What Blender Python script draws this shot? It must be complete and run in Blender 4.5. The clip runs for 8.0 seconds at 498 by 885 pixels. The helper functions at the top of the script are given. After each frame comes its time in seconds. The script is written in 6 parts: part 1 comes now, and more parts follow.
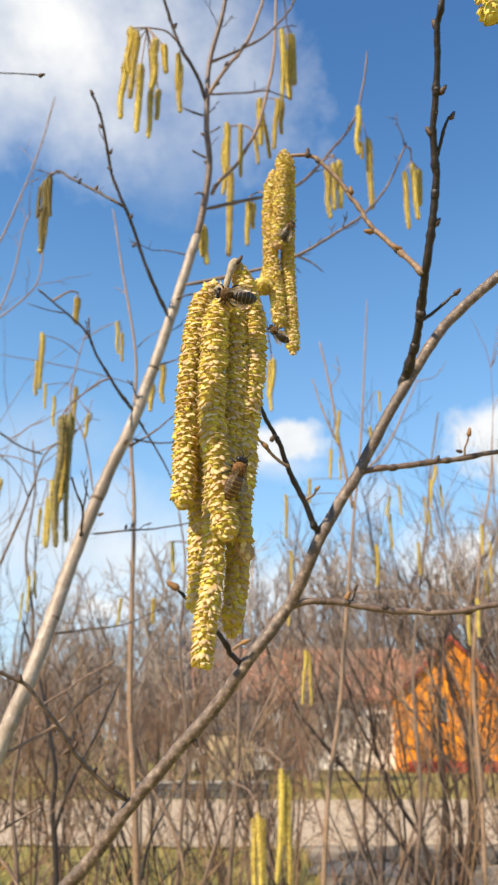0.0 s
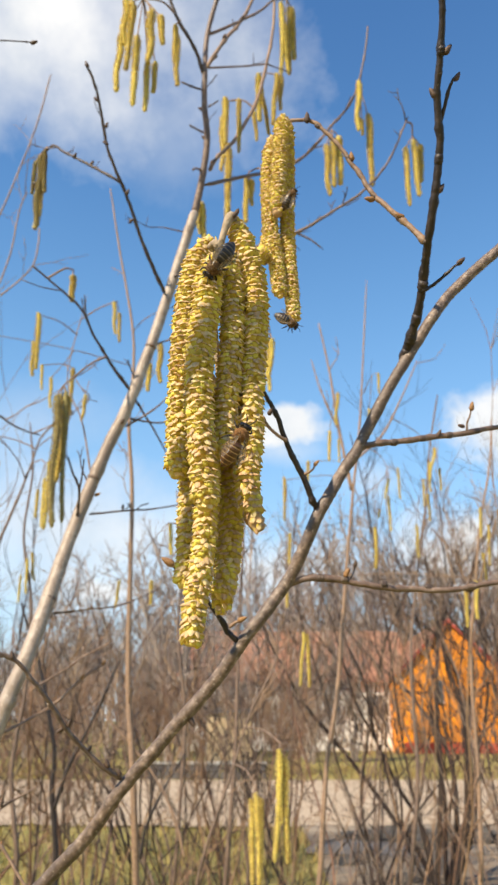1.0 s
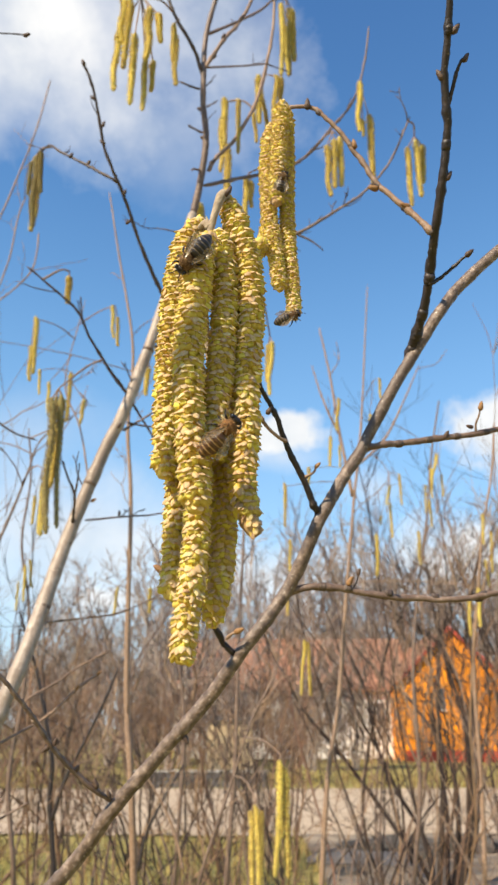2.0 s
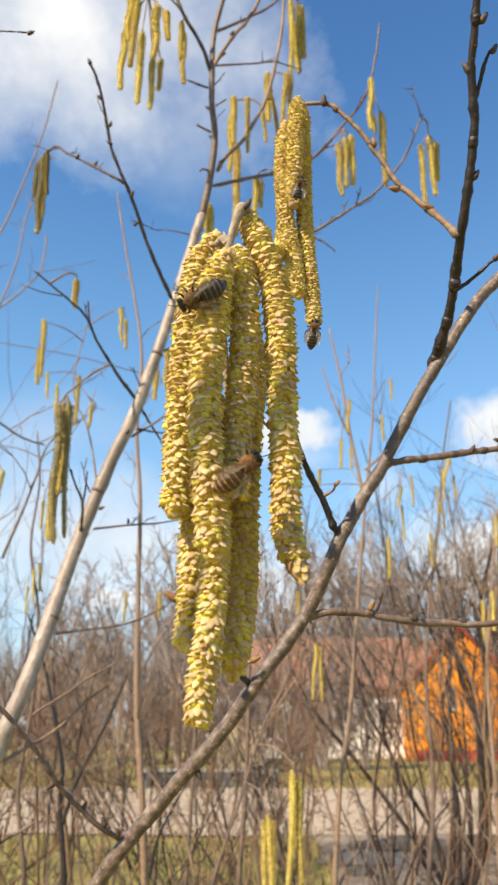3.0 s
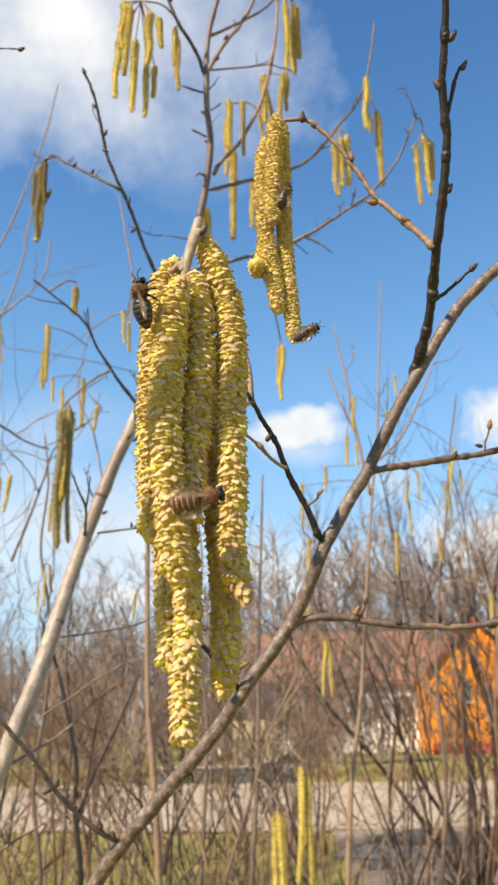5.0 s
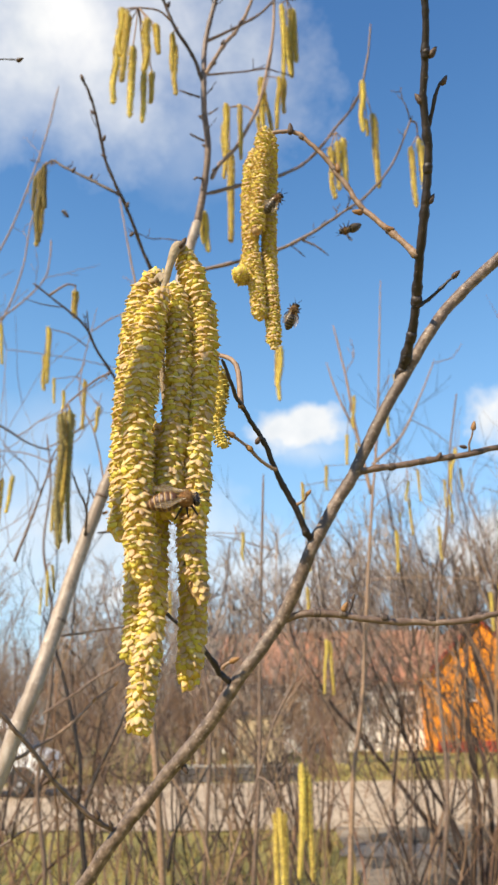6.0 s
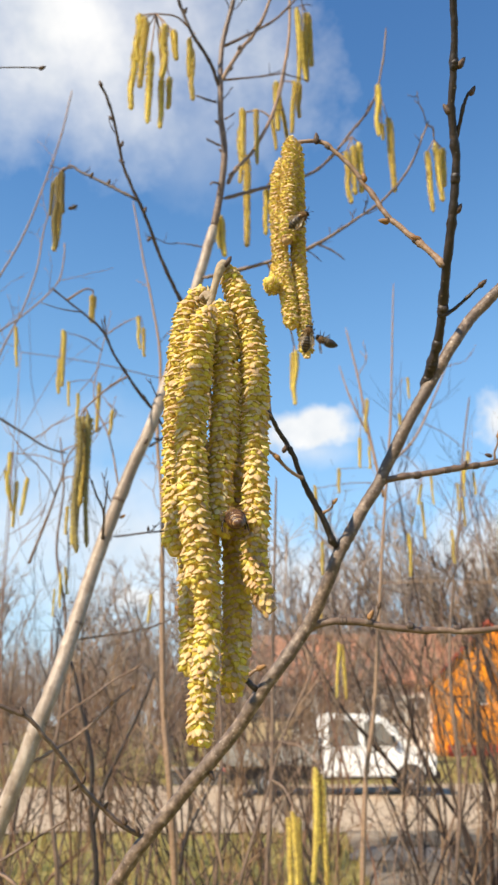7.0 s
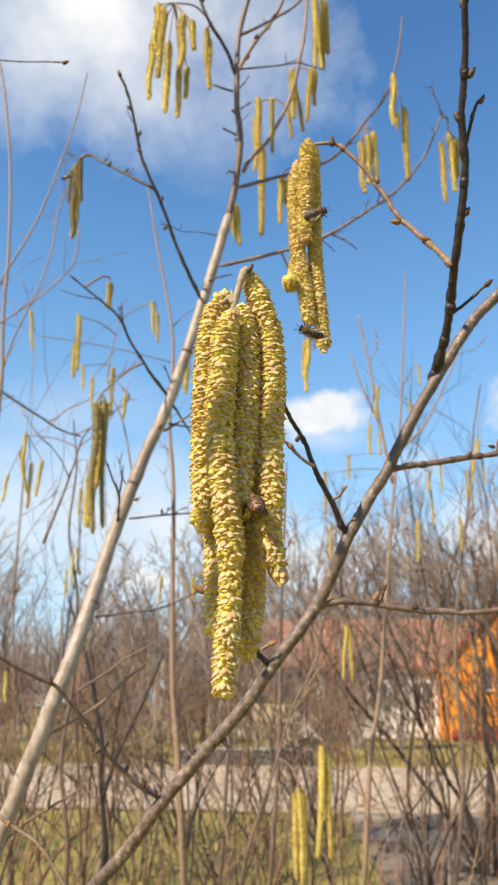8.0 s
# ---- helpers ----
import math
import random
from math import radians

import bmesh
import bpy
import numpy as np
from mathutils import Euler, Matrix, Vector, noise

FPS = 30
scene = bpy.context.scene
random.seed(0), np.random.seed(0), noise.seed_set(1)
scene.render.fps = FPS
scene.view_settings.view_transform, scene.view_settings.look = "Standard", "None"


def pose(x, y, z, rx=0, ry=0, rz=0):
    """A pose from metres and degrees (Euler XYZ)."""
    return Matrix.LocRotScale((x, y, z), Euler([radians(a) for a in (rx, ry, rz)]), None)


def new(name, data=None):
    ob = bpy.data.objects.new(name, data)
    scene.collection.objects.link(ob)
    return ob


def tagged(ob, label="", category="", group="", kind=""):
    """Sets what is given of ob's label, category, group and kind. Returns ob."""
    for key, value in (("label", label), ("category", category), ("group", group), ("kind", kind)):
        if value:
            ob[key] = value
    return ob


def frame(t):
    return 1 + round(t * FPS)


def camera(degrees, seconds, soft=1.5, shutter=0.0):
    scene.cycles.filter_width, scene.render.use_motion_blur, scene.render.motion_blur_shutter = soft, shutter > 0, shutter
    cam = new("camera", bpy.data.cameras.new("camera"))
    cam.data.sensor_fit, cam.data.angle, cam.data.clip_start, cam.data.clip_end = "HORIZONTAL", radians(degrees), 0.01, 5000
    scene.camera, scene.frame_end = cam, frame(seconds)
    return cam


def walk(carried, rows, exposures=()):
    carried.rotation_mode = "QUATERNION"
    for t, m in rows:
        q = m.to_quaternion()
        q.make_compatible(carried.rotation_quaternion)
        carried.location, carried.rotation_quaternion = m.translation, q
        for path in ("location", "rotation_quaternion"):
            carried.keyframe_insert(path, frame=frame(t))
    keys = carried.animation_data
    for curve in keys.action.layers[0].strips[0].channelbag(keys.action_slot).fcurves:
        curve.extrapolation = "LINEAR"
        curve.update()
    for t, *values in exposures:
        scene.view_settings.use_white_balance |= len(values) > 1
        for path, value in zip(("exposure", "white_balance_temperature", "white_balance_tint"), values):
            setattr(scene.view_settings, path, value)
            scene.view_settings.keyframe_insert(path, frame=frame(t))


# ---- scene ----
cam = camera(36.7, 8.0, soft=2.1)
PATH = [
    (0, pose(0, 0, 1.7, 111.5, 0, 0)),
    (0.5, pose(-0.0002, 0.0035, 1.6994, 110.9, -0.329, -0.013)),
    (1, pose(0.0008, 0.0112, 1.6986, 110.269, -0.019, -0.113)),
    (2.5, pose(0.0025, 0.0405, 1.7097, 110.97, -0.065, 0.003)),
    (3, pose(-0.0006, 0.0476, 1.718, 110.73, -0.031, 0.656)),
    (3.5, pose(-0.0017, 0.054, 1.7211, 110.334, 0.182, 0.505)),
    (4, pose(0.0046, 0.0596, 1.724, 110.191, 0.64, 1.025)),
    (4.5, pose(0.0086, 0.0539, 1.7253, 110.425, 0.693, 1.463)),
    (5, pose(0.0118, 0.0365, 1.7214, 110.458, 0.778, 1.775)),
    (6.5, pose(0.0195, 0.0237, 1.7183, 110.383, 1.056, 2.204)),
    (7, pose(0.01, 0.0209, 1.7209, 110.547, 0.582, 2.731)),
    (7.5, pose(0.0086, 0.0049, 1.723, 110.921, -0.017, 3.227)),
    (8, pose(0.0083, -0.0006, 1.7158, 109.331, -0.358, 3.195)),
]
walk(cam, PATH, exposures=[(0, 0.57, 6750, 10), (8, 0.57, 6750, 10)])
cam.data.dof.use_dof = True
cam.data.dof.focus_distance = 0.25
cam.data.dof.aperture_fstop = 48

# ---- world, sun and sky ----
SUN_WAY = Vector((-0.52, -0.56, 0.65)).normalized()
sun = new("sun", bpy.data.lights.new("sun", "SUN"))
sun.data.energy, sun.data.angle, sun.data.color = 5.4, radians(0.53), (1.0, 0.87, 0.67)
sun.rotation_euler = (-SUN_WAY).to_track_quat("-Z", "Y").to_euler()

# way, half width, half height, twist, density, edge
HIGH_CLOUDS = [
    ((-0.2123, 0.6185, 0.7565), 0.308, 0.181, -8, 1.0, 0.5),
    ((-0.0908, 0.7194, 0.6887), 0.105, 0.12, 20, 0.5, 0.7),
    ((0.0353, 0.9301, 0.3656), 0.078, 0.035, 0, 1.0, 0.24),
    ((0.0443, 0.9406, 0.3366), 0.064, 0.03, 0, 0.7, 0.6),
    ((0.3358, 0.8766, 0.3446), 0.102, 0.071, 0, 1.0, 0.25),
    ((0.2837, 0.9385, 0.197), 0.165, 0.06, 0, 1.0, 0.4),
]
LOW_CLOUDS = [
    ((-0.2394, 0.944, 0.2273), 0.286, 0.128, 0, 1.0, 0.6),
    ((-0.2755, 0.8934, 0.355), 0.143, 0.068, 10, 0.5, 0.9),
    ((-0.0007, 0.9829, 0.184), 0.241, 0.06, 0, 0.9, 0.6),
    ((0.2812, 0.9354, 0.2143), 0.056, 0.036, 0, 1.0, 0.3),
    ((0.1804, 0.9693, 0.167), 0.083, 0.030, 0, 0.9, 0.35),
    ((0.0432, 0.988, 0.1483), 0.068, 0.026, 0, 0.9, 0.35),
    ((-0.1883, 0.9696, 0.1562), 0.064, 0.024, 0, 0.9, 0.35),
    ((-0.2725, 0.9387, 0.2114), 0.068, 0.038, 0, 0.7, 0.6),
    ((0.1621, 0.9418, 0.2946), 0.045, 0.03, 0, 0.5, 0.7),
]
world = bpy.data.worlds.new("sky")
scene.world = world
world.use_nodes = True
wt = world.node_tree
wt.nodes.clear()


class Nodes:
    """Short hand for a node tree."""

    def __init__(self, tree):
        self.tree = tree

    def add(self, kind, **values):
        n = self.tree.nodes.new(kind)
        for k, v in values.items():
            if k == "operation":
                n.operation = v
            elif k == "blend":
                n.blend_type = v
            elif k == "data":
                n.data_type = v
        return n

    def link(self, a, b):
        self.tree.links.new(a, b)

    def put(self, value, socket):
        if isinstance(value, bpy.types.NodeSocket):
            self.link(value, socket)
        else:
            socket.default_value = value

    def math(self, op, a, b=0.0, c=None, clamp=False):
        n = self.add("ShaderNodeMath", operation=op)
        n.use_clamp = clamp
        self.put(a, n.inputs[0])
        self.put(b, n.inputs[1])
        if c is not None:
            self.put(c, n.inputs[2])
        return n.outputs[0]

    def dot(self, a, way):
        n = self.add("ShaderNodeVectorMath", operation="DOT_PRODUCT")
        self.put(a, n.inputs[0])
        n.inputs[1].default_value = way
        return n.outputs["Value"]

    def noise(self, vector, scale, detail=4.0, rough=0.55, distortion=0.0):
        n = self.add("ShaderNodeTexNoise")
        self.put(vector, n.inputs["Vector"])
        n.inputs["Scale"].default_value = scale
        n.inputs["Detail"].default_value = detail
        n.inputs["Roughness"].default_value = rough
        n.inputs["Distortion"].default_value = distortion
        return n.outputs["Fac"]

    def ramp(self, fac, stops):
        n = self.add("ShaderNodeValToRGB")
        self.put(fac, n.inputs[0])
        els = n.color_ramp.elements
        while len(els) < len(stops):
            els.new(0.5)
        for e, (p, c) in zip(els, stops):
            e.position, e.color = p, (*c, 1)
        return n.outputs[0]

    def mix(self, fac, a, b, blend="MIX"):
        n = self.add("ShaderNodeMix", data="RGBA", blend=blend)
        self.put(fac, n.inputs[0])
        self.put(a if isinstance(a, bpy.types.NodeSocket) else (*a, 1), n.inputs[6])
        self.put(b if isinstance(b, bpy.types.NodeSocket) else (*b, 1), n.inputs[7])
        return n.outputs[2]


W = Nodes(wt)
sky = wt.nodes.new("ShaderNodeTexSky")
sky.sky_type, sky.sun_disc = "NISHITA", False
sky.sun_elevation = math.asin(SUN_WAY.z)
sky.sun_rotation = math.atan2(SUN_WAY.x, SUN_WAY.y)
sky.altitude, sky.air_density, sky.dust_density, sky.ozone_density = 200, 1.0, 0.4, 1.6
way = wt.nodes.new("ShaderNodeTexCoord").outputs["Generated"]
wisps = W.noise(way, 7.0, 7.0, 0.6)
puffs = W.noise(way, 17.0, 7.0, 0.55)
cover = None
for centre, wide, tall, twist, density, edge in HIGH_CLOUDS + LOW_CLOUDS:
    ahead = Vector(centre).normalized()
    side = ahead.cross(Vector((0, 0, 1))).normalized()
    rise = side.cross(ahead)
    c, s = math.cos(radians(twist)), math.sin(radians(twist))
    side, rise = side * c + rise * s, rise * c - side * s
    u = W.math("DIVIDE", W.dot(way, side), wide)
    v = W.math("DIVIDE", W.dot(way, rise), tall)
    far = W.math("SQRT", W.math("ADD", W.math("MULTIPLY", u, u), W.math("MULTIPLY", v, v)))
    ragged = W.math("MULTIPLY_ADD", puffs if edge < 0.45 else wisps, 1.8 if edge < 0.45 else 1.5, -0.9 if edge < 0.45 else -0.75)
    soft = W.math("DIVIDE", W.math("SUBTRACT", W.math("ADD", 1.0, ragged), far), 2 * edge, clamp=True)
    ahead_only = W.math("GREATER_THAN", W.dot(way, ahead), 0.2)
    this = W.math("MULTIPLY", W.math("MULTIPLY", W.math("SMOOTH_MIN", soft, 1.0, 0.3), density), ahead_only)
    cover = this if cover is None else W.math("MAXIMUM", cover, this)
# loose cloud over the rest of the sky
loose = W.math("MULTIPLY", W.math("DIVIDE", W.math("SUBTRACT", W.noise(way, 3.0, 6.0, 0.6), 0.60), 0.12, clamp=True), 0.6)
front = W.math("GREATER_THAN", W.dot(way, (0.0, 0.92, 0.39)), 0.72)
loose = W.math("MULTIPLY", loose, W.math("SUBTRACT", 1.0, front))
cover = W.math("MAXIMUM", cover, loose, clamp=True)
billow = W.noise(way, 9.0, 6.0, 0.6)
cloud = W.ramp(billow, [(0.3, (5.3, 5.7, 6.15)), (0.6, (7.0, 7.1, 7.2))])
height = W.dot(way, (0, 0, 1))
haze = W.math("MULTIPLY", W.math("POWER", W.math("SUBTRACT", 1.0, W.math("ABSOLUTE", height, clamp=True), clamp=True), 2.0), 0.9)
tinted = W.mix(1.0, sky.outputs[0], (0.56, 1.015, 1.45), "MULTIPLY")
air = W.mix(haze, tinted, (2.1, 5.1, 7.6))
low = W.math("MULTIPLY", W.math("POWER", W.math("SUBTRACT", 1.0, W.math("ABSOLUTE", height, clamp=True), clamp=True), 4.5), 0.85)
air = W.mix(low, air, (5.8, 6.4, 6.7))
lit = W.mix(cover, air, cloud)
background = wt.nodes.new("ShaderNodeBackground")
background.inputs["Strength"].default_value = 0.1
wt.links.new(lit, background.inputs["Color"])
wt.links.new(background.outputs[0], wt.nodes.new("ShaderNodeOutputWorld").inputs[0])


# ---- materials ----
def material(name, stops, scale=20.0, rough=0.8, bump=0.3, bump_scale=None, island=0.0, stretch=(1, 1, 1), metal=0.0, coords="Object", second=None, spec=0.3, soft_light=0.0, height=0.002, dots=None):
    """A surface whose colour runs through stops by noise; second: colour of blotches at a larger scale."""
    m = bpy.data.materials.new(name)
    m.use_nodes = True
    nt = m.node_tree
    N = Nodes(nt)
    b = nt.nodes["Principled BSDF"]
    tc = nt.nodes.new("ShaderNodeTexCoord").outputs[coords]
    mp = nt.nodes.new("ShaderNodeMapping")
    mp.inputs["Scale"].default_value = stretch
    N.link(tc, mp.inputs["Vector"])
    at = mp.outputs[0]
    fine = N.noise(at, scale, 6.0, 0.65)
    colour = N.ramp(fine, stops)
    if second:
        broad = N.noise(at, scale * 0.13, 3.0, 0.6)
        colour = N.mix(N.math("MULTIPLY", N.math("DIVIDE", N.math("SUBTRACT", broad, 0.45), 0.2, clamp=True), second[1]), colour, second[0])
    if dots:
        spot = N.math("DIVIDE", N.math("SUBTRACT", N.noise(at, dots[1], 1.0, 0.4), dots[2]), 0.03, clamp=True)
        colour = N.mix(N.math("MULTIPLY", spot, 0.8), colour, dots[0])
    if island:
        geo = N.math("FRACT", N.math("ADD", nt.nodes.new("ShaderNodeNewGeometry").outputs["Random Per Island"], nt.nodes.new("ShaderNodeObjectInfo").outputs["Random"]))
        hsv = nt.nodes.new("ShaderNodeHueSaturation")
        N.link(colour, hsv.inputs["Color"])
        N.link(N.math("MULTIPLY_ADD", geo, 2 * island, 1 - island), hsv.inputs["Value"])
        N.link(N.math("MULTIPLY_ADD", geo, 0.03, 0.485), hsv.inputs["Hue"])
        colour = hsv.outputs[0]
    N.link(colour, b.inputs["Base Color"])
    b.inputs["Roughness"].default_value = rough
    b.inputs["Metallic"].default_value = metal
    b.inputs["Specular IOR Level"].default_value = spec
    if bump:
        bp = nt.nodes.new("ShaderNodeBump")
        bp.inputs["Strength"].default_value = bump
        bp.inputs["Distance"].default_value = height
        N.link(N.noise(at, bump_scale or scale * 2, 5.0, 0.6), bp.inputs["Height"])
        N.link(bp.outputs[0], b.inputs["Normal"])
    if soft_light:
        tl = nt.nodes.new("ShaderNodeBsdfTranslucent")
        N.link(colour, tl.inputs["Color"])
        mx = nt.nodes.new("ShaderNodeMixShader")
        mx.inputs[0].default_value = soft_light
        N.link(b.outputs[0], mx.inputs[1])
        N.link(tl.outputs[0], mx.inputs[2])
        N.link(mx.outputs[0], nt.nodes["Material Output"].inputs[0])
    return m


bark_pale = material("bark_pale", [(0.3, (0.17, 0.12, 0.085)), (0.47, (0.31, 0.24, 0.185)), (0.62, (0.40, 0.33, 0.27)), (0.76, (0.50, 0.43, 0.36))], 95, 0.5, 0.45, 150, stretch=(1, 1, 0.6), second=((0.20, 0.145, 0.105), 0.8), spec=0.5, dots=((0.6, 0.5, 0.4), 420, 0.70))
bark_limb = material("bark_limb", [(0.28, (0.05, 0.03, 0.02)), (0.46, (0.11, 0.072, 0.05)), (0.58, (0.19, 0.132, 0.095)), (0.74, (0.44, 0.345, 0.265))], 240, 0.5, 0.7, 420, second=((0.07, 0.046, 0.034), 0.7), spec=0.55, dots=((0.5, 0.42, 0.33), 900, 0.70), height=0.0010)
bark_umber = material("bark_umber", [(0.3, (0.04, 0.025, 0.019)), (0.55, (0.08, 0.053, 0.04)), (0.75, (0.2, 0.15, 0.115))], 170, 0.6, 0.5, 280, second=((0.05, 0.034, 0.028), 0.6), spec=0.5, height=0.001)
bark_brown = material("bark_brown", [(0.3, (0.085, 0.052, 0.038)), (0.5, (0.15, 0.096, 0.068)), (0.62, (0.215, 0.146, 0.105)), (0.75, (0.38, 0.285, 0.215))], 220, 0.55, 0.6, 340, second=((0.085, 0.055, 0.042), 0.6), spec=0.5, height=0.001)
bark_dark = material("bark_dark", [(0.3, (0.011, 0.0075, 0.007)), (0.55, (0.026, 0.017, 0.0145)), (0.78, (0.085, 0.061, 0.052))], 180, 0.5, 0.5, 280, second=((0.02, 0.014, 0.012), 0.5), spec=0.45, dots=((0.18, 0.145, 0.12), 620, 0.73), height=0.001)
bark_tan = material("bark_tan", [(0.3, (0.17, 0.10, 0.06)), (0.55, (0.28, 0.18, 0.115)), (0.75, (0.38, 0.27, 0.185))], 150, 0.6, 0.4, 240, second=((0.19, 0.13, 0.1), 0.5), spec=0.4)
bud_dark = material("bud_dark", [(0.35, (0.05, 0.03, 0.022)), (0.65, (0.12, 0.075, 0.05))], 500, 0.55, 0.3)
bud_orange = material("bud_orange", [(0.35, (0.19, 0.09, 0.035)), (0.65, (0.33, 0.18, 0.07))], 500, 0.5, 0.3)
scale_tan = material("scale_tan", [(0.3, (0.74, 0.545, 0.27)), (0.55, (0.84, 0.645, 0.36)), (0.8, (0.90, 0.725, 0.46))], 700, 0.8, 0.2, 1500, island=0.16, soft_light=0.43, spec=0.15)
scale_yellow = material("scale_yellow", [(0.3, (0.68, 0.51, 0.09)), (0.6, (0.78, 0.61, 0.13)), (0.8, (0.84, 0.68, 0.21))], 700, 0.7, 0.2, 1500, island=0.18, soft_light=0.4)
anther_yellow = material("anther_yellow", [(0.3, (0.88, 0.72, 0.12)), (0.7, (0.94, 0.81, 0.22))], 900, 0.7, 0.0, island=0.1, soft_light=0.45)
tip_brown = material("tip_brown", [(0.3, (0.42, 0.25, 0.12)), (0.7, (0.62, 0.42, 0.22))], 700, 0.75, 0.3, 1500, island=0.2, soft_light=0.2)
core_olive = material("core_olive", [(0.3, (0.58, 0.41, 0.09)), (0.7, (0.70, 0.53, 0.15))], 700, 0.8, 0.2, 1500)
peduncle_grey = material("peduncle_grey", [(0.3, (0.27, 0.205, 0.135)), (0.7, (0.42, 0.335, 0.235))], 500, 0.8, 0.4, 900)
# darker olive version of far_catkin: the shade is put into its colour
shaded_catkin = material("shaded_catkin", [(0.3, (0.19, 0.145, 0.055)), (0.6, (0.29, 0.225, 0.09)), (0.8, (0.41, 0.33, 0.15))], 500, 0.85, 0.3, 900, island=0.35)
# the dark olive blotches stand in for the shaded sides of the catkins
far_catkin = material("far_catkin", [(0.3, (0.50, 0.36, 0.08)), (0.6, (0.68, 0.52, 0.13)), (0.8, (0.78, 0.62, 0.22))], 500, 0.8, 0.3, 900, island=0.3, soft_light=0.15, second=((0.33, 0.24, 0.07), 0.55))


# ---- builders ----
def mesh_of(name, verts, faces, mats, index=None, smooth=True):
    me = bpy.data.meshes.new(name)
    me.from_pydata([tuple(v) for v in verts], [], faces)
    for m in mats:
        me.materials.append(m)
    if index is not None:
        me.polygons.foreach_set("material_index", index)
    if smooth:
        me.polygons.foreach_set("use_smooth", [True] * len(me.polygons))
    me.validate()
    me.update()
    return me


def thing(name, at, label, category, group="", kind=""):
    ob = new(name)
    ob.empty_display_size = 0.02
    ob.location = at
    return tagged(ob, label, category, group, kind)


def part(name, me, parent, label="", at=(0, 0, 0)):
    ob = new(name, me)
    ob.parent = parent
    ob.location = at
    return tagged(ob, label)


def part_bm(name, bm, mat, parent, label="", at=(0, 0, 0), smooth=False):
    me = bpy.data.meshes.new(name)
    bm.to_mesh(me)
    bm.free()
    me.materials.append(mat)
    if smooth:
        me.polygons.foreach_set("use_smooth", [True] * len(me.polygons))
    return part(name, me, parent, label, at)


def spline(points, per=6):
    """A smooth line through the points."""
    p = np.array(points, float)
    if len(p) < 3:
        return np.array([p[0] + (p[-1] - p[0]) * k / per for k in range(per + 1)])
    q = np.vstack([2 * p[0] - p[1], p, 2 * p[-1] - p[-2]])
    line = []
    for i in range(1, len(q) - 2):
        a, b, c, d = q[i - 1 : i + 3]
        for k in range(per):
            t = k / per
            line.append(0.5 * (2 * b + (c - a) * t + (2 * a - 5 * b + 4 * c - d) * t * t + (3 * b - a - 3 * c + d) * t**3))
    line.append(p[-1])
    return np.array(line)


def tube(verts, faces, line, radii, sides=8, cap=True):
    """Adds a round tapered tube along a line to verts and faces."""
    line = np.array(line, float)
    n = len(line)
    along = np.gradient(line, axis=0)
    along /= np.linalg.norm(along, axis=1)[:, None] + 1e-12
    ref = np.array([0.31, 0.87, 0.38]) if abs(along[0] @ np.array([0.31, 0.87, 0.38])) < 0.95 else np.array([1.0, 0, 0])
    first = len(verts)
    ang = np.arange(sides) * 2 * math.pi / sides
    u = np.cross(along[0], ref)
    u /= np.linalg.norm(u)
    for i in range(n):
        u = u - along[i] * (u @ along[i])
        u /= np.linalg.norm(u) + 1e-12
        v = np.cross(along[i], u)
        ring = line[i] + radii[i] * (np.cos(ang)[:, None] * u + np.sin(ang)[:, None] * v)
        verts.extend(ring.tolist())
    for i in range(n - 1):
        for k in range(sides):
            a, b = first + i * sides + k, first + i * sides + (k + 1) % sides
            faces.append((a, b, b + sides, a + sides))
    if cap:
        faces.append(tuple(first + k for k in reversed(range(sides))))
        faces.append(tuple(first + (n - 1) * sides + k for k in range(sides)))


LINES = {}


def fine_twigs(parent, mat, count, length, radius, seed):
    """A haze of thin side twigs along the shoots of a shrub."""
    rng = np.random.default_rng(seed)
    base = np.array(parent.location)
    lines = LINES[parent.name]
    size = np.array([np.linalg.norm(l[-1] - l[0]) for l in lines])
    verts, faces = [], []
    for _ in range(count):
        l = lines[rng.choice(len(lines), p=size / size.sum())]
        i = int(len(l) * (0.3 + 0.68 * rng.random()))
        i = min(max(i, 1), len(l) - 2)
        if l[i][2] < 0.6:
            continue
        d = l[i + 1] - l[i - 1]
        d /= np.linalg.norm(d)
        s = rng.standard_normal(3) * np.array([1, 0.6, 1])
        s -= d * (s @ d)
        s /= np.linalg.norm(s)
        way = d * 0.75 + s * 0.65
        ln = length * (0.35 + 0.9 * rng.random())
        p, pts = l[i] - base, []
        for k in range(6):
            pts.append(p.copy())
            way = way + rng.standard_normal(3) * 0.16 + np.array([0, 0, 0.05])
            way /= np.linalg.norm(way)
            p = p + way * ln / 5
        r = radius * (0.7 + 0.5 * rng.random())
        tube(verts, faces, pts, np.linspace(r, r * 0.55, 6), 5)
        for k in (2, 3, 4):
            if rng.random() < 0.55:
                w2 = way + rng.standard_normal(3) * 0.7
                w2 /= np.linalg.norm(w2)
                q = np.array(pts[k])
                tube(verts, faces, [q, q + w2 * ln * 0.12, q + (w2 + np.array([0, 0, 0.2])) * ln * 0.26], [r * 0.7, r * 0.6, r * 0.4], 4)
    return tagged(part("brushwood", mesh_of("brushwood", verts, faces, [mat]), parent), kind="stuff")


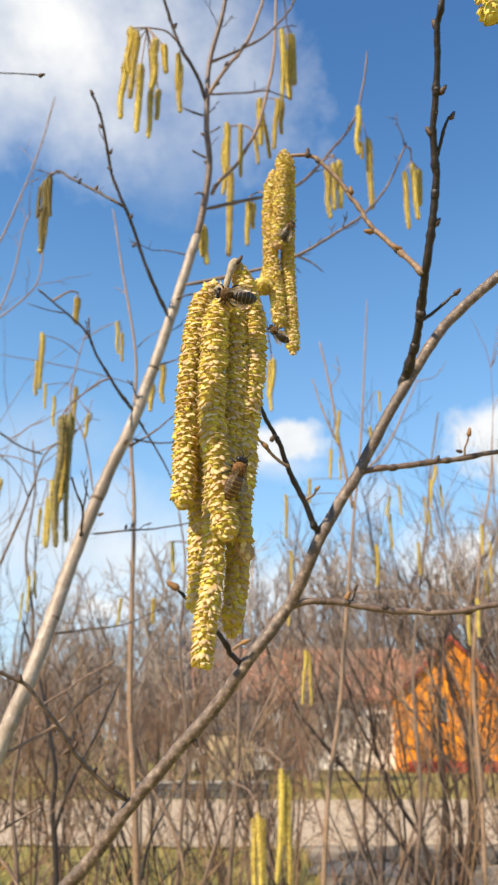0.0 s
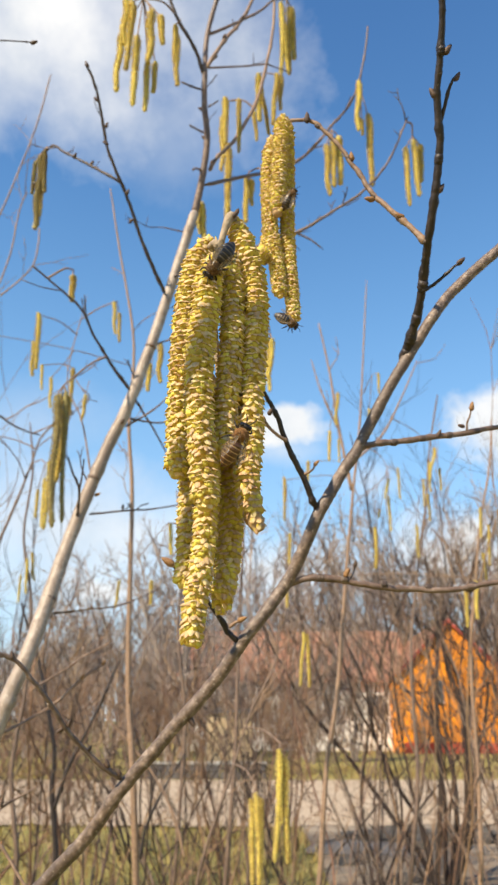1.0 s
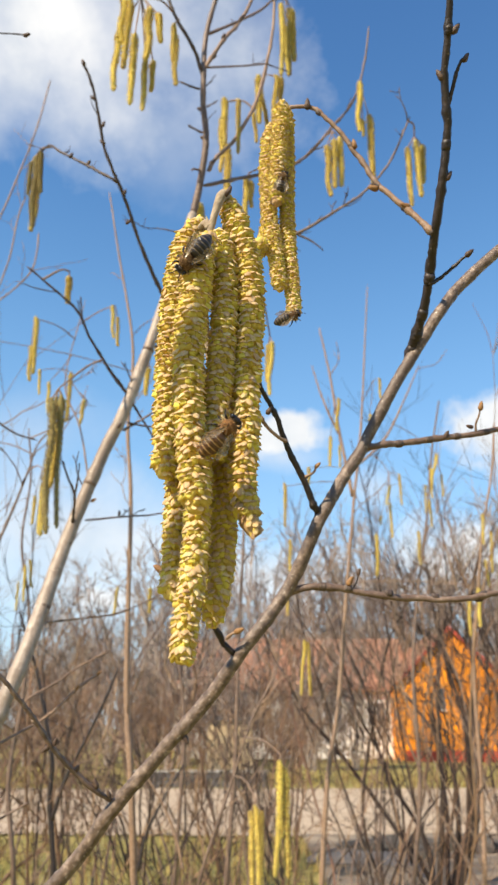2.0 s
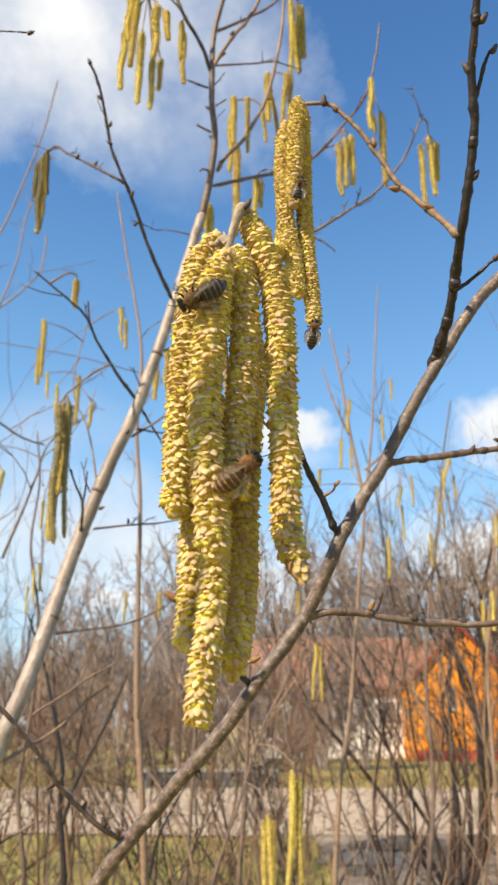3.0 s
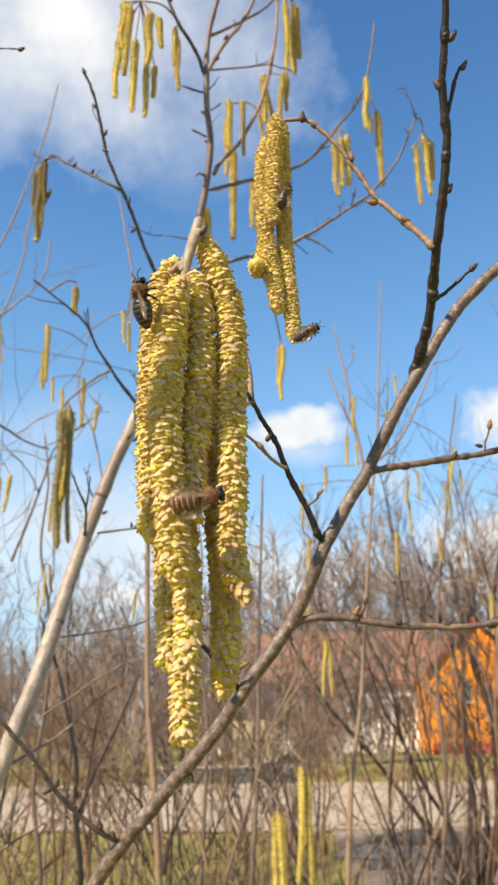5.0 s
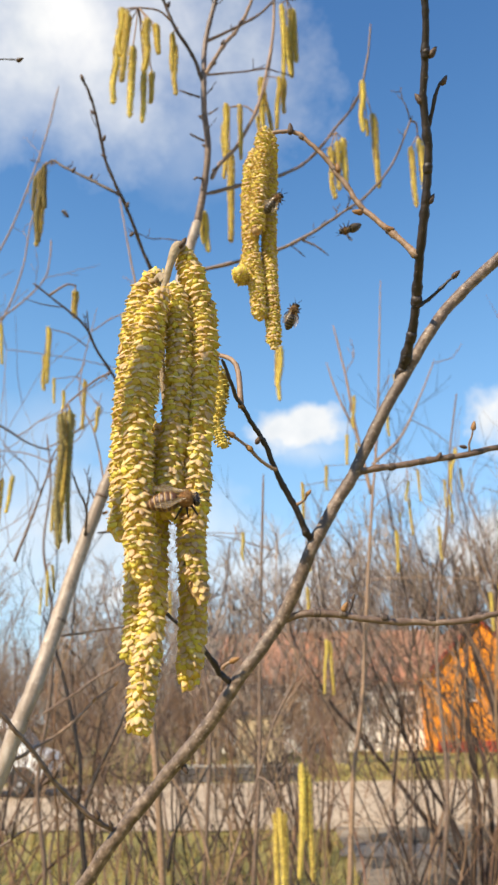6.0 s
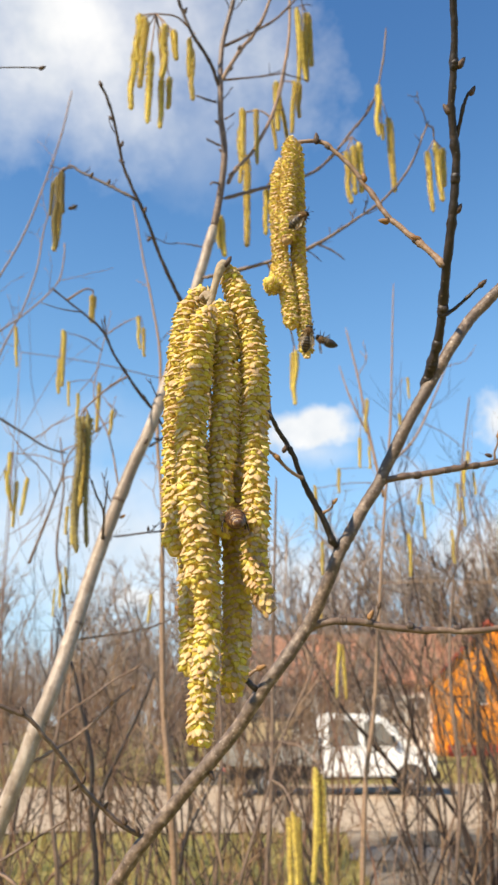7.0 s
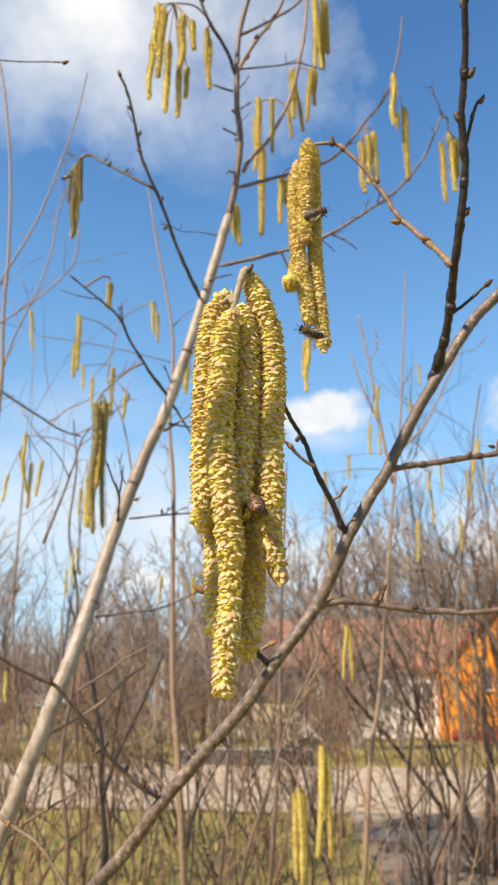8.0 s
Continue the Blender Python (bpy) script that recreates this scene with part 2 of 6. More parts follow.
def twig(parent, name, mat, r0, r1, points, label=""):
    """A bark-covered shoot through the points, a little knotty, with faint nodes."""
    line = spline(points, 9)
    base = np.array(parent.location)
    LINES.setdefault(parent.name, []).append(line)
    n = len(line)
    rng = np.random.default_rng(int(abs(points[0][0] * 9173 + points[-1][2] * 7919) * 100) % 99991)
    step = np.r_[0, np.cumsum(np.linalg.norm(np.diff(line, axis=0), axis=1))]
    k = step / step[-1]
    radii = r0 + (r1 - r0) * k
    node = 0.024 + 0.02 * rng.random()
    swell = np.exp(-(((step / node) % 1 - 0.5) / 0.05) ** 2)
    radii = radii * (1 + (0.015 if r0 > 0.004 else 0.05) * rng.standard_normal(n) + (0.11 if r0 > 0.004 else 0.3) * swell)
    wob = np.cumsum(rng.standard_normal((n, 3)), axis=0) * (0.02 if r0 > 0.004 else 0.04 if name == "shoot" else 0.09) * r0
    wob -= wob[0] + (wob[-1] - wob[0]) * k[:, None]
    if name not in ("limb", "stem", "leader", "scar"):
        radii = radii * (1 + (0.4 if r0 < 0.0022 else 0.12) * np.exp(-((step - 1.5 * r0) / (1.6 * r0)) ** 2))  # collar where it leaves its bearer
        radii = radii * (0.4 + 0.6 * np.clip(step / (1.5 * r0), 0, 1))
    radii[-1] *= 0.6
    verts, faces = [], []
    tube(verts, faces, line - base + wob, radii, 10 if r0 > 0.003 else 7)
    return part(name, mesh_of(name, verts, faces, [mat]), parent, label)


def knots(parent, points, r0, r1, shares, mat, label=""):
    """Swollen ring scars round a shoot, at shares of its length."""
    line = spline(points, 9)
    base = np.array(parent.location)
    step = np.r_[0, np.cumsum(np.linalg.norm(np.diff(line, axis=0), axis=1))]
    for n, k in enumerate(shares):
        at = np.array([np.interp(k * step[-1], step, line[:, i]) for i in range(3)])
        on = np.array([np.interp(min(1.0, k + 0.01) * step[-1], step, line[:, i]) for i in range(3)])
        d = (on - at) / (np.linalg.norm(on - at) + 1e-12)
        r = r0 + (r1 - r0) * k
        prof = ((-1.1, 0.98), (-0.6, 1.22), (-0.25, 1.30), (0.0, 1.16), (0.25, 1.34), (0.6, 1.2), (1.1, 0.98))
        verts, faces = [], []
        tube(verts, faces, [at - base + d * (r * p * (0.22 if r > 0.004 else 1.1)) for p, _ in prof], [r * (1 + (q - 1) * (0.3 if r > 0.004 else 0.55 + 0.3 * (n % 2))) for _, q in prof], 9)
        part("knot", mesh_of("knot", verts, faces, [mat]), parent, label)


def bud(parent, at, angle, size, mat):
    """A pointed scaly bud that leans by angle from the picture's right."""
    a = radians(angle)
    way = np.array([math.cos(a), -0.25, math.sin(a)])
    way /= np.linalg.norm(way)
    prof = [(-0.5, 0.28), (-0.3, 0.52), (0.0, 0.62), (0.35, 0.5), (0.62, 0.42), (0.85, 0.24), (1.02, 0.05)]
    verts, faces = [], []
    p = np.array(at) - np.array(parent.location)
    tube(verts, faces, [p + way * size * s * 1.1 for s, _ in prof], [size * r * 0.75 for _, r in prof], 7)
    return part("bud", mesh_of("bud", verts, faces, [mat]), parent)


CAP = ((0, -0.14, 0.62), (-0.40, 0.04, 0.30), (-0.26, 0.15, 0.46), (0, 0.2, 0.52), (0.26, 0.15, 0.46), (0.40, 0.04, 0.30), (0.28, -0.30, 0.2), (0, -0.38, 0.24), (-0.28, -0.30, 0.2))
# one bract from its seat over the hood to the lip, back under it and over the swollen anthers: along, out, half width
HOOD = ((-0.60, 0.02, 0.22), (-0.34, 0.42, 0.42), (-0.02, 0.82, 0.51), (0.19, 1.06, 0.47), (0.28, 1.12, 0.33), (0.17, 0.78, 0.40), (0.27, 0.72, 0.45), (0.50, 0.68, 0.43), (0.68, 0.40, 0.36), (0.56, 0.05, 0.24))


def hood(rng, anthers=True):
    """A hooded bract in a unit frame (across, along, out) with the lobed anthers that swell from under its lip."""
    verts, faces, index = [], [], []
    lean, skew = 0.09 * rng.standard_normal(), 0.08 * rng.standard_normal()
    notch = 0.07 * rng.standard_normal()
    rows = HOOD if anthers else HOOD[:6]
    for n, (y, z, half) in enumerate(rows):
        for k in range(7):
            x = (k - 3) / 3
            fold = 1 - 0.5 * x * x + (0.02 if k == 3 and n < 5 else 0.0)
            curl = (-0.17 * x * x if 1 < n < 5 else 0.0) + 0.02 * rng.standard_normal()
            out = z * fold * (1 + lean * x)
            if n > 5:
                out += (0.11 if k % 2 else -0.13) + 0.05 * rng.standard_normal()
                curl += (0.05 if k % 2 else -0.07) + 0.05 * rng.standard_normal() - 0.18 * x * x
            verts.append((x * half + skew * (y + 0.6), y + curl + notch * x, out))
    for n in range(len(rows) - 1):
        for k in range(6):
            a = 7 * n + k
            faces.append((a, a + 1, a + 8, a + 7))
            index.append(1 if n == 0 else 0 if n < 4 else 4 if n == 4 else 2)
    return np.array(verts), faces, index


HOODS = [hood(np.random.default_rng(40 + k)) for k in range(9)]
SHUT = [hood(np.random.default_rng(60 + k), False) for k in range(3)]


def catkin_mesh(points, radius, pitch=0.0020, around=11, seed=1, fine=True, mats=None, loose=None, stretch=(0.0, 0.0), brown=False):
    """A catkin: a core clothed in rows of drooping shield-shaped bracts, with anthers under each."""
    rng = np.random.default_rng(seed)
    line = spline(points, 8)
    step = np.r_[0, np.cumsum(np.linalg.norm(np.diff(line, axis=0), axis=1))]
    total = step[-1]

    def where(s):
        return np.array([np.interp(s, step, line[:, i]) for i in range(3)])

    def fat(s):
        k = s / total
        return radius * min(1.0, 0.62 + 5 * k) * (1 - (0.12 if fine else 0.32) * k) * math.sqrt(max(0.08, 1 - max(0.0, (k - 0.95) / 0.052) ** 2))

    verts, faces, index = [], [], []
    core = 0.56 if fine else 0.68
    ss = np.linspace(0, total * 0.993, max(8, int(total / 0.0012)))
    tube(verts, faces, [where(s) for s in ss], [fat(s) * (core if s < 0.94 * total else 0.68) for s in ss], 9)
    index += [3 if brown and k > 9 * 0.93 * len(ss) else 4 if fine else 2 for k in range(len(faces))]
    rows = int(total / pitch)
    ref = np.array([0.0, 1.0, 0.0])
    h = pitch * (1.22 if fine else 1.12)
    for r in range(rows):
        s = (r + 0.5) * pitch
        k = s / total
        p = where(s)
        d = where(min(total, s + 0.002)) - where(max(0, s - 0.002))
        d /= np.linalg.norm(d)
        u = np.cross(d, ref)
        u /= np.linalg.norm(u)
        v = np.cross(d, u)
        R = fat(s)
        w = 2 * math.pi * R / around * 1.0
        shut = k > (0.94 if brown else 0.97)
        for j in range(around):
            a = 2 * math.pi * (j + 0.5 * (r % 2) + 0.07 * rng.standard_normal()) / around + r * 0.05
            out = out0 = u * math.cos(a) + v * math.sin(a)
            t = np.cross(d, out)
            turn, tip = 0.16 * rng.standard_normal(), 0.25 * rng.standard_normal()
            t, e1 = t * math.cos(turn) + d * math.sin(turn), d * math.cos(turn) - t * math.sin(turn)
            out, dd = out * math.cos(tip) + e1 * math.sin(tip), e1 * math.cos(tip) - out * math.sin(tip)
            droop = 0.9 + 0.35 * rng.random()
            lift = 0.85 + 0.3 * rng.random()
            if shut:
                lift *= 0.8
                droop *= 0.8
            b = p + out0 * R * (0.64 if shut else core) + d * (pitch * ((j / around - 0.5) * fine + (0.16 if fine else 0.08) * rng.standard_normal()))
            ww, hh, oo = w * (0.84 + 0.26 * rng.random()), h * droop, R * lift * (0.50 if fine else 1.0)
            if shut:
                ww, hh, oo = ww * 0.95, hh * 1.0, oo * 0.3
            if loose is not None and stretch[0] < k < stretch[1] and out[1] < -0.25:
                m = Matrix(((t[0], dd[0], out[0], b[0]), (t[1], dd[1], out[1], b[1]), (t[2], dd[2], out[2], b[2]), (0, 0, 0, 1)))
                loose.append(m @ Matrix.Diagonal((ww, hh, oo, 1)))
                continue
            f = len(verts)
            if fine:
                cv, cf, ci = (SHUT if shut else HOODS)[rng.integers(0, 3 if shut else 9)]
                verts.extend((b + cv[:, :1] * (ww * t) + cv[:, 1:2] * (hh * dd) + cv[:, 2:] * (oo * out)).tolist())
                faces.extend(tuple(f + q for q in c) for c in cf)
                dry = (brown and k > 0.78 and rng.random() < (k - 0.78) * 4.0) or rng.random() < 0.03
                index.extend([3 if c == 0 and dry else c for c in ci])
            else:
                verts.extend((b + t * (x * ww) + dd * (y * hh) + out * (z * oo)).tolist() for x, y, z in CAP)
                faces.extend((f, f + 1 + q, f + 1 + (q + 1) % 8) for q in range(8))
                index.extend([(3 if brown else 0) if shut else 0] * 8)
    return mesh_of("catkin", verts, faces, mats or [scale_tan, scale_yellow, anther_yellow, tip_brown, core_olive], index)


SEEDS = iter(range(1, 9999))


BRACTS = [mesh_of("bract", hood_[0], hood_[1], [scale_tan, scale_yellow, anther_yellow, tip_brown, core_olive], hood_[2]) for hood_ in HOODS[:5]]


def catkin(parent, at, points, radius, stretch=None, brown=False):
    """stretch: the part of its length over which the front bracts are pieces of their own."""
    loose = [] if stretch else None
    ob = part("catkin", catkin_mesh(points, radius, seed=next(SEEDS), loose=loose, stretch=stretch or (0, 0), brown=brown), parent, at=at)
    for n, m in enumerate(loose or ()):
        piece = part("bract", BRACTS[n % 5], ob)
        piece.matrix_basis = m
    CATKINS.setdefault(parent.name, []).append(ob)
    return ob


CATKINS = {}

# ---- ground, road and what lies far ----
grass_mat = material("dry_grass", [(0.3, (0.165, 0.13, 0.04)), (0.5, (0.295, 0.24, 0.075)), (0.7, (0.41, 0.325, 0.13))], 9, 0.95, 0.5, 40, second=((0.21, 0.195, 0.045), 0.7), height=0.05)
road_mat = material("road_gravel", [(0.3, (0.35, 0.26, 0.175)), (0.55, (0.47, 0.365, 0.26)), (0.75, (0.57, 0.455, 0.335))], 12, 0.95, 0.4, 60, second=((0.33, 0.25, 0.165), 0.6), height=0.02)
asphalt_mat = material("grey_asphalt", [(0.3, (0.13, 0.10, 0.074)), (0.6, (0.21, 0.165, 0.125)), (0.8, (0.33, 0.27, 0.205))], 3, 0.95, 0.4, 80, second=((0.38, 0.31, 0.23), 0.8), height=0.02, stretch=(0.4, 1.2, 1), spec=0.05)


def sheet(name, x0, x1, y0, y1, z, nx, ny, mat, rough, label, category, ragged=0.0):
    xs, ys = np.linspace(x0, x1, nx), np.linspace(y0, y1, ny)
    verts = []
    for y in ys:
        for x in xs:
            stray = ragged * (noise.noise((x * 0.8, y, 7.3)) + 0.6 * noise.noise((x * 2.9, y, 1.7))) if y in (y0, y1) else 0.0
            verts.append((x, y + stray, z + rough * (noise.noise((x * 0.6, y * 0.6, 3.1)) - 0.2)))
    faces = [(j * nx + i, j * nx + i + 1, (j + 1) * nx + i + 1, (j + 1) * nx + i) for j in range(ny - 1) for i in range(nx - 1)]
    return tagged(new(name, mesh_of(name, verts, faces, [mat])), label, category, kind="structure")


sheet("ground", -400, 400, -200, 1500, -0.02, 81, 171, grass_mat, 0.0, "dry spring grass of olive and straw colour", "ground")
sheet("road", -120, 120, 14.2, 24.6, 0.012, 961, 22, road_mat, 0.012, "pale beige gravel road in the sun", "road", 0.38)
sheet("pavement", 0.9, 7.5, 7.0, 14.4, 0.02, 41, 30, asphalt_mat, 0.03, "cracked dark grey asphalt apron beside the road", "pavement", 0.2)
plaster_orange = material("orange_plaster", [(0.3, (0.80, 0.25, 0.012)), (0.6, (0.95, 0.34, 0.02)), (0.8, (1.0, 0.40, 0.03))], 1.2, 0.9, 0.3, 30, second=((0.78, 0.22, 0.01), 0.5), height=0.01)
plaster_white = material("white_plaster", [(0.3, (0.66, 0.64, 0.60)), (0.7, (0.80, 0.79, 0.76))], 1.4, 0.9, 0.3, 30, second=((0.6, 0.57, 0.53), 0.4), height=0.01)
plaster_beige = material("beige_plaster", [(0.3, (0.50, 0.38, 0.22)), (0.7, (0.64, 0.50, 0.32))], 1.4, 0.9, 0.3, 30, second=((0.45, 0.33, 0.2), 0.5), height=0.01)
roof_red = material("red_roof_tile", [(0.3, (0.25, 0.12, 0.078)), (0.6, (0.34, 0.175, 0.115)), (0.8, (0.42, 0.235, 0.16))], 2.5, 0.85, 0.6, 12, second=((0.42, 0.17, 0.09), 0.6), height=0.05)
trim_red = material("red_trim", [(0.3, (0.36, 0.05, 0.03)), (0.7, (0.48, 0.085, 0.045))], 3, 0.7, 0.2)
window_dark = material("window_glass", [(0.3, (0.03, 0.035, 0.04)), (0.7, (0.06, 0.065, 0.075))], 1.0, 0.08, 0.0, spec=0.6)
frame_white = material("white_frame", [(0.3, (0.7, 0.7, 0.68)), (0.7, (0.8, 0.8, 0.78))], 4, 0.6, 0.1)
stone_dark = material("dark_stone", [(0.3, (0.07, 0.065, 0.065)), (0.6, (0.13, 0.12, 0.12)), (0.8, (0.2, 0.185, 0.175))], 3, 0.9, 0.7, 14, height=0.04)
stone_pale = material("pale_stone", [(0.3, (0.34, 0.32, 0.29)), (0.6, (0.47, 0.45, 0.41)), (0.8, (0.56, 0.53, 0.49))], 3, 0.9, 0.7, 14, second=((0.25, 0.24, 0.22), 0.5), height=0.04)

stone_grey = material("grey_stone", [(0.3, (0.05, 0.043, 0.036)), (0.6, (0.10, 0.087, 0.072)), (0.8, (0.20, 0.175, 0.15))], 2.5, 0.9, 0.7, 14, height=0.04)


def box_bm(x0, x1, y0, y1, z0, z1, bevel=0.0):
    bm = bmesh.new()
    bmesh.ops.create_cube(bm, size=1.0, matrix=Matrix.Translation(((x0 + x1) / 2, (y0 + y1) / 2, (z0 + z1) / 2)) @ Matrix.Diagonal((x1 - x0, y1 - y0, z1 - z0, 1)))
    if bevel:
        bmesh.ops.bevel(bm, geom=bm.edges[:], offset=bevel, segments=2, affect="EDGES")
    return bm


def prism_bm(profile, y0, y1, bevel=0.0):
    """A side outline in x and z pulled from y0 to y1."""
    bm = bmesh.new()
    f = bm.faces.new([bm.verts.new((x, y0, z)) for x, z in profile])
    got = bmesh.ops.extrude_face_region(bm, geom=[f])
    bmesh.ops.translate(bm, vec=(0, y1 - y0, 0), verts=[v for v in got["geom"] if isinstance(v, bmesh.types.BMVert)])
    bmesh.ops.recalc_face_normals(bm, faces=bm.faces)
    if bevel:
        bmesh.ops.bevel(bm, geom=bm.edges[:], offset=bevel, segments=2, affect="EDGES")
    return bm


def window(parent, x, y, z, w, h, frame_mat=None):
    """A window on a wall that faces -y: pane, frame, sill and bars."""
    pane = part_bm("window", box_bm(x - w / 2, x + w / 2, y - 0.03, y + 0.03, z - h / 2, z + h / 2), window_dark, parent, "dark window pane")
    fr = bmesh.new()
    for a in ((x - w / 2 - 0.07, x - w / 2, z - h / 2 - 0.07, z + h / 2 + 0.07), (x + w / 2, x + w / 2 + 0.07, z - h / 2 - 0.07, z + h / 2 + 0.07), (x - w / 2, x + w / 2, z + h / 2, z + h / 2 + 0.07), (x - w / 2, x + w / 2, z - h / 2 - 0.07, z - h / 2), (x - 0.03, x + 0.03, z - h / 2, z + h / 2)):
        bmesh.ops.create_cube(fr, size=1.0, matrix=Matrix.Translation(((a[0] + a[1]) / 2, y - 0.04, (a[2] + a[3]) / 2)) @ Matrix.Diagonal((a[1] - a[0], 0.08, a[3] - a[2], 1)))
    part_bm("frame", fr, frame_mat or frame_white, pane, "grey window frame" if frame_mat else "white window frame")
    part_bm("sill", box_bm(x - w / 2 - 0.12, x + w / 2 + 0.12, y - 0.14, y - 0.005, z - h / 2 - 0.13, z - h / 2 - 0.075), frame_white, pane)


# orange house, gable to the road
orange_house = thing("house", (11.42, 44, 0), "bright orange house with a steep red gable roof", "house")
part_bm("wall", prism_bm([(-2.8, -0.05), (2.8, -0.05), (2.8, 4.25), (0, 6.95), (-2.8, 4.25)], 0, 9), plaster_orange, orange_house, "orange plaster wall")
part_bm("plinth", box_bm(-2.85, 2.85, -0.05, 0.0, -0.05, 0.55), trim_red, orange_house, "red plinth")
for s in (-1, 1):
    part_bm("roof", prism_bm([(s * 0.0, 6.96), (s * 2.98, 4.1), (s * 2.98, 4.24), (s * 0.0, 7.12)], -0.25, 9.4), roof_red, orange_house, "red tiled roof slope")
    part_bm("bargeboard", prism_bm([(s * 0.0, 6.92), (s * 3.0, 4.05), (s * 3.0, 4.26), (s * 0.0, 7.14)], -0.3, -0.252), trim_red, orange_house, "red bargeboard")
for x, z, w, h in ((-0.75, 3.2, 0.32, 1.0),):
    window(orange_house, x, 0, z, w, h, stone_dark)

# long white house behind
white_house = thing("house", (4.5, 48, 0), "long low white house under a weathered red tiled roof", "house")
part_bm("wall", prism_bm([(0, -0.05), (8.0, -0.05), (8.0, 4.15), (4.0, 6.9), (0, 4.15)], -8.5, 5.2), plaster_white, white_house, "white plaster wall").rotation_euler = (0, 0, 0)
white_house.children[0].matrix_basis = pose(0, 0, 0, 0, 0, -90) @ pose(-8, 0, 0)
for s, name in ((0, "roof"), (1, "roof")):
    bm = bmesh.new()
    y0, y1 = (-0.5, 4.0) if s == 0 else (8.5, 4.0)
    z0 = 3.8
    vs = [bm.verts.new(p) for p in ((-8.9, y0, z0), (5.6, y0, z0), (5.6, y1, 7.1), (-8.9, y1, 7.1))]
    f = bm.faces.new(vs)
    got = bmesh.ops.extrude_face_region(bm, geom=[f])
    bmesh.ops.translate(bm, vec=(0, 0, 0.2), verts=[v for v in got["geom"] if isinstance(v, bmesh.types.BMVert)])
    bmesh.ops.recalc_face_normals(bm, faces=bm.faces)
    part_bm(name, bm, roof_red, white_house, "weathered red roof slope")
for x in (-7.0, -4.6, -2.0, 0.6, 3.2):
    window(white_house, x, -0.001, 2.5, 1.0, 1.2)
shed = thing("shed", (-0.1, 32, 0), "low beige rendered shed with a flat dark roof", "shed")
part_bm("wall", box_bm(-1.5, 0.3, 0, 2.4, -0.05, 1.95), plaster_beige, shed, "beige rendered wall")
part_bm("roof", prism_bm([(-1.65, 1.95), (0.45, 1.95), (0.45, 2.08), (-1.65, 2.12)], -0.15, 2.6), stone_dark, shed, "dark flat roof")
part_bm("door", box_bm(-0.7, 0.1, -0.04, 0.0, 0.0, 1.75, 0.01), plaster_beige, shed, "beige wooden door")


def low_wall(x0, x1, y, high):
    """A low wall of rough stones with a pale coping."""
    ob = thing("garden_wall", ((x0 + x1) / 2, y, 0), "low dark stone wall with a pale coping beside the road", "wall")
    rng = random.Random(7)
    half = (x1 - x0) / 2
    blocks = []
    for row in range(2):
        x = -half - 0.2 * row
        while x < half:
            w = 0.32 + 0.25 * rng.random()
            blocks.append((x, min(half, x + w - 0.025), row))
            x += w
    h = high / 2
    for a, b, row in blocks:
        if b - a > 0.08:
            d = 0.02 * rng.random()
            part_bm("stone", box_bm(max(a, -half), b, -0.16 - d, 0.16, row * h - 0.04 * (row == 0), (row + 1) * h - 0.02, 0.02), stone_dark, ob)
    part_bm("coping", box_bm(-half - 0.03, half + 0.03, -0.21, 0.21, high - 0.015, high + 0.05, 0.015), stone_pale, ob, "pale coping")
    return ob


low_wall(-3.6, 0.6, 25.4, 0.42)


def rock(name, at, size, seed, mat, label, category):
    bm = bmesh.new()
    bmesh.ops.create_icosphere(bm, subdivisions=3, radius=1.0)
    for v in bm.verts:
        n = v.co.normalized()
        k = 1 + 0.28 * noise.noise(n * 1.6 + Vector((seed, 0, 0))) + 0.1 * noise.noise(n * 4 + Vector((0, seed, 0)))
        v.co = Vector((n.x * size[0], n.y * size[1], max(-0.35, n.z) * size[2])) * k
    me = bpy.data.meshes.new(name)
    bm.to_mesh(me)
    bm.free()
    me.materials.append(mat)
    ob = new(name, me)
    ob.location = at
    return tagged(ob, label, category)


rock("boulder", (2.1, 12.2, 0.03), (0.85, 0.6, 0.2), 3, stone_grey, "flat grey boulder on the asphalt", "boulder")
rock("boulder", (3.3, 12.6, 0.03), (0.55, 0.45, 0.18), 8, stone_grey, "small grey boulder beside the road", "boulder")
rock("boulder", (1.25, 10.6, 0.0), (0.22, 0.2, 0.09), 12, stone_grey, "small grey stone on the grass verge", "boulder")
rock("boulder", (1.75, 9.6, 0.0), (0.2, 0.18, 0.08), 15, stone_grey, "small grey stone on the grass verge", "boulder")
rock("boulder", (1.5, 11.4, 0.02), (0.7, 0.4, 0.14), 21, stone_dark, "flat dark stone in the shade", "boulder")
bag = thing("rubbish_bag", (3.5, 11.2, 0.02), "crumpled pale blue and red plastic bag on the ground", "bag")
for name, mat_stops, c, r in (("bag", ((0.30, 0.38, 0.5), (0.42, 0.5, 0.62)), (0, 0, 0.08), (0.16, 0.12, 0.13)), ("flap", ((0.6, 0.03, 0.05), (0.75, 0.06, 0.09)), (-0.03, -0.05, 0.2), (0.1, 0.06, 0.045))):
    m = material("plastic_" + name, [(0.3, mat_stops[0]), (0.7, mat_stops[1])], 20, 0.4, 0.3, 40)
    bm = bmesh.new()
    bmesh.ops.create_icosphere(bm, subdivisions=2, radius=1.0)
    for v in bm.verts:
        k = 1 + 0.25 * noise.noise(v.co * 2.3)
        v.co = Vector((c[0] + v.co.x * r[0] * k, c[1] + v.co.y * r[1] * k, c[2] + v.co.z * r[2] * k))
    part_bm(name, bm, m, bag, "red plastic flap" if name == "flap" else "", smooth=True)


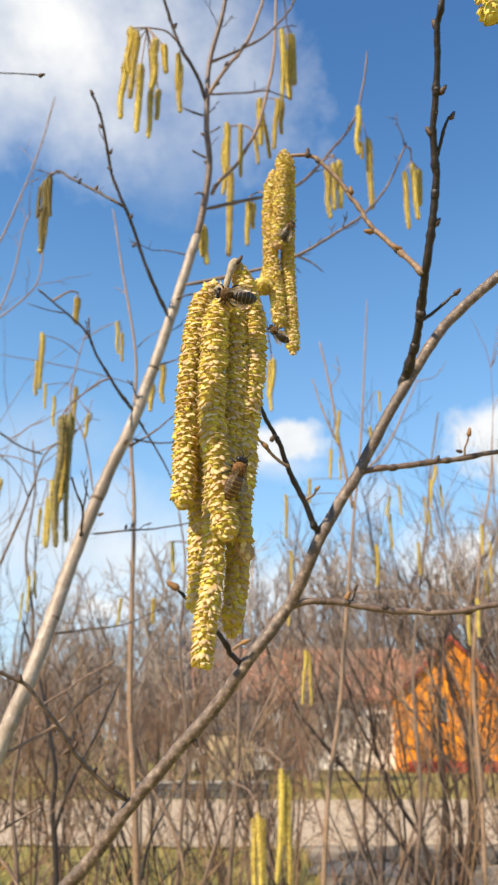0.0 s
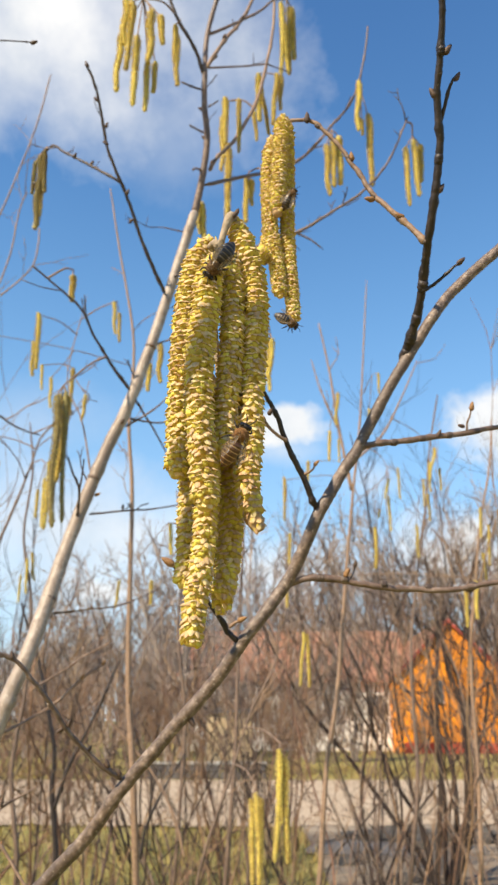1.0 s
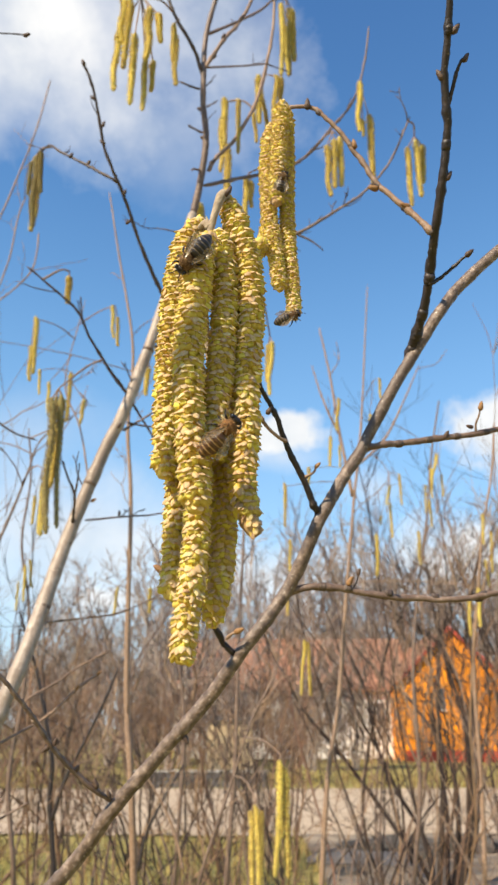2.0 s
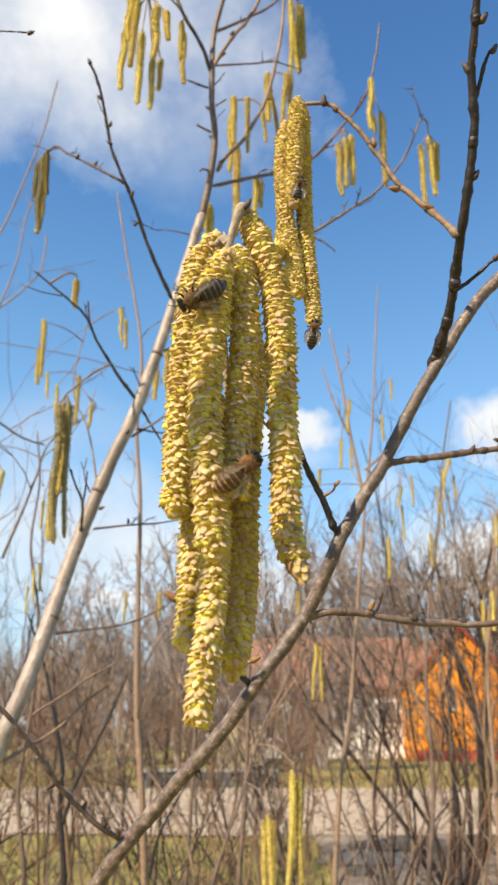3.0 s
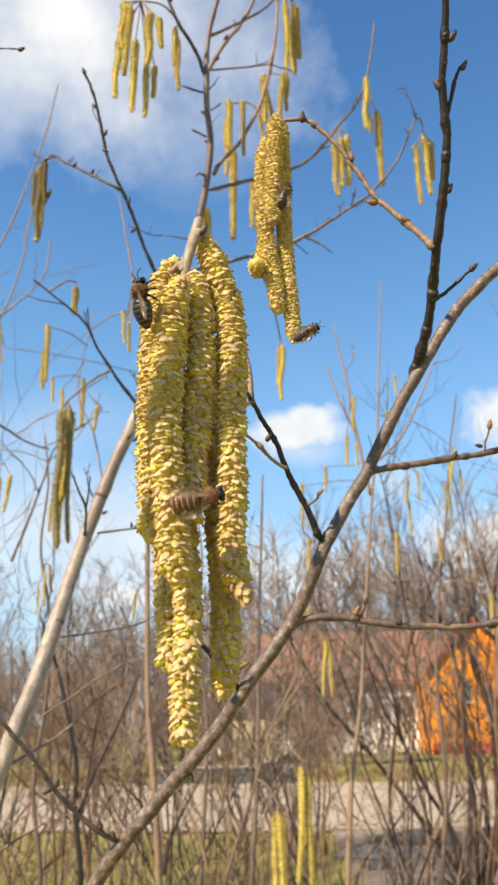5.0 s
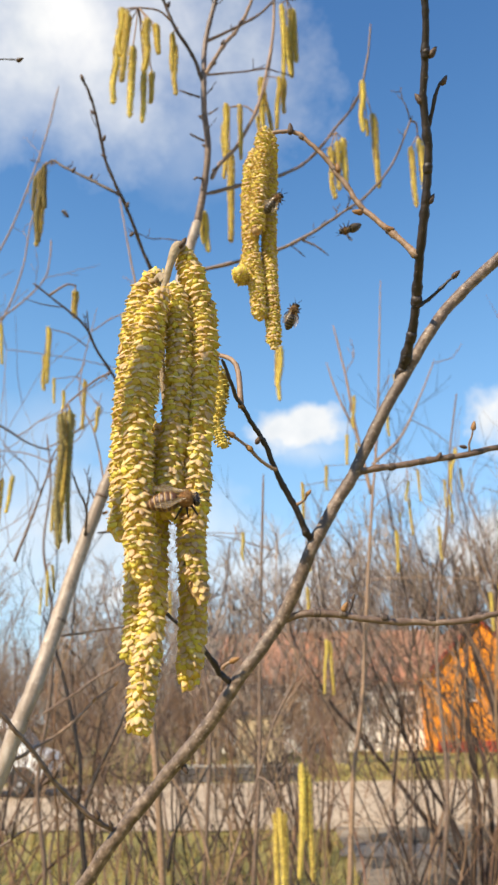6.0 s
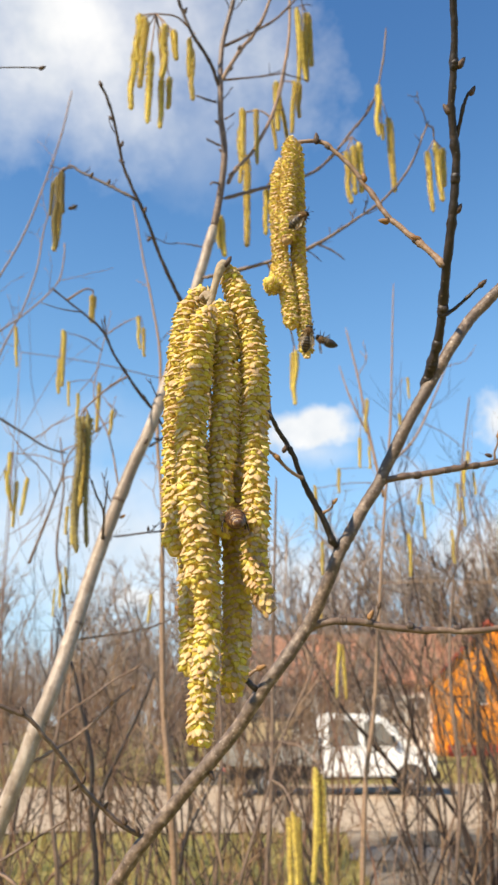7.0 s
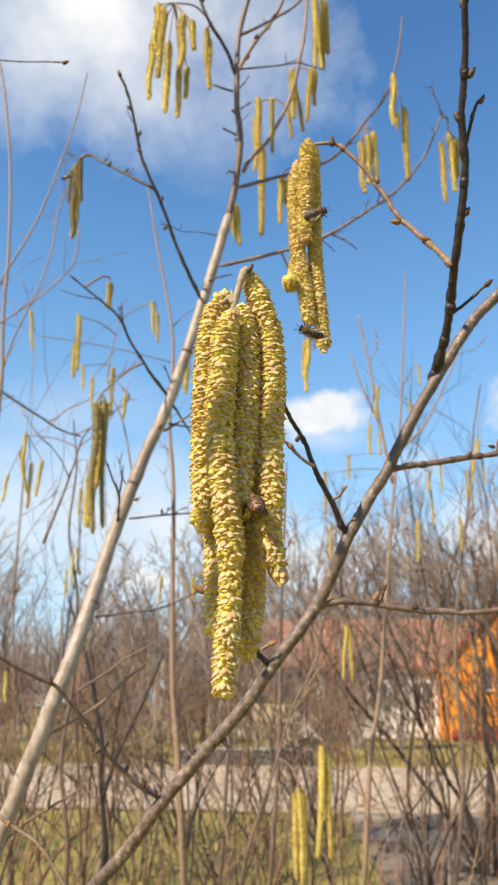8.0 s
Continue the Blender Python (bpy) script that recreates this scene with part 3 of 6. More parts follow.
# ---- lorry ----
paint_white = material("white_paint", [(0.3, (0.76, 0.76, 0.75)), (0.7, (0.83, 0.83, 0.82))], 1.5, 0.35, 0.0, second=((0.7, 0.69, 0.66), 0.3), spec=0.5)
side_grey = material("bed_grey", [(0.3, (0.26, 0.25, 0.225)), (0.7, (0.37, 0.355, 0.325))], 4, 0.55, 0.2, stretch=(0.2, 1, 6), metal=0.0)
chassis_black = material("chassis_black", [(0.3, (0.02, 0.02, 0.02)), (0.7, (0.05, 0.05, 0.05))], 6, 0.7, 0.2)
rubber = material("tyre_rubber", [(0.3, (0.02, 0.02, 0.02)), (0.7, (0.04, 0.04, 0.04))], 20, 0.85, 0.2)
rim_grey = material("rim_steel", [(0.3, (0.35, 0.35, 0.36)), (0.7, (0.5, 0.5, 0.51))], 10, 0.4, 0.1, metal=0.7)
lamp_glass = material("lamp_glass", [(0.3, (0.6, 0.62, 0.64)), (0.7, (0.7, 0.72, 0.74))], 10, 0.15, 0.0, spec=0.6)
lamp_red = material("lamp_red", [(0.3, (0.4, 0.02, 0.02)), (0.7, (0.5, 0.03, 0.03))], 10, 0.2, 0.0)

cab_glass = material("cab_glass", [(0.3, (0.13, 0.125, 0.115)), (0.7, (0.19, 0.18, 0.165))], 1.0, 0.12, 0.0, spec=0.6)

# the body is lower than it is long
lorry = thing("pickup_truck", (0, 21.3, 0.03), "white double-cab pickup lorry with a low grey dropside bed", "truck")
part_bm("cab", prism_bm([(-0.25, 0.48), (2.88, 0.48), (2.95, 0.62), (2.95, 0.98), (2.82, 1.12), (2.25, 1.3), (1.62, 2.02), (1.35, 2.14), (-0.1, 2.2), (-0.25, 2.1)], -0.93, 0.93, 0.05), paint_white, lorry, "white cab with a short bonnet")
lorry.scale = (0.9, 0.9, 0.88)
for s in (-1, 1):
    y0, y1 = (-0.945, -0.931) if s < 0 else (0.931, 0.945)
    part_bm("side_window", prism_bm([(0.98, 1.3), (1.95, 1.3), (1.5, 1.9), (0.98, 1.96)], y0, y1), cab_glass, lorry, "dark side window")
    part_bm("side_window", prism_bm([(0.0, 1.32), (0.82, 1.3), (0.82, 1.97), (0.0, 2.0)], y0, y1), cab_glass, lorry, "dark side window")
    part_bm("wheel_arch", prism_bm([(2.2 + 0.45 * math.cos(a), 0.38 + 0.45 * math.sin(a)) for a in np.linspace(0, math.pi, 11)], y0 * 1.002, y1 * 1.002), chassis_black, lorry)
    part_bm("headlight", box_bm(2.72, 2.96, s * 0.75 - 0.14, s * 0.75 + 0.14, 0.86, 1.04, 0.03), lamp_glass, lorry, "clear headlight")
    part_bm("mirror", box_bm(1.72, 1.84, s * 1.06 - 0.09, s * 1.06 + 0.09, 1.3, 1.58, 0.03), chassis_black, lorry, "black wing mirror")
    part_bm("bed_side", box_bm(-2.95, -0.35, s * 0.97 - 0.02, s * 0.97 + 0.02, 0.88, 1.3, 0.008), side_grey, lorry, "grey dropside panel")
    part_bm("door_handle", box_bm(1.05, 1.22, s * 0.945 - 0.015, s * 0.945 + 0.015, 1.13, 1.17), chassis_black, lorry)
    part_bm("tail_light", box_bm(-2.97, -2.9, s * 0.8 - 0.12, s * 0.8 + 0.12, 0.68, 0.8), lamp_red, lorry, "red tail light")
glass = bmesh.new()
gv = [glass.verts.new(p) for p in ((2.24, -0.8, 1.335), (2.24, 0.8, 1.335), (1.66, 0.72, 2.0), (1.66, -0.72, 2.0))]
gf = glass.faces.new(gv)
got = bmesh.ops.extrude_face_region(glass, geom=[gf])
bmesh.ops.translate(glass, vec=(0.03, 0, 0.025), verts=[v for v in got["geom"] if isinstance(v, bmesh.types.BMVert)])
part_bm("windscreen", glass, cab_glass, lorry, "dark raked windscreen")
part_bm("bumper", box_bm(2.86, 3.02, -0.9, 0.9, 0.42, 0.64, 0.03), chassis_black, lorry, "black bumper")
part_bm("bed_floor", box_bm(-2.95, -0.3, -0.95, 0.95, 0.8, 0.88), side_grey, lorry)
part_bm("tailboard", box_bm(-2.99, -2.95, -0.97, 0.97, 0.86, 1.3), side_grey, lorry)
part_bm("headboard", box_bm(-0.36, -0.3, -0.97, 0.97, 0.86, 1.62), side_grey, lorry, "grey headboard behind the cab")
part_bm("chassis", box_bm(-2.85, 2.6, -0.5, 0.5, 0.4, 0.78, 0.03), chassis_black, lorry)
part_bm("load", prism_bm([(-2.6, 0.88), (-0.6, 0.88), (-0.7, 1.38), (-1.4, 1.45), (-2.3, 1.36)], -0.8, 0.8, 0.06), material("brown_load", [(0.3, (0.16, 0.09, 0.06)), (0.7, (0.3, 0.18, 0.12))], 6, 0.9, 0.5), lorry, "brown load on the bed")


def wheel(x, y):
    vv, ff = [], []
    prof = [(-0.1, 0.2), (-0.105, 0.3), (-0.08, 0.345), (0.08, 0.345), (0.105, 0.3), (0.1, 0.2)]
    tube(vv, ff, [(0, a, 0) for a, _ in prof], [r for _, r in prof], 22)
    w = part("wheel", mesh_of("wheel", vv, ff, [rubber]), lorry, "black tyre on a steel rim", (x, y, 0.345))
    vv, ff = [], []
    out = 1 if y > 0 else -1
    prof = [(-0.02, 0.21), (out * 0.1 - 0.02 * out, 0.215), (out * 0.108, 0.17), (out * 0.085, 0.1), (out * 0.112, 0.06), (out * 0.113, 0.01)]
    tube(vv, ff, [(0, a, 0) for a, _ in prof], [r for _, r in prof], 16)
    part("rim", mesh_of("rim", vv, ff, [rim_grey]), w, "grey steel rim")
    for k in range(5):
        a = 2 * math.pi * k / 5
        part_bm("nut", box_bm(math.cos(a) * 0.13 - 0.02, math.cos(a) * 0.13 + 0.02, out * 0.105 - 0.02, out * 0.105 + 0.02, math.sin(a) * 0.13 - 0.02, math.sin(a) * 0.13 + 0.02), chassis_black, w)
    return w


wheels = [wheel(x, y) for x in (2.2, -1.75) for y in (-0.84, 0.84)]


# ---- bare thicket ----
twig_grey = material("thicket_grey", [(0.3, (0.125, 0.083, 0.060)), (0.6, (0.22, 0.155, 0.118)), (0.8, (0.34, 0.255, 0.20))], 4, 0.85, 0.3, 30, island=0.35, height=0.004)
# paler and greyer twigs for distance: the air's haze is mixed into the colour
twig_hazy = material("thicket_hazy", [(0.3, (0.22, 0.178, 0.155)), (0.6, (0.345, 0.285, 0.25)), (0.8, (0.45, 0.385, 0.34))], 3, 0.9, 0.3, 20, island=0.25, height=0.004)
twig_dark = material("thicket_dark", [(0.3, (0.022, 0.015, 0.012)), (0.6, (0.046, 0.031, 0.025)), (0.8, (0.09, 0.062, 0.048))], 6, 0.85, 0.4, 40, island=0.25, height=0.004)
twig_warm = material("thicket_warm", [(0.3, (0.15, 0.085, 0.050)), (0.6, (0.265, 0.16, 0.10)), (0.8, (0.42, 0.275, 0.185))], 4, 0.85, 0.3, 30, island=0.3, height=0.004)


def sprout(rng, start, way, length, r0, bend, bits):
    """The line and radii of one shoot that curves upward and wanders."""
    p, d = np.array(start, float), np.array(way, float)
    line, rad = [p.copy()], [r0]
    for i in range(bits):
        d = d + rng.standard_normal(3) * bend + np.array([0, 0, 0.05])
        d /= np.linalg.norm(d)
        p = p + d * length / bits
        line.append(p.copy())
        rad.append(r0 * (1 - 0.6 * (i + 1) / bits))
    return np.array(line), np.array(rad)


def side_way(rng, d, spread):
    s = rng.standard_normal(3)
    s -= d * (s @ d)
    s /= np.linalg.norm(s)
    w = d * math.cos(spread) + s * math.sin(spread)
    return w / np.linalg.norm(w)


def shrub_parts(seed, height, stems, r0, spread, twigs=11, fine=4, thin=0.32, least=0.0026, low=0.27):
    """Lines of a shrub: a list of (stem, twigs), each a list of (line, radii)."""
    rng = np.random.default_rng(seed)
    made = []
    for s in range(stems):
        a = 2 * math.pi * (s + rng.random()) / stems
        lean = spread * (0.3 + 0.7 * rng.random())
        way = np.array([math.cos(a) * lean, math.sin(a) * lean, 1.0])
        way /= np.linalg.norm(way)
        L = height * (0.7 + 0.3 * rng.random())
        stem = sprout(rng, (0.12 * math.cos(a), 0.12 * math.sin(a), -0.03), way, L, r0 * (0.6 + 0.5 * rng.random()), 0.16, 9)
        side = []
        for t in range(twigs):
            k = low + (0.99 - low) * (t + rng.random()) / twigs
            i = min(8, int(k * 9))
            at = stem[0][i] + (stem[0][i + 1] - stem[0][i]) * (k * 9 - i)
            d = stem[0][i + 1] - stem[0][i]
            d /= np.linalg.norm(d)
            ln = L * (0.16 + 0.2 * rng.random()) * (1.15 - 0.7 * k)
            tw = sprout(rng, at, side_way(rng, d, 0.38 + 0.5 * rng.random()), ln * 1.3, max(least * 1.3, stem[1][i] * thin * 1.2), 0.16, 5)
            side.append(tw)
            for f in range(fine):
                j = 1 + int(rng.integers(0, 4))
                d2 = tw[0][j] - tw[0][j - 1]
                d2 /= np.linalg.norm(d2)
                side.append(sprout(rng, tw[0][j], side_way(rng, d2, 0.4 + 0.4 * rng.random()), ln * (0.35 + 0.4 * rng.random()), max(least, tw[1][j] * 0.8), 0.12, 3))
        made.append((stem, side))
    return made


def shrub(at, seed, height, stems, r0, spread, mat, label, twigs=11, fine=4, thin=0.32, least=0.0026, low=0.27):
    ob = thing("bare_shrub", at, label, "shrub", "bare shrubs of the thicket")
    vv, ff = [], []
    for stem, side in shrub_parts(seed, height, stems, r0, spread, twigs=twigs, fine=fine, thin=thin, least=least, low=low):
        v, f = [], []
        tube(v, f, spline(stem[0], 2), np.interp(np.linspace(0, 9, 19), np.arange(10), stem[1]), 6)
        part("stem", mesh_of("stem", v, f, [mat]), ob)
        for line, rad in side:
            tube(vv, ff, line, rad, 3, False)
    tagged(part("brushwood", mesh_of("brushwood", vv, ff, [mat]), ob), kind="stuff")
    return ob


# x, y, height, stems, stem radius, spread, material, twigs
NEAR_SHRUBS = [
    (0.48, 3.0, 3.1, 3, 0.0065, 0.20, twig_warm, 9),
    (0.85, 3.6, 3.3, 4, 0.0065, 0.22, twig_dark, 10),
    (1.2, 4.1, 3.3, 4, 0.007, 0.25, twig_grey, 10),
    (-0.8, 3.2, 2.9, 3, 0.0065, 0.22, twig_warm, 9),
    (-0.3, 3.5, 2.8, 3, 0.006, 0.22, twig_dark, 9),
    (-1.25, 4.1, 3.2, 4, 0.007, 0.25, twig_dark, 10),
    (-0.55, 2.7, 2.0, 3, 0.006, 0.45, twig_dark, 8),
    (0.05, 2.9, 1.9, 3, 0.006, 0.45, twig_warm, 8),
    (-0.9, 4.6, 2.2, 4, 0.009, 0.45, twig_warm, 9),
    (0.9, 4.9, 2.6, 4, 0.009, 0.40, twig_warm, 9),
]
MIDDLE_SHRUBS = [
    (-2.4, 6.6, 3.4, 5, 0.012, 0.35, twig_grey, 11),
    (-1.3, 6.9, 3.3, 5, 0.012, 0.35, twig_warm, 11),
    (1.9, 6.4, 4.2, 3, 0.012, 0.33, twig_grey, 9),
    (2.3, 7.2, 3.9, 3, 0.012, 0.35, twig_grey, 8),
    (1.7, 5.6, 3.1, 4, 0.009, 0.38, twig_grey, 10),
    (0.95, 6.2, 3.9, 3, 0.010, 0.20, twig_grey, 12),
    (1.55, 6.9, 4.2, 3, 0.010, 0.20, twig_dark, 12),
    (2.15, 6.2, 4.2, 3, 0.010, 0.20, twig_grey, 12),
    (2.75, 7.4, 4.7, 3, 0.011, 0.20, twig_dark, 12),
    (0.5, 7.6, 3.9, 3, 0.010, 0.20, twig_dark, 12),
    (-1.9, 7.3, 3.4, 3, 0.010, 0.24, twig_grey, 11),
]
ROADSIDE_SHRUBS = [
    (2.12, 9.4, 4.4, 9, 0.040, 0.22, twig_dark, 6),
    (3.1, 9.9, 4.6, 4, 0.026, 0.30, twig_dark, 6),
    (4.3, 10.4, 4.8, 7, 0.022, 0.36, twig_grey, 12),
    (1.35, 8.4, 4.4, 6, 0.015, 0.35, twig_dark, 12),
    (-1.6, 8.8, 3.5, 6, 0.016, 0.40, twig_grey, 12),
    (-2.6, 8.0, 3.2, 6, 0.016, 0.45, twig_warm, 12),
    (0.2, 10.8, 3.9, 6, 0.018, 0.40, twig_grey, 12),
    (-3.7, 10.6, 3.6, 6, 0.02, 0.40, twig_grey, 12),
    (1.2, 8.9, 4.6, 3, 0.012, 0.20, twig_grey, 12),
    (3.3, 8.2, 5.0, 3, 0.012, 0.20, twig_dark, 12),
    (-0.6, 8.2, 3.3, 3, 0.010, 0.24, twig_dark, 11),
]
SHRUBS = NEAR_SHRUBS + MIDDLE_SHRUBS + ROADSIDE_SHRUBS
LABELS = {"thicket_dark": "bare shrub with dark upright stems by the road", "thicket_grey": "bare grey-brown shrub with a haze of fine twigs", "thicket_warm": "bare reddish brown shrub with thin curved twigs"}
scatter = random.Random(11)
for n in range(13):
    y = 2.9 + 10.2 * ((n + scatter.random()) / 13) ** 0.9
    x = y * scatter.choice((scatter.uniform(-0.36, 0.17), scatter.uniform(-0.36, 0.17), scatter.uniform(0.34, 0.44)))
    tall = (0.30 + 0.16 * max(0.0, x / y + 0.1)) * y + 0.9
    SHRUBS.append((x, y, tall * scatter.uniform(0.75, 1.0), scatter.randint(5, 7), 0.004 + 0.0014 * y, scatter.uniform(0.32, 0.5), scatter.choice((twig_grey, twig_warm, twig_dark, twig_dark)), 12))
for n, (x, y, height, stems, r0, spread, mat, tw) in enumerate(SHRUBS):
    shrub((x, y, 0), 100 + n, height, stems, r0, spread, mat, LABELS[mat.name], twigs=tw, fine=4, least=0.0009 + 0.00019 * y, low=0.5 if height > 3.8 and y < 9 else 0.3)


def far_wood(name, kinds, places, mat, label, category):
    """Many bare trees or bushes joined as one; places: x, y, turn, size."""
    vv, ff, count = [], [], 0
    packed = []
    for made in kinds:
        v, f = [], []
        for stem, side in made:
            tube(v, f, stem[0], stem[1], 4, False)
            for line, rad in side:
                tube(v, f, line, rad, 3, False)
        packed.append((np.array(v), f))
    for n, (x, y, turn, size) in enumerate(places):
        v, f = packed[n % len(packed)]
        c, s = math.cos(turn), math.sin(turn)
        w = v * size
        w = np.stack([x + c * w[:, 0] - s * w[:, 1], y + s * w[:, 0] + c * w[:, 1], w[:, 2]], 1)
        vv.extend(w.tolist())
        ff.extend([tuple(i + count for i in q) for q in f])
        count += len(w)
    return tagged(new(name, mesh_of(name, vv, ff, [mat])), label, category, kind="stuff")


rng = random.Random(5)
bush_kinds = [shrub_parts(300 + k, 3.4, 8, 0.026, 0.5, twigs=12, fine=5, thin=0.5, least=0.009) for k in range(3)]
tree_kinds = [shrub_parts(400 + k, 9.5, 6, 0.11, 0.42, twigs=14, fine=6, thin=0.45, least=0.016) for k in range(3)]
far_wood("roadside_thicket", bush_kinds, [(x + rng.uniform(-0.8, 0.8), rng.uniform(26.5, 30.5), rng.uniform(0, 6.28), rng.uniform(0.7, 1.15)) for x in np.arange(-16, 17, 1.5) if not -1.7 < x < 0.3 and not 2.4 < x < 10.5], twig_warm, "brown bare bushes along the far side of the road", "bushes")
far_wood("garden_bushes", bush_kinds, [(x + rng.uniform(-1, 1), rng.uniform(33.5, 40), rng.uniform(0, 6.28), rng.uniform(0.9, 1.3)) for x in np.arange(-22, 22, 2.0) if not 2.8 < x < 15], twig_hazy, "bare bushes in the gardens, paled to grey as by haze", "bushes")
far_wood("hedge_bushes", bush_kinds, [(x + rng.uniform(-0.5, 0.5), rng.uniform(41, 43.4), rng.uniform(0, 6.28), rng.uniform(1.1, 1.7)) for x in np.arange(-6, 3.6, 1.5)], twig_warm, "tall brown bare bushes before the long house", "bushes")
far_wood("house_bushes", bush_kinds, [(x + rng.uniform(-0.5, 0.5), rng.uniform(41, 43.0), rng.uniform(0, 6.28), rng.uniform(0.5, 1.1)) for x in np.arange(3.4, 9.6, 1.5)], twig_warm, "brown bare bushes along the white house", "bushes")
far_wood("far_trees", tree_kinds, [(x + rng.uniform(-1.5, 1.5), rng.uniform(34, 41), rng.uniform(0, 6.28), rng.uniform(0.75, 1.1) * (1.3 if x < -3 else 1.0)) for x in (*np.arange(-19, -3, 3.9), *np.arange(-2, 18, 2.4)) if not 7 < x < 13.5], twig_hazy, "tall bare trees beside the houses", "trees")
far_wood("far_wood", tree_kinds, [(x + rng.uniform(-2, 2), rng.uniform(62, 84), rng.uniform(0, 6.28), rng.uniform(0.8, 1.25)) for x in np.arange(-48, 50, 1.2)], twig_hazy, "distant bare wood on the horizon", "trees")
far_wood("tall_trees", tree_kinds, [(x + rng.uniform(-1.5, 1.5), rng.uniform(54, 59), rng.uniform(0, 6.28), rng.uniform(1.5, 2.15)) for x in np.arange(-1, 30, 2.6)], twig_hazy, "tall bare trees behind the houses", "trees")

# tufts of dry grass on the verges
vv, ff = [], []
for n in range(9000):
    y = rng.choice((rng.uniform(3.0, 14.0), rng.uniform(24.8, 31)))
    x = rng.uniform(-0.42, 0.42) * y + rng.uniform(-0.6, 0.6)
    if 0.95 < x < 7.5 and 7 < y < 14.4:
        continue
    h, a = rng.uniform(0.06, 0.24), rng.uniform(0, 6.28)
    dx, dy, w = math.cos(a), math.sin(a), 0.008 + 0.008 * rng.random()
    lx, ly = dx * h * rng.uniform(0.1, 0.7), dy * h * rng.uniform(0.1, 0.7)
    b = len(vv)
    vv += [(x - dy * w, y + dx * w, -0.03), (x + dy * w, y - dx * w, -0.03), (x + lx * 0.5 + dy * w * 0.6, y + ly * 0.5 - dx * w * 0.6, h * 0.65), (x + lx * 0.5 - dy * w * 0.6, y + ly * 0.5 + dx * w * 0.6, h * 0.65), (x + lx, y + ly, h)]
    ff += [(b, b + 1, b + 2, b + 3), (b + 3, b + 2, b + 4)]
straw = material("straw_grass", [(0.3, (0.2, 0.145, 0.045)), (0.6, (0.34, 0.25, 0.09)), (0.8, (0.42, 0.33, 0.16))], 3, 0.9, 0.0, island=0.3, soft_light=0.2)
tagged(new("grass_tufts", mesh_of("grass_tufts", vv, ff, [straw], smooth=False)), "straw-coloured dry grass tufts on the verge", "grass", kind="stuff")

# ---- the near hazel ----
right_branch = thing("hazel_bush", (-0.1779, 0.6597, -0.03), "slanting brown hazel branch with dark bare shoots and buds", "branch")
twig(right_branch, "limb", bark_limb, 0.00546, 0.00303, [(-0.1779, 0.6597, -0.03), (-0.1779, 0.6045, 0.4299), (-0.1779, 0.5628, 0.7774), (-0.1779, 0.5228, 1.1105), (-0.1779, 0.4978, 1.3187), (-0.1779, 0.4822, 1.4489), (-0.1625, 0.4694, 1.5283), (-0.1427, 0.4596, 1.5745), (-0.1246, 0.4526, 1.5999), (-0.1103, 0.448, 1.6132), (-0.0925, 0.4422, 1.6298), (-0.0793, 0.4376, 1.6432), (-0.0608, 0.4288, 1.6674), (-0.0399, 0.4226, 1.6904), (-0.0174, 0.416, 1.7145), (0.0024, 0.4083, 1.7411), (0.0212, 0.4071, 1.7662), (0.0316, 0.4006, 1.7866), (0.0369, 0.3971, 1.7997), (0.0454, 0.3968, 1.8141), (0.0529, 0.3974, 1.8263), (0.0614, 0.3977, 1.839), (0.0757, 0.3928, 1.8665), (0.0881, 0.3904, 1.8877), (0.1051, 0.3867, 1.9133), (0.1182, 0.3865, 1.9302), (0.1493, 0.382, 1.9581), (0.1796, 0.3821, 1.9851)])
DARK_SHOOT = [(0.0874, 0.3957, 1.8877), (0.0904, 0.3867, 1.8942), (0.0932, 0.372, 1.9051), (0.0947, 0.3559, 1.9197), (0.0943, 0.3411, 1.9309), (0.096, 0.3257, 1.9509), (0.0971, 0.313, 1.9696), (0.0944, 0.3005, 1.9877), (0.0946, 0.2903, 1.9999), (0.0945, 0.2792, 2.0143), (0.0931, 0.2697, 2.0261), (0.0944, 0.2614, 2.0349), (0.0972, 0.2432, 2.0647)]
twig(right_branch, "shoot", bark_dark, 0.00267, 0.00133, DARK_SHOOT)
knots(right_branch, DARK_SHOOT, 0.00267, 0.00133, (0.03, 0.07, 0.12, 0.2, 0.47, 0.68), bark_dark, "ringed dark bud scar")
twig(right_branch, "spur", bark_dark, 0.00113, 0.00071, [(0.0962, 0.3108, 1.975), (0.0978, 0.3032, 1.9836), (0.0999, 0.2981, 1.991), (0.1025, 0.2953, 1.9953)])
twig(right_branch, "spur", bark_dark, 0.00108, 0.00065, [(0.0939, 0.3588, 1.9133), (0.0984, 0.3598, 1.9161), (0.1022, 0.3578, 1.9184), (0.1073, 0.3545, 1.9214), (0.1126, 0.3516, 1.926)])
TAN_TWIG = [(0.094, 0.3412, 1.9306), (0.0824, 0.3449, 1.9485), (0.0708, 0.3476, 1.9636), (0.0654, 0.3476, 1.9744), (0.0601, 0.3469, 1.9844), (0.0514, 0.3451, 1.9972), (0.042, 0.3441, 2.0078), (0.035, 0.3439, 2.0138), (0.0244, 0.3461, 2.0165)]
twig(right_branch, "twig", bark_tan, 0.00169, 0.00105, TAN_TWIG)
knots(right_branch, TAN_TWIG, 0.00169, 0.00105, (0.02, 0.2, 0.38, 0.62, 0.85), bark_umber, "dark bud scar")
UPPER_TWIG = [(0.0603, 0.401, 1.8388), (0.0692, 0.3964, 1.8395), (0.0826, 0.3996, 1.8423), (0.0995, 0.4026, 1.8458), (0.1237, 0.4071, 1.8506), (0.1459, 0.4113, 1.8563), (0.1892, 0.4189, 1.8643)]
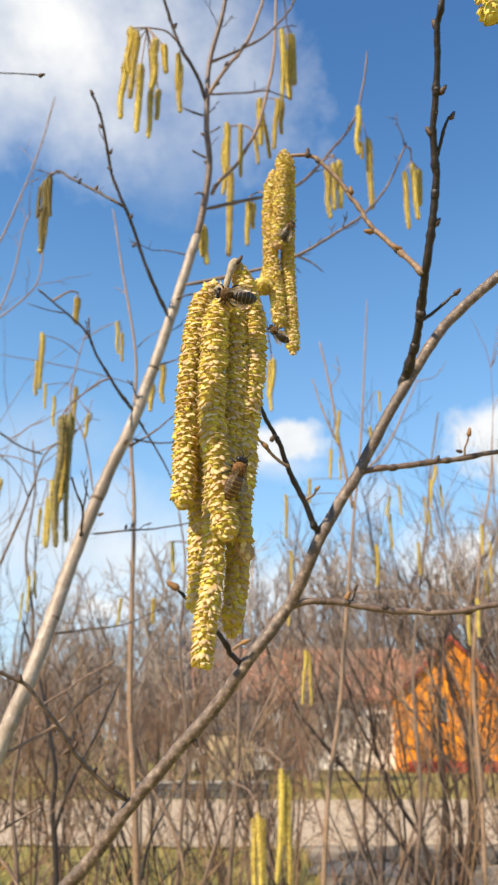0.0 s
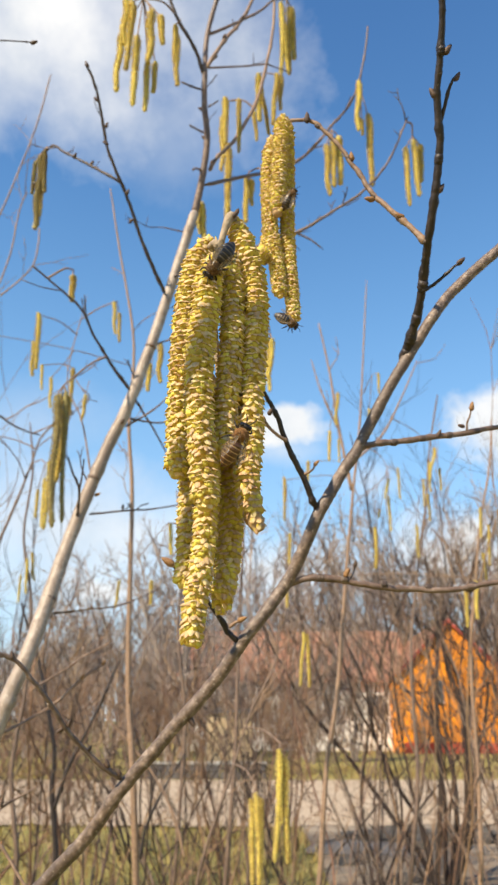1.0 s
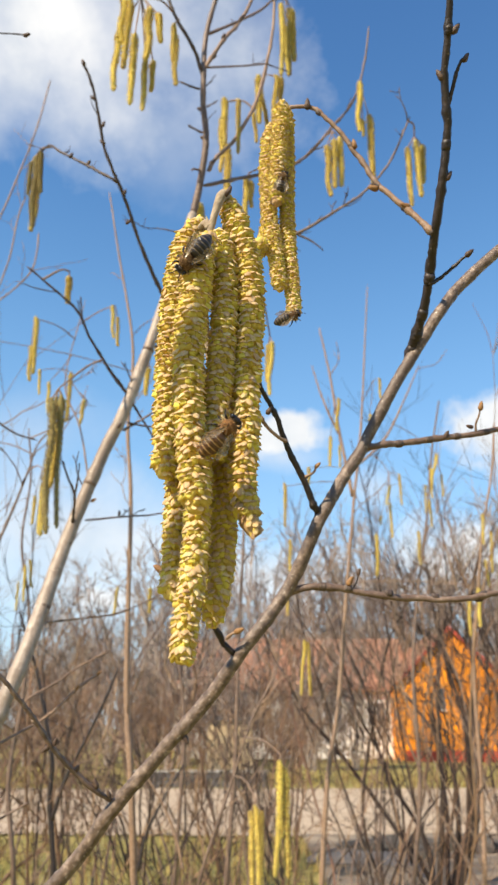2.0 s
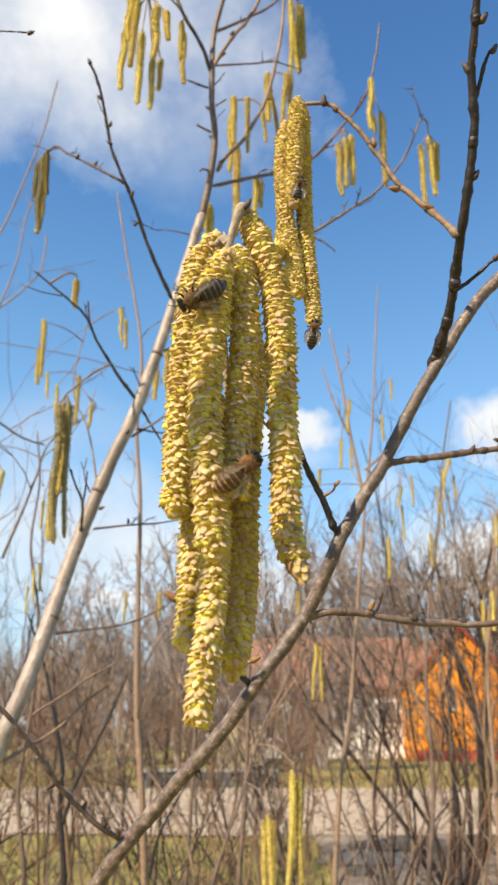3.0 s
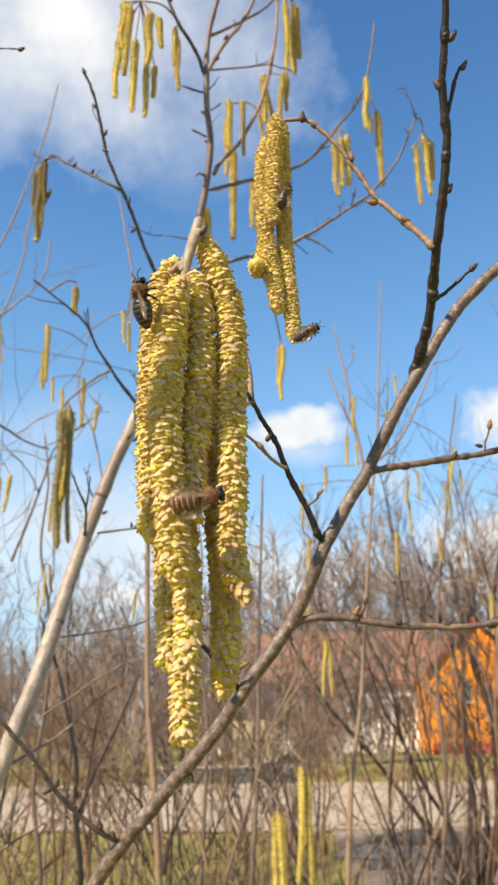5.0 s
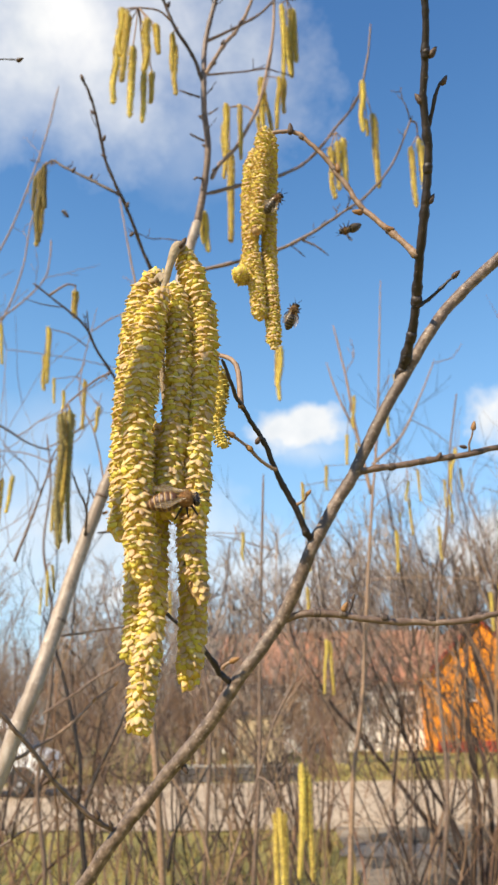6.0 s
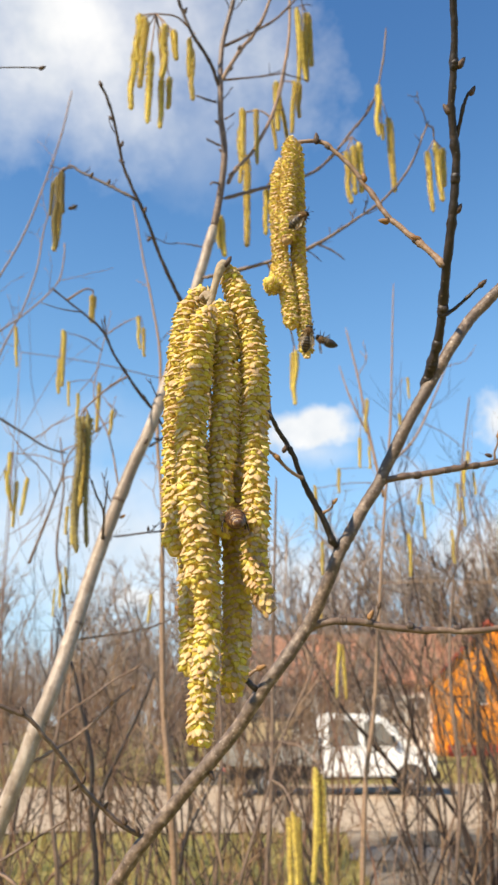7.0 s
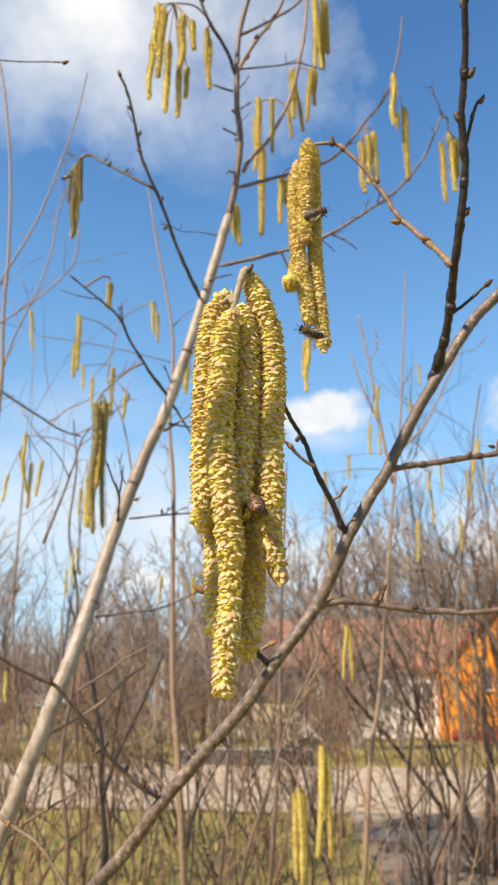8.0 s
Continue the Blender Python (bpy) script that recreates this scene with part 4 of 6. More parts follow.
twig(right_branch, "twig", bark_brown, 0.00179, 0.00135, UPPER_TWIG)
knots(right_branch, UPPER_TWIG, 0.00179, 0.00135, (0.02, 0.17, 0.3, 0.42, 0.55, 0.72), bark_umber, "ringed dark bud scar")
twig(right_branch, "spur", bark_tan, 0.00069, 0.00045, [(0.1253, 0.4071, 1.8506), (0.1244, 0.4044, 1.8548), (0.1254, 0.402, 1.858), (0.1264, 0.3993, 1.8622)])
LOWER_TWIG = [(0.0208, 0.4113, 1.7663), (0.0316, 0.4072, 1.7686), (0.0486, 0.4093, 1.7687), (0.0641, 0.412, 1.7673), (0.0862, 0.4158, 1.7658), (0.1118, 0.4192, 1.7654), (0.1223, 0.4206, 1.7672), (0.1393, 0.4236, 1.7705), (0.1808, 0.4314, 1.7782)]
twig(right_branch, "twig", bark_brown, 0.00184, 0.00129, LOWER_TWIG)
knots(right_branch, LOWER_TWIG, 0.00184, 0.00129, (0.02, 0.12, 0.2, 0.33, 0.48, 0.64, 0.78), bark_umber, "ringed dark bud scar")
twig(right_branch, "spur", bark_dark, 0.00043, 0.00032, [(0.0553, 0.4093, 1.7687), (0.0568, 0.4082, 1.7715), (0.0577, 0.4071, 1.7744)])
twig(right_branch, "twig", bark_dark, 0.00184, 0.00074, [(0.0393, 0.402, 1.8009), (0.0366, 0.3952, 1.8045), (0.0331, 0.391, 1.8096), (0.0282, 0.3857, 1.8204), (0.0208, 0.3783, 1.8309), (0.0137, 0.3683, 1.8454), (0.0089, 0.3618, 1.8537), (0.0025, 0.3402, 1.8595), (-0.0013, 0.3117, 1.8636)])
twig(right_branch, "twig", bark_tan, 0.00096, 0.0007, [(0.0214, 0.3769, 1.8346), (0.0158, 0.3731, 1.8361), (0.0116, 0.3686, 1.8392), (0.0062, 0.3627, 1.8432), (0.0009, 0.3584, 1.8462)])
twig(right_branch, "spur", bark_tan, 0.00074, 0.00053, [(0.0301, 0.3871, 1.8195), (0.0327, 0.3849, 1.8198), (0.0347, 0.3833, 1.8212), (0.0355, 0.3816, 1.8225)])
twig(right_branch, "twig", bark_dark, 0.00168, 0.00069, [(-0.0006, 0.4137, 1.7356), (-0.005, 0.4077, 1.7373), (-0.0088, 0.4053, 1.7405), (-0.0132, 0.3992, 1.7478), (-0.0233, 0.3871, 1.7595), (-0.0301, 0.3807, 1.765), (-0.0357, 0.3748, 1.769)])
twig(right_branch, "spur", bark_tan, 0.00082, 0.00061, [(-0.0085, 0.4034, 1.7426), (-0.0062, 0.4016, 1.7447), (-0.0032, 0.4001, 1.7457)])
UMBER = [(-0.0597, 0.4328, 1.6682), (-0.0687, 0.4228, 1.6744), (-0.0788, 0.4161, 1.6831), (-0.0876, 0.4077, 1.6936), (-0.0957, 0.3986, 1.7057), (-0.1041, 0.3897, 1.7175), (-0.1115, 0.3835, 1.725), (-0.1201, 0.3775, 1.7293), (-0.1364, 0.3661, 1.7392)]
twig(right_branch, "twig", bark_brown, 0.00118, 0.00088, UMBER)
knots(right_branch, UMBER, 0.00113, 0.00084, (0.03, 0.12, 0.2, 0.31, 0.42, 0.5, 0.64, 0.78), bark_brown, "ringed brown bud scar")
twig(right_branch, "twig", bark_tan, 0.0015, 0.00085, [(-0.2212, 0.5334, 1.6686), (-0.1765, 0.535, 1.6413), (-0.1602, 0.5337, 1.6325), (-0.1443, 0.5356, 1.6147), (-0.1272, 0.5328, 1.5952)])
twig(right_branch, "twig", bark_brown, 0.00097, 0.00054, [(0.0958, 0.2452, 2.0597), (0.0982, 0.2274, 2.0504), (0.0969, 0.2087, 2.0297), (0.0972, 0.1984, 2.0149)])
bud(right_branch, (0.0972, 0.2869, 2.0031), 55, 0.0037, bud_dark)
bud(right_branch, (0.0929, 0.3, 1.9888), 125, 0.00376, bud_dark)
bud(right_branch, (0.0923, 0.2704, 2.0285), 110, 0.00336, bud_dark)
bud(right_branch, (0.0987, 0.3244, 1.9514), 60, 0.00326, bud_dark)
bud(right_branch, (0.1034, 0.2954, 1.995), 60, 0.00317, bud_dark)
bud(right_branch, (0.1132, 0.3515, 1.9263), 40, 0.00339, bud_dark)
bud(right_branch, (0.0581, 0.345, 1.9892), 100, 0.0034, bud_orange)
bud(right_branch, (0.0676, 0.3476, 1.9636), 178, 0.0036, bud_orange)
bud(right_branch, (0.0339, 0.3428, 2.014), 90, 0.00392, bud_dark)
bud(right_branch, (0.0822, 0.3435, 1.9493), 160, 0.0034, bud_orange)
bud(right_branch, (0.1071, 0.4029, 1.8476), 60, 0.00323, bud_dark)
bud(right_branch, (0.1264, 0.3991, 1.8628), 80, 0.00324, bud_orange)
bud(right_branch, (0.1218, 0.4048, 1.8539), 170, 0.00261, bud_dark)
bud(right_branch, (0.0531, 0.4084, 1.771), 60, 0.00336, bud_orange)
bud(right_branch, (0.0577, 0.4066, 1.7755), 70, 0.00244, bud_dark)
bud(right_branch, (0.1223, 0.4214, 1.7651), 200, 0.00344, bud_dark)
bud(right_branch, (0.0361, 0.3813, 1.8234), 45, 0.00241, bud_orange)
bud(right_branch, (-0.0369, 0.3744, 1.7701), 150, 0.0045, bud_orange)
bud(right_branch, (-0.0026, 0.3999, 1.7462), 20, 0.00322, bud_orange)
bud(right_branch, (0.0003, 0.3581, 1.8467), 150, 0.0032, bud_orange)
bud(right_branch, (0.0085, 0.3644, 1.8417), 140, 0.00323, bud_orange)
bud(right_branch, (0.0122, 0.3668, 1.8464), 60, 0.00297, bud_dark)
bud(right_branch, (-0.0282, 0.4197, 1.6986), 300, 0.00352, bud_dark)
bud(right_branch, (-0.0637, 0.4244, 1.673), 110, 0.0024, bud_dark)
bud(right_branch, (-0.0694, 0.4205, 1.6774), 110, 0.00288, bud_dark)
bud(right_branch, (-0.0871, 0.4056, 1.6963), 70, 0.0024, bud_dark)
bud(right_branch, (-0.0908, 0.4064, 1.6941), 220, 0.00283, bud_dark)
bud(right_branch, (-0.0782, 0.4156, 1.6845), 60, 0.0024, bud_dark)
bud(right_branch, (-0.1115, 0.3829, 1.7266), 100, 0.00275, bud_dark)
bud(right_branch, (-0.1688, 0.5321, 1.6418), 100, 0.0033, bud_orange)
bud(right_branch, (-0.1787, 0.5349, 1.6413), 60, 0.00332, bud_orange)
bud(right_branch, (-0.1526, 0.5354, 1.6258), 230, 0.00328, bud_orange)
left_stem = thing("hazel_bush", (-0.3747, 1.0505, -0.03), "smooth pale grey hazel stem with fine dark twigs", "stem")
GREY_STEM = [(-0.3747, 1.0505, -0.03), (-0.3747, 1.0345, 0.1032), (-0.3747, 0.9928, 0.4507), (-0.3747, 0.9511, 0.7982), (-0.3747, 0.9111, 1.1318), (-0.3575, 0.8891, 1.3399), (-0.3358, 0.8773, 1.4688), (-0.3156, 0.8713, 1.548), (-0.2988, 0.8684, 1.5964), (-0.2654, 0.8625, 1.6931), (-0.2504, 0.866, 1.7389), (-0.2372, 0.8789, 1.7879), (-0.2152, 0.9082, 1.9046), (-0.1831, 0.9175, 2.0175), (-0.1512, 0.9169, 2.1008), (-0.1153, 0.9208, 2.2274), (-0.0902, 0.9143, 2.3256), (-0.0753, 0.9116, 2.3872)]
twig(left_stem, "stem", bark_pale, 0.0136, 0.00676, GREY_STEM)
knots(left_stem, GREY_STEM, 0.0136, 0.00676, (0.685, 0.715, 0.765, 0.83, 0.91), bark_brown, "brown ring scar")
twig(left_stem, "leader", bark_brown, 0.00534, 0.00274, [(-0.0761, 0.9125, 2.3849), (-0.066, 0.903, 2.4362), (-0.059, 0.8895, 2.4977), (-0.0637, 0.8788, 2.5522), (-0.0633, 0.8686, 2.5973), (-0.0611, 0.8638, 2.6723), (-0.0408, 0.8494, 2.7634), (-0.0298, 0.834, 2.857)])
twig(left_stem, "twig", bark_umber, 0.00292, 0.00189, [(-0.0633, 0.8701, 2.5933), (-0.0773, 0.8508, 2.6234), (-0.1002, 0.8284, 2.6529), (-0.1146, 0.8154, 2.6858), (-0.1261, 0.7929, 2.7158), (-0.1431, 0.7645, 2.7605)])
twig(left_stem, "twig", bark_tan, 0.00292, 0.00214, [(-0.0624, 0.8654, 2.6053), (-0.0358, 0.8676, 2.6625), (-0.0098, 0.8779, 2.7182), (0.0174, 0.8782, 2.7994), (0.032, 0.8756, 2.8877)])
twig(left_stem, "twig", bark_brown, 0.00232, 0.00144, [(-0.0611, 0.8644, 2.6707), (-0.0098, 0.8779, 2.7182), (0.0266, 0.8923, 2.7635), (0.0649, 0.8998, 2.8264), (0.0843, 0.8931, 2.8707)])
twig(left_stem, "twig", bark_tan, 0.00288, 0.00233, [(-0.0564, 0.9065, 2.4546), (-0.0437, 0.9149, 2.488), (-0.0185, 0.9293, 2.5333), (0.0128, 0.9488, 2.6201), (0.0325, 0.9632, 2.72), (0.0443, 0.9646, 2.8255), (0.0491, 0.9489, 3.0017)])
twig(left_stem, "twig", bark_brown, 0.00162, 0.001, [(-0.0624, 0.8648, 2.6068), (-0.0182, 0.8741, 2.6188), (0.0343, 0.8873, 2.6397)])
twig(left_stem, "twig", bark_brown, 0.00286, 0.00163, [(-0.0626, 0.9061, 2.4284), (-0.0096, 0.9427, 2.4718), (0.0495, 0.9865, 2.5245), (0.1001, 1.0254, 2.5892), (0.149, 1.0461, 2.6733), (0.1865, 1.0624, 2.7409), (0.2095, 1.0637, 2.8195), (0.2248, 1.0577, 2.9166)])
twig(left_stem, "twig", bark_brown, 0.00275, 0.00127, [(-0.0926, 0.9132, 2.3011), (-0.0008, 0.898, 2.3125), (0.0663, 0.8817, 2.3266), (0.1268, 0.8769, 2.3659), (0.1682, 0.8749, 2.3984), (0.2041, 0.8762, 2.4496), (0.2329, 0.87, 2.5201)])
twig(left_stem, "twig", bark_umber, 0.0015, 0.00089, [(0.0687, 0.8814, 2.3273), (0.0857, 0.8804, 2.3163), (0.1032, 0.881, 2.301)])
twig(left_stem, "twig", bark_umber, 0.0027, 0.00166, [(-0.1129, 0.9127, 2.248), (-0.1363, 0.8748, 2.2894), (-0.1527, 0.8384, 2.3274), (-0.1647, 0.8157, 2.3576), (-0.1795, 0.7917, 2.3912), (-0.185, 0.7675, 2.4254), (-0.1926, 0.745, 2.4553), (-0.2029, 0.7342, 2.4746)])
twig(left_stem, "twig", bark_umber, 0.00199, 0.00151, [(-0.1648, 0.8156, 2.3579), (-0.1751, 0.8089, 2.3613), (-0.2097, 0.8147, 2.3875), (-0.2448, 0.8252, 2.4156), (-0.2654, 0.8374, 2.439), (-0.2798, 0.8483, 2.4386)])
twig(left_stem, "twig", bark_umber, 0.00229, 0.00109, [(-0.1542, 0.915, 2.1057), (-0.1757, 0.8941, 2.1314), (-0.1983, 0.8707, 2.1634), (-0.2123, 0.8493, 2.1906), (-0.2318, 0.8326, 2.2057), (-0.2679, 0.8127, 2.229)])
twig(left_stem, "twig", bark_umber, 0.00112, 0.00083, [(-0.1983, 0.8707, 2.1634), (-0.2061, 0.8577, 2.1829), (-0.2072, 0.8431, 2.2062)])
twig(left_stem, "twig", bark_umber, 0.00171, 0.00086, [(-0.1497, 0.9177, 2.0987), (-0.1346, 0.9271, 2.0749), (-0.1173, 0.9376, 2.0483), (-0.1023, 0.9486, 2.0203)])
twig(left_stem, "twig", bark_brown, 0.0017, 0.00087, [(-0.1586, 0.9233, 2.0573), (-0.1301, 0.926, 2.0777), (-0.1147, 0.9308, 2.0928), (-0.0967, 0.9338, 2.1124)])
twig(left_stem, "twig", bark_umber, 0.00141, 0.00087, [(-0.1526, 0.9195, 2.067), (-0.1249, 0.9307, 2.0658), (-0.0957, 0.9397, 2.0702)])
twig(left_stem, "twig", bark_umber, 0.00186, 0.00103, [(-0.2091, 0.9091, 1.9296), (-0.2041, 0.8867, 1.9593), (-0.2094, 0.8695, 1.9756), (-0.2126, 0.8525, 1.9914)])
twig(left_stem, "twig", bark_umber, 0.00131, 0.00079, [(-0.2041, 0.8874, 1.9574), (-0.2, 0.8803, 1.9754), (-0.1979, 0.8722, 1.996)])
twig(left_stem, "twig", bark_umber, 0.00134, 0.00083, [(-0.1965, 0.9166, 1.938), (-0.1579, 0.925, 1.9438), (-0.1163, 0.9334, 1.9497), (-0.07, 0.9402, 1.9598)])
twig(left_stem, "twig", bark_brown, 0.00124, 0.00083, [(-0.2258, 0.8905, 1.8131), (-0.1902, 0.9192, 1.822), (-0.1546, 0.9476, 1.8319), (-0.1102, 0.9806, 1.8573)])
twig(left_stem, "twig", bark_brown, 0.00149, 0.0009, [(-0.1298, 0.9292, 2.1787), (-0.1064, 0.9263, 2.186), (-0.0877, 0.9318, 2.1995)])
twig(left_stem, "twig", bark_umber, 0.00151, 0.00092, [(-0.1028, 0.912, 2.2769), (-0.0845, 0.9097, 2.2828), (-0.0692, 0.9177, 2.2898)])
twig(left_stem, "twig", bark_brown, 0.00125, 0.00062, [(-0.0787, 0.9153, 2.3504), (-0.1145, 0.9039, 2.352), (-0.1292, 0.9033, 2.3535)])
twig(left_stem, "twig", bark_brown, 0.00159, 0.00126, [(-0.066, 0.8984, 2.4478), (-0.0753, 0.8894, 2.4434), (-0.0794, 0.8903, 2.4411)])
twig(left_stem, "twig", bark_umber, 0.00161, 0.00128, [(-0.0688, 0.871, 2.572), (-0.0809, 0.8618, 2.5682), (-0.0977, 0.8593, 2.5745)])
twig(left_stem, "twig", bark_umber, 0.0016, 0.00128, [(-0.064, 0.8865, 2.5055), (-0.0767, 0.884, 2.5118), (-0.0851, 0.8821, 2.5165)])
twig(left_stem, "twig", bark_brown, 0.00129, 0.00097, [(-0.0586, 0.8803, 2.5483), (-0.0476, 0.8782, 2.5538), (-0.0433, 0.8769, 2.557)])
twig(left_stem, "twig", bark_tan, 0.00144, 0.00111, [(-0.2407, 0.8913, 1.7292), (-0.2173, 0.946, 1.754), (-0.2035, 0.9719, 1.7701), (-0.1722, 1.0057, 1.7935)])
twig(left_stem, "twig", bark_tan, 0.0016, 0.00129, [(-0.2593, 0.8658, 1.6847), (-0.2378, 0.8921, 1.6999), (-0.2141, 0.9165, 1.7197), (-0.1926, 0.9284, 1.7442), (-0.1719, 0.943, 1.7616)])
twig(left_stem, "twig", bark_brown, 0.0014, 0.001, [(-0.2638, 0.7914, 1.6009), (-0.2322, 0.7844, 1.6186), (-0.2138, 0.7798, 1.6303), (-0.1943, 0.7759, 1.6401)])
bud(left_stem, (-0.2022, 0.735, 2.4726), 110, 0.00582, bud_dark)
bud(left_stem, (-0.1914, 0.7569, 2.4388), 140, 0.00513, bud_dark)
bud(left_stem, (-0.1806, 0.7729, 2.4117), 70, 0.00516, bud_dark)
bud(left_stem, (-0.1815, 0.785, 2.3946), 150, 0.00519, bud_dark)
bud(left_stem, (-0.1572, 0.8204, 2.3457), 70, 0.00526, bud_dark)
bud(left_stem, (-0.2309, 0.8191, 2.4036), 60, 0.00537, bud_dark)
bud(left_stem, (-0.2059, 0.8147, 2.3875), 60, 0.00532, bud_dark)
bud(left_stem, (-0.155, 0.8425, 2.3168), 40, 0.00532, bud_dark)
bud(left_stem, (-0.1112, 0.8148, 2.6873), 60, 0.00674, bud_dark)
bud(left_stem, (-0.0098, 0.8776, 2.7191), 60, 0.00716, bud_dark)
bud(left_stem, (-0.0358, 0.8654, 2.6682), 60, 0.00611, bud_dark)
bud(left_stem, (-0.0502, 0.869, 2.6317), 20, 0.00605, bud_dark)
bud(left_stem, (-0.0615, 0.8895, 2.4977), 150, 0.00674, bud_dark)
bud(left_stem, (-0.0663, 0.8819, 2.5443), 160, 0.0068, bud_dark)
bud(left_stem, (-0.0518, 0.9099, 2.4732), 30, 0.0068, bud_dark)
bud(left_stem, (-0.1926, 0.9284, 1.7442), 60, 0.00529, bud_orange)
bud(left_stem, (-0.1719, 0.943, 1.7616), 40, 0.00474, bud_orange)
bud(left_stem, (-0.1614, 0.9118, 2.0592), 60, 0.00516, bud_dark)
bud(left_stem, (-0.1886, 0.9174, 1.9631), 20, 0.005, bud_orange)
bud(left_stem, (-0.2117, 0.9069, 1.9078), 180, 0.00692, bud_dark)
bud(left_stem, (-0.1558, 0.9234, 1.9478), 90, 0.00429, bud_dark)
fine_twigs(left_stem, bark_umber, 46, 0.045, 0.0010, 21)
sunny_stem = thing("hazel_bush", (-1.083, 0.382, -0.03), "leaning brown hazel stem that shades the catkins", "stem")
twig(sunny_stem, "stem", bark_brown, 0.011, 0.0028, [(-1.083, 0.382, -0.03), (-0.852, 0.296, 0.496), (-0.621, 0.211, 0.996), (-0.391, 0.126, 1.496), (-0.252, 0.075, 1.796), (-0.16, 0.041, 1.996), (-0.105, 0.021, 2.116)])
tip_twig = thing("hazel_twig", (-0.383, 0.7861, -0.03), "thin dark bare twig ending in one bud", "twig")
twig(tip_twig, "shoot", bark_dark, 0.00112, 0.00058, [(-0.383, 0.7861, -0.03), (-0.383, 0.7608, 0.181), (-0.383, 0.7191, 0.5285), (-0.383, 0.6774, 0.876), (-0.383, 0.6357, 1.2236), (-0.383, 0.594, 1.5711), (-0.383, 0.5598, 1.8559), (-0.383, 0.5384, 2.0339), (-0.3583, 0.5212, 2.1418), (-0.3259, 0.5082, 2.2026), (-0.2962, 0.4993, 2.2335), (-0.2735, 0.4936, 2.2477), (-0.2189, 0.4949, 2.2444), (-0.1991, 0.4953, 2.2435), (-0.1812, 0.4958, 2.2421)])
bud(tip_twig, (-0.1832, 0.4958, 2.2421), 10, 0.00397, bud_dark)
hazel_behind = thing("hazel_shrub", (-0.239, 2.2085, -0.03), "tall hazel shrub with thin bare tan stems", "shrub")
twig(hazel_behind, "stem", bark_tan, 0.01295, 0.00229, [(-0.239, 2.2085, -0.03), (-0.239, 2.1657, 0.3267), (-0.239, 2.124, 0.6742), (-0.2427, 2.0929, 0.918), (-0.2474, 2.0724, 1.0701), (-0.2518, 2.0589, 1.1651), (-0.2555, 2.05, 1.2243), (-0.2762, 2, 1.5579), (-0.2998, 2, 1.7763), (-0.309, 2, 1.9857), (-0.3189, 2, 2.293), (-0.3383, 2, 2.4948), (-0.3395, 2, 2.7492), (-0.4029, 2, 3.0894), (-0.4441, 2, 3.3078)])
twig(hazel_behind, "stem", bark_tan, 0.0117, 0.00189, [(0.1421, 2.4387, -0.03), (0.1421, 2.4007, 0.2872), (0.1421, 2.359, 0.6347), (0.1485, 2.3199, 0.8773), (0.1565, 2.2894, 1.0276), (0.164, 2.2666, 1.1206), (0.1702, 2.25, 1.1779), (0.1891, 2.2, 1.3505), (0.2121, 2.2, 1.5709), (0.2516, 2.2, 1.784), (0.2885, 2.2, 2.0953), (0.3215, 2.2, 2.3523), (0.3564, 2.2, 2.6128), (0.4019, 2.2, 3.0916)])
twig(hazel_behind, "stem", bark_brown, 0.01087, 0.00272, [(-0.0901, 2.1451, -0.03), (-0.0901, 2.1011, 0.336), (-0.0901, 2.0594, 0.6835), (-0.084, 2.0203, 0.9261), (-0.0762, 1.9897, 1.0764), (-0.069, 1.9667, 1.1693), (-0.0629, 1.95, 1.2266), (-0.0449, 1.9, 1.3982), (-0.0276, 1.9, 1.6483), (-0.0233, 1.9, 1.8502), (-0.0129, 1.9, 2.0843), (-0.0015, 1.9, 2.3258)])
twig(hazel_behind, "stem", bark_brown, 0.00756, 0.00206, [(-0.1597, 2.064, -0.03), (-0.1597, 2.0142, 0.3844), (-0.1597, 1.9725, 0.7319), (-0.1504, 1.9304, 0.9738), (-0.1388, 1.896, 1.1231), (-0.1279, 1.8695, 1.2147), (-0.1188, 1.85, 1.2707), (-0.0956, 1.8, 1.4141), (-0.032, 1.8, 1.5944), (0.0114, 1.8, 1.7209), (0.0633, 1.8, 1.8175), (0.0779, 1.8, 1.9183)])
twig(hazel_behind, "stem", bark_tan, 0.00566, 0.00252, [(0.3164, 2.2, 2.3523), (0.2831, 2.2, 2.5743), (0.2634, 2.2, 2.7514), (0.2348, 2.2, 2.9279)])
twig(hazel_behind, "stem", bark_tan, 0.00377, 0.00189, [(0.2823, 2.2, 2.5552), (0.2368, 2.2, 2.6715), (0.2061, 2.2, 2.7921)])
twig(hazel_behind, "stem", bark_tan, 0.0044, 0.00189, [(0.3262, 2.2, 2.4429), (0.423, 2.2, 2.5362), (0.4952, 2.2, 2.6715), (0.5503, 2.2, 2.7921)])
twig(hazel_behind, "stem", bark_tan, 0.00769, 0.00263, [(-1.1167, 2.6548, -0.03), (-1.1167, 2.6266, 0.205), (-1.1167, 2.5849, 0.5525), (-1.1167, 2.5432, 0.9), (-1.1167, 2.5015, 1.2475), (-1.1167, 2.4598, 1.595), (-1.1167, 2.4181, 1.9425), (-1.1167, 2.3764, 2.29), (-1.1167, 2.3347, 2.6375), (-1.0925, 2.3123, 2.8811), (-1.0622, 2.3029, 3.0314), (-1.0338, 2.3, 3.123), (-1.0105, 2.3, 3.1783), (-0.9166, 2.3, 3.4013), (-0.8585, 2.3, 3.6277), (-0.8084, 2.3, 3.8737), (-0.7812, 2.3, 4.0998)])
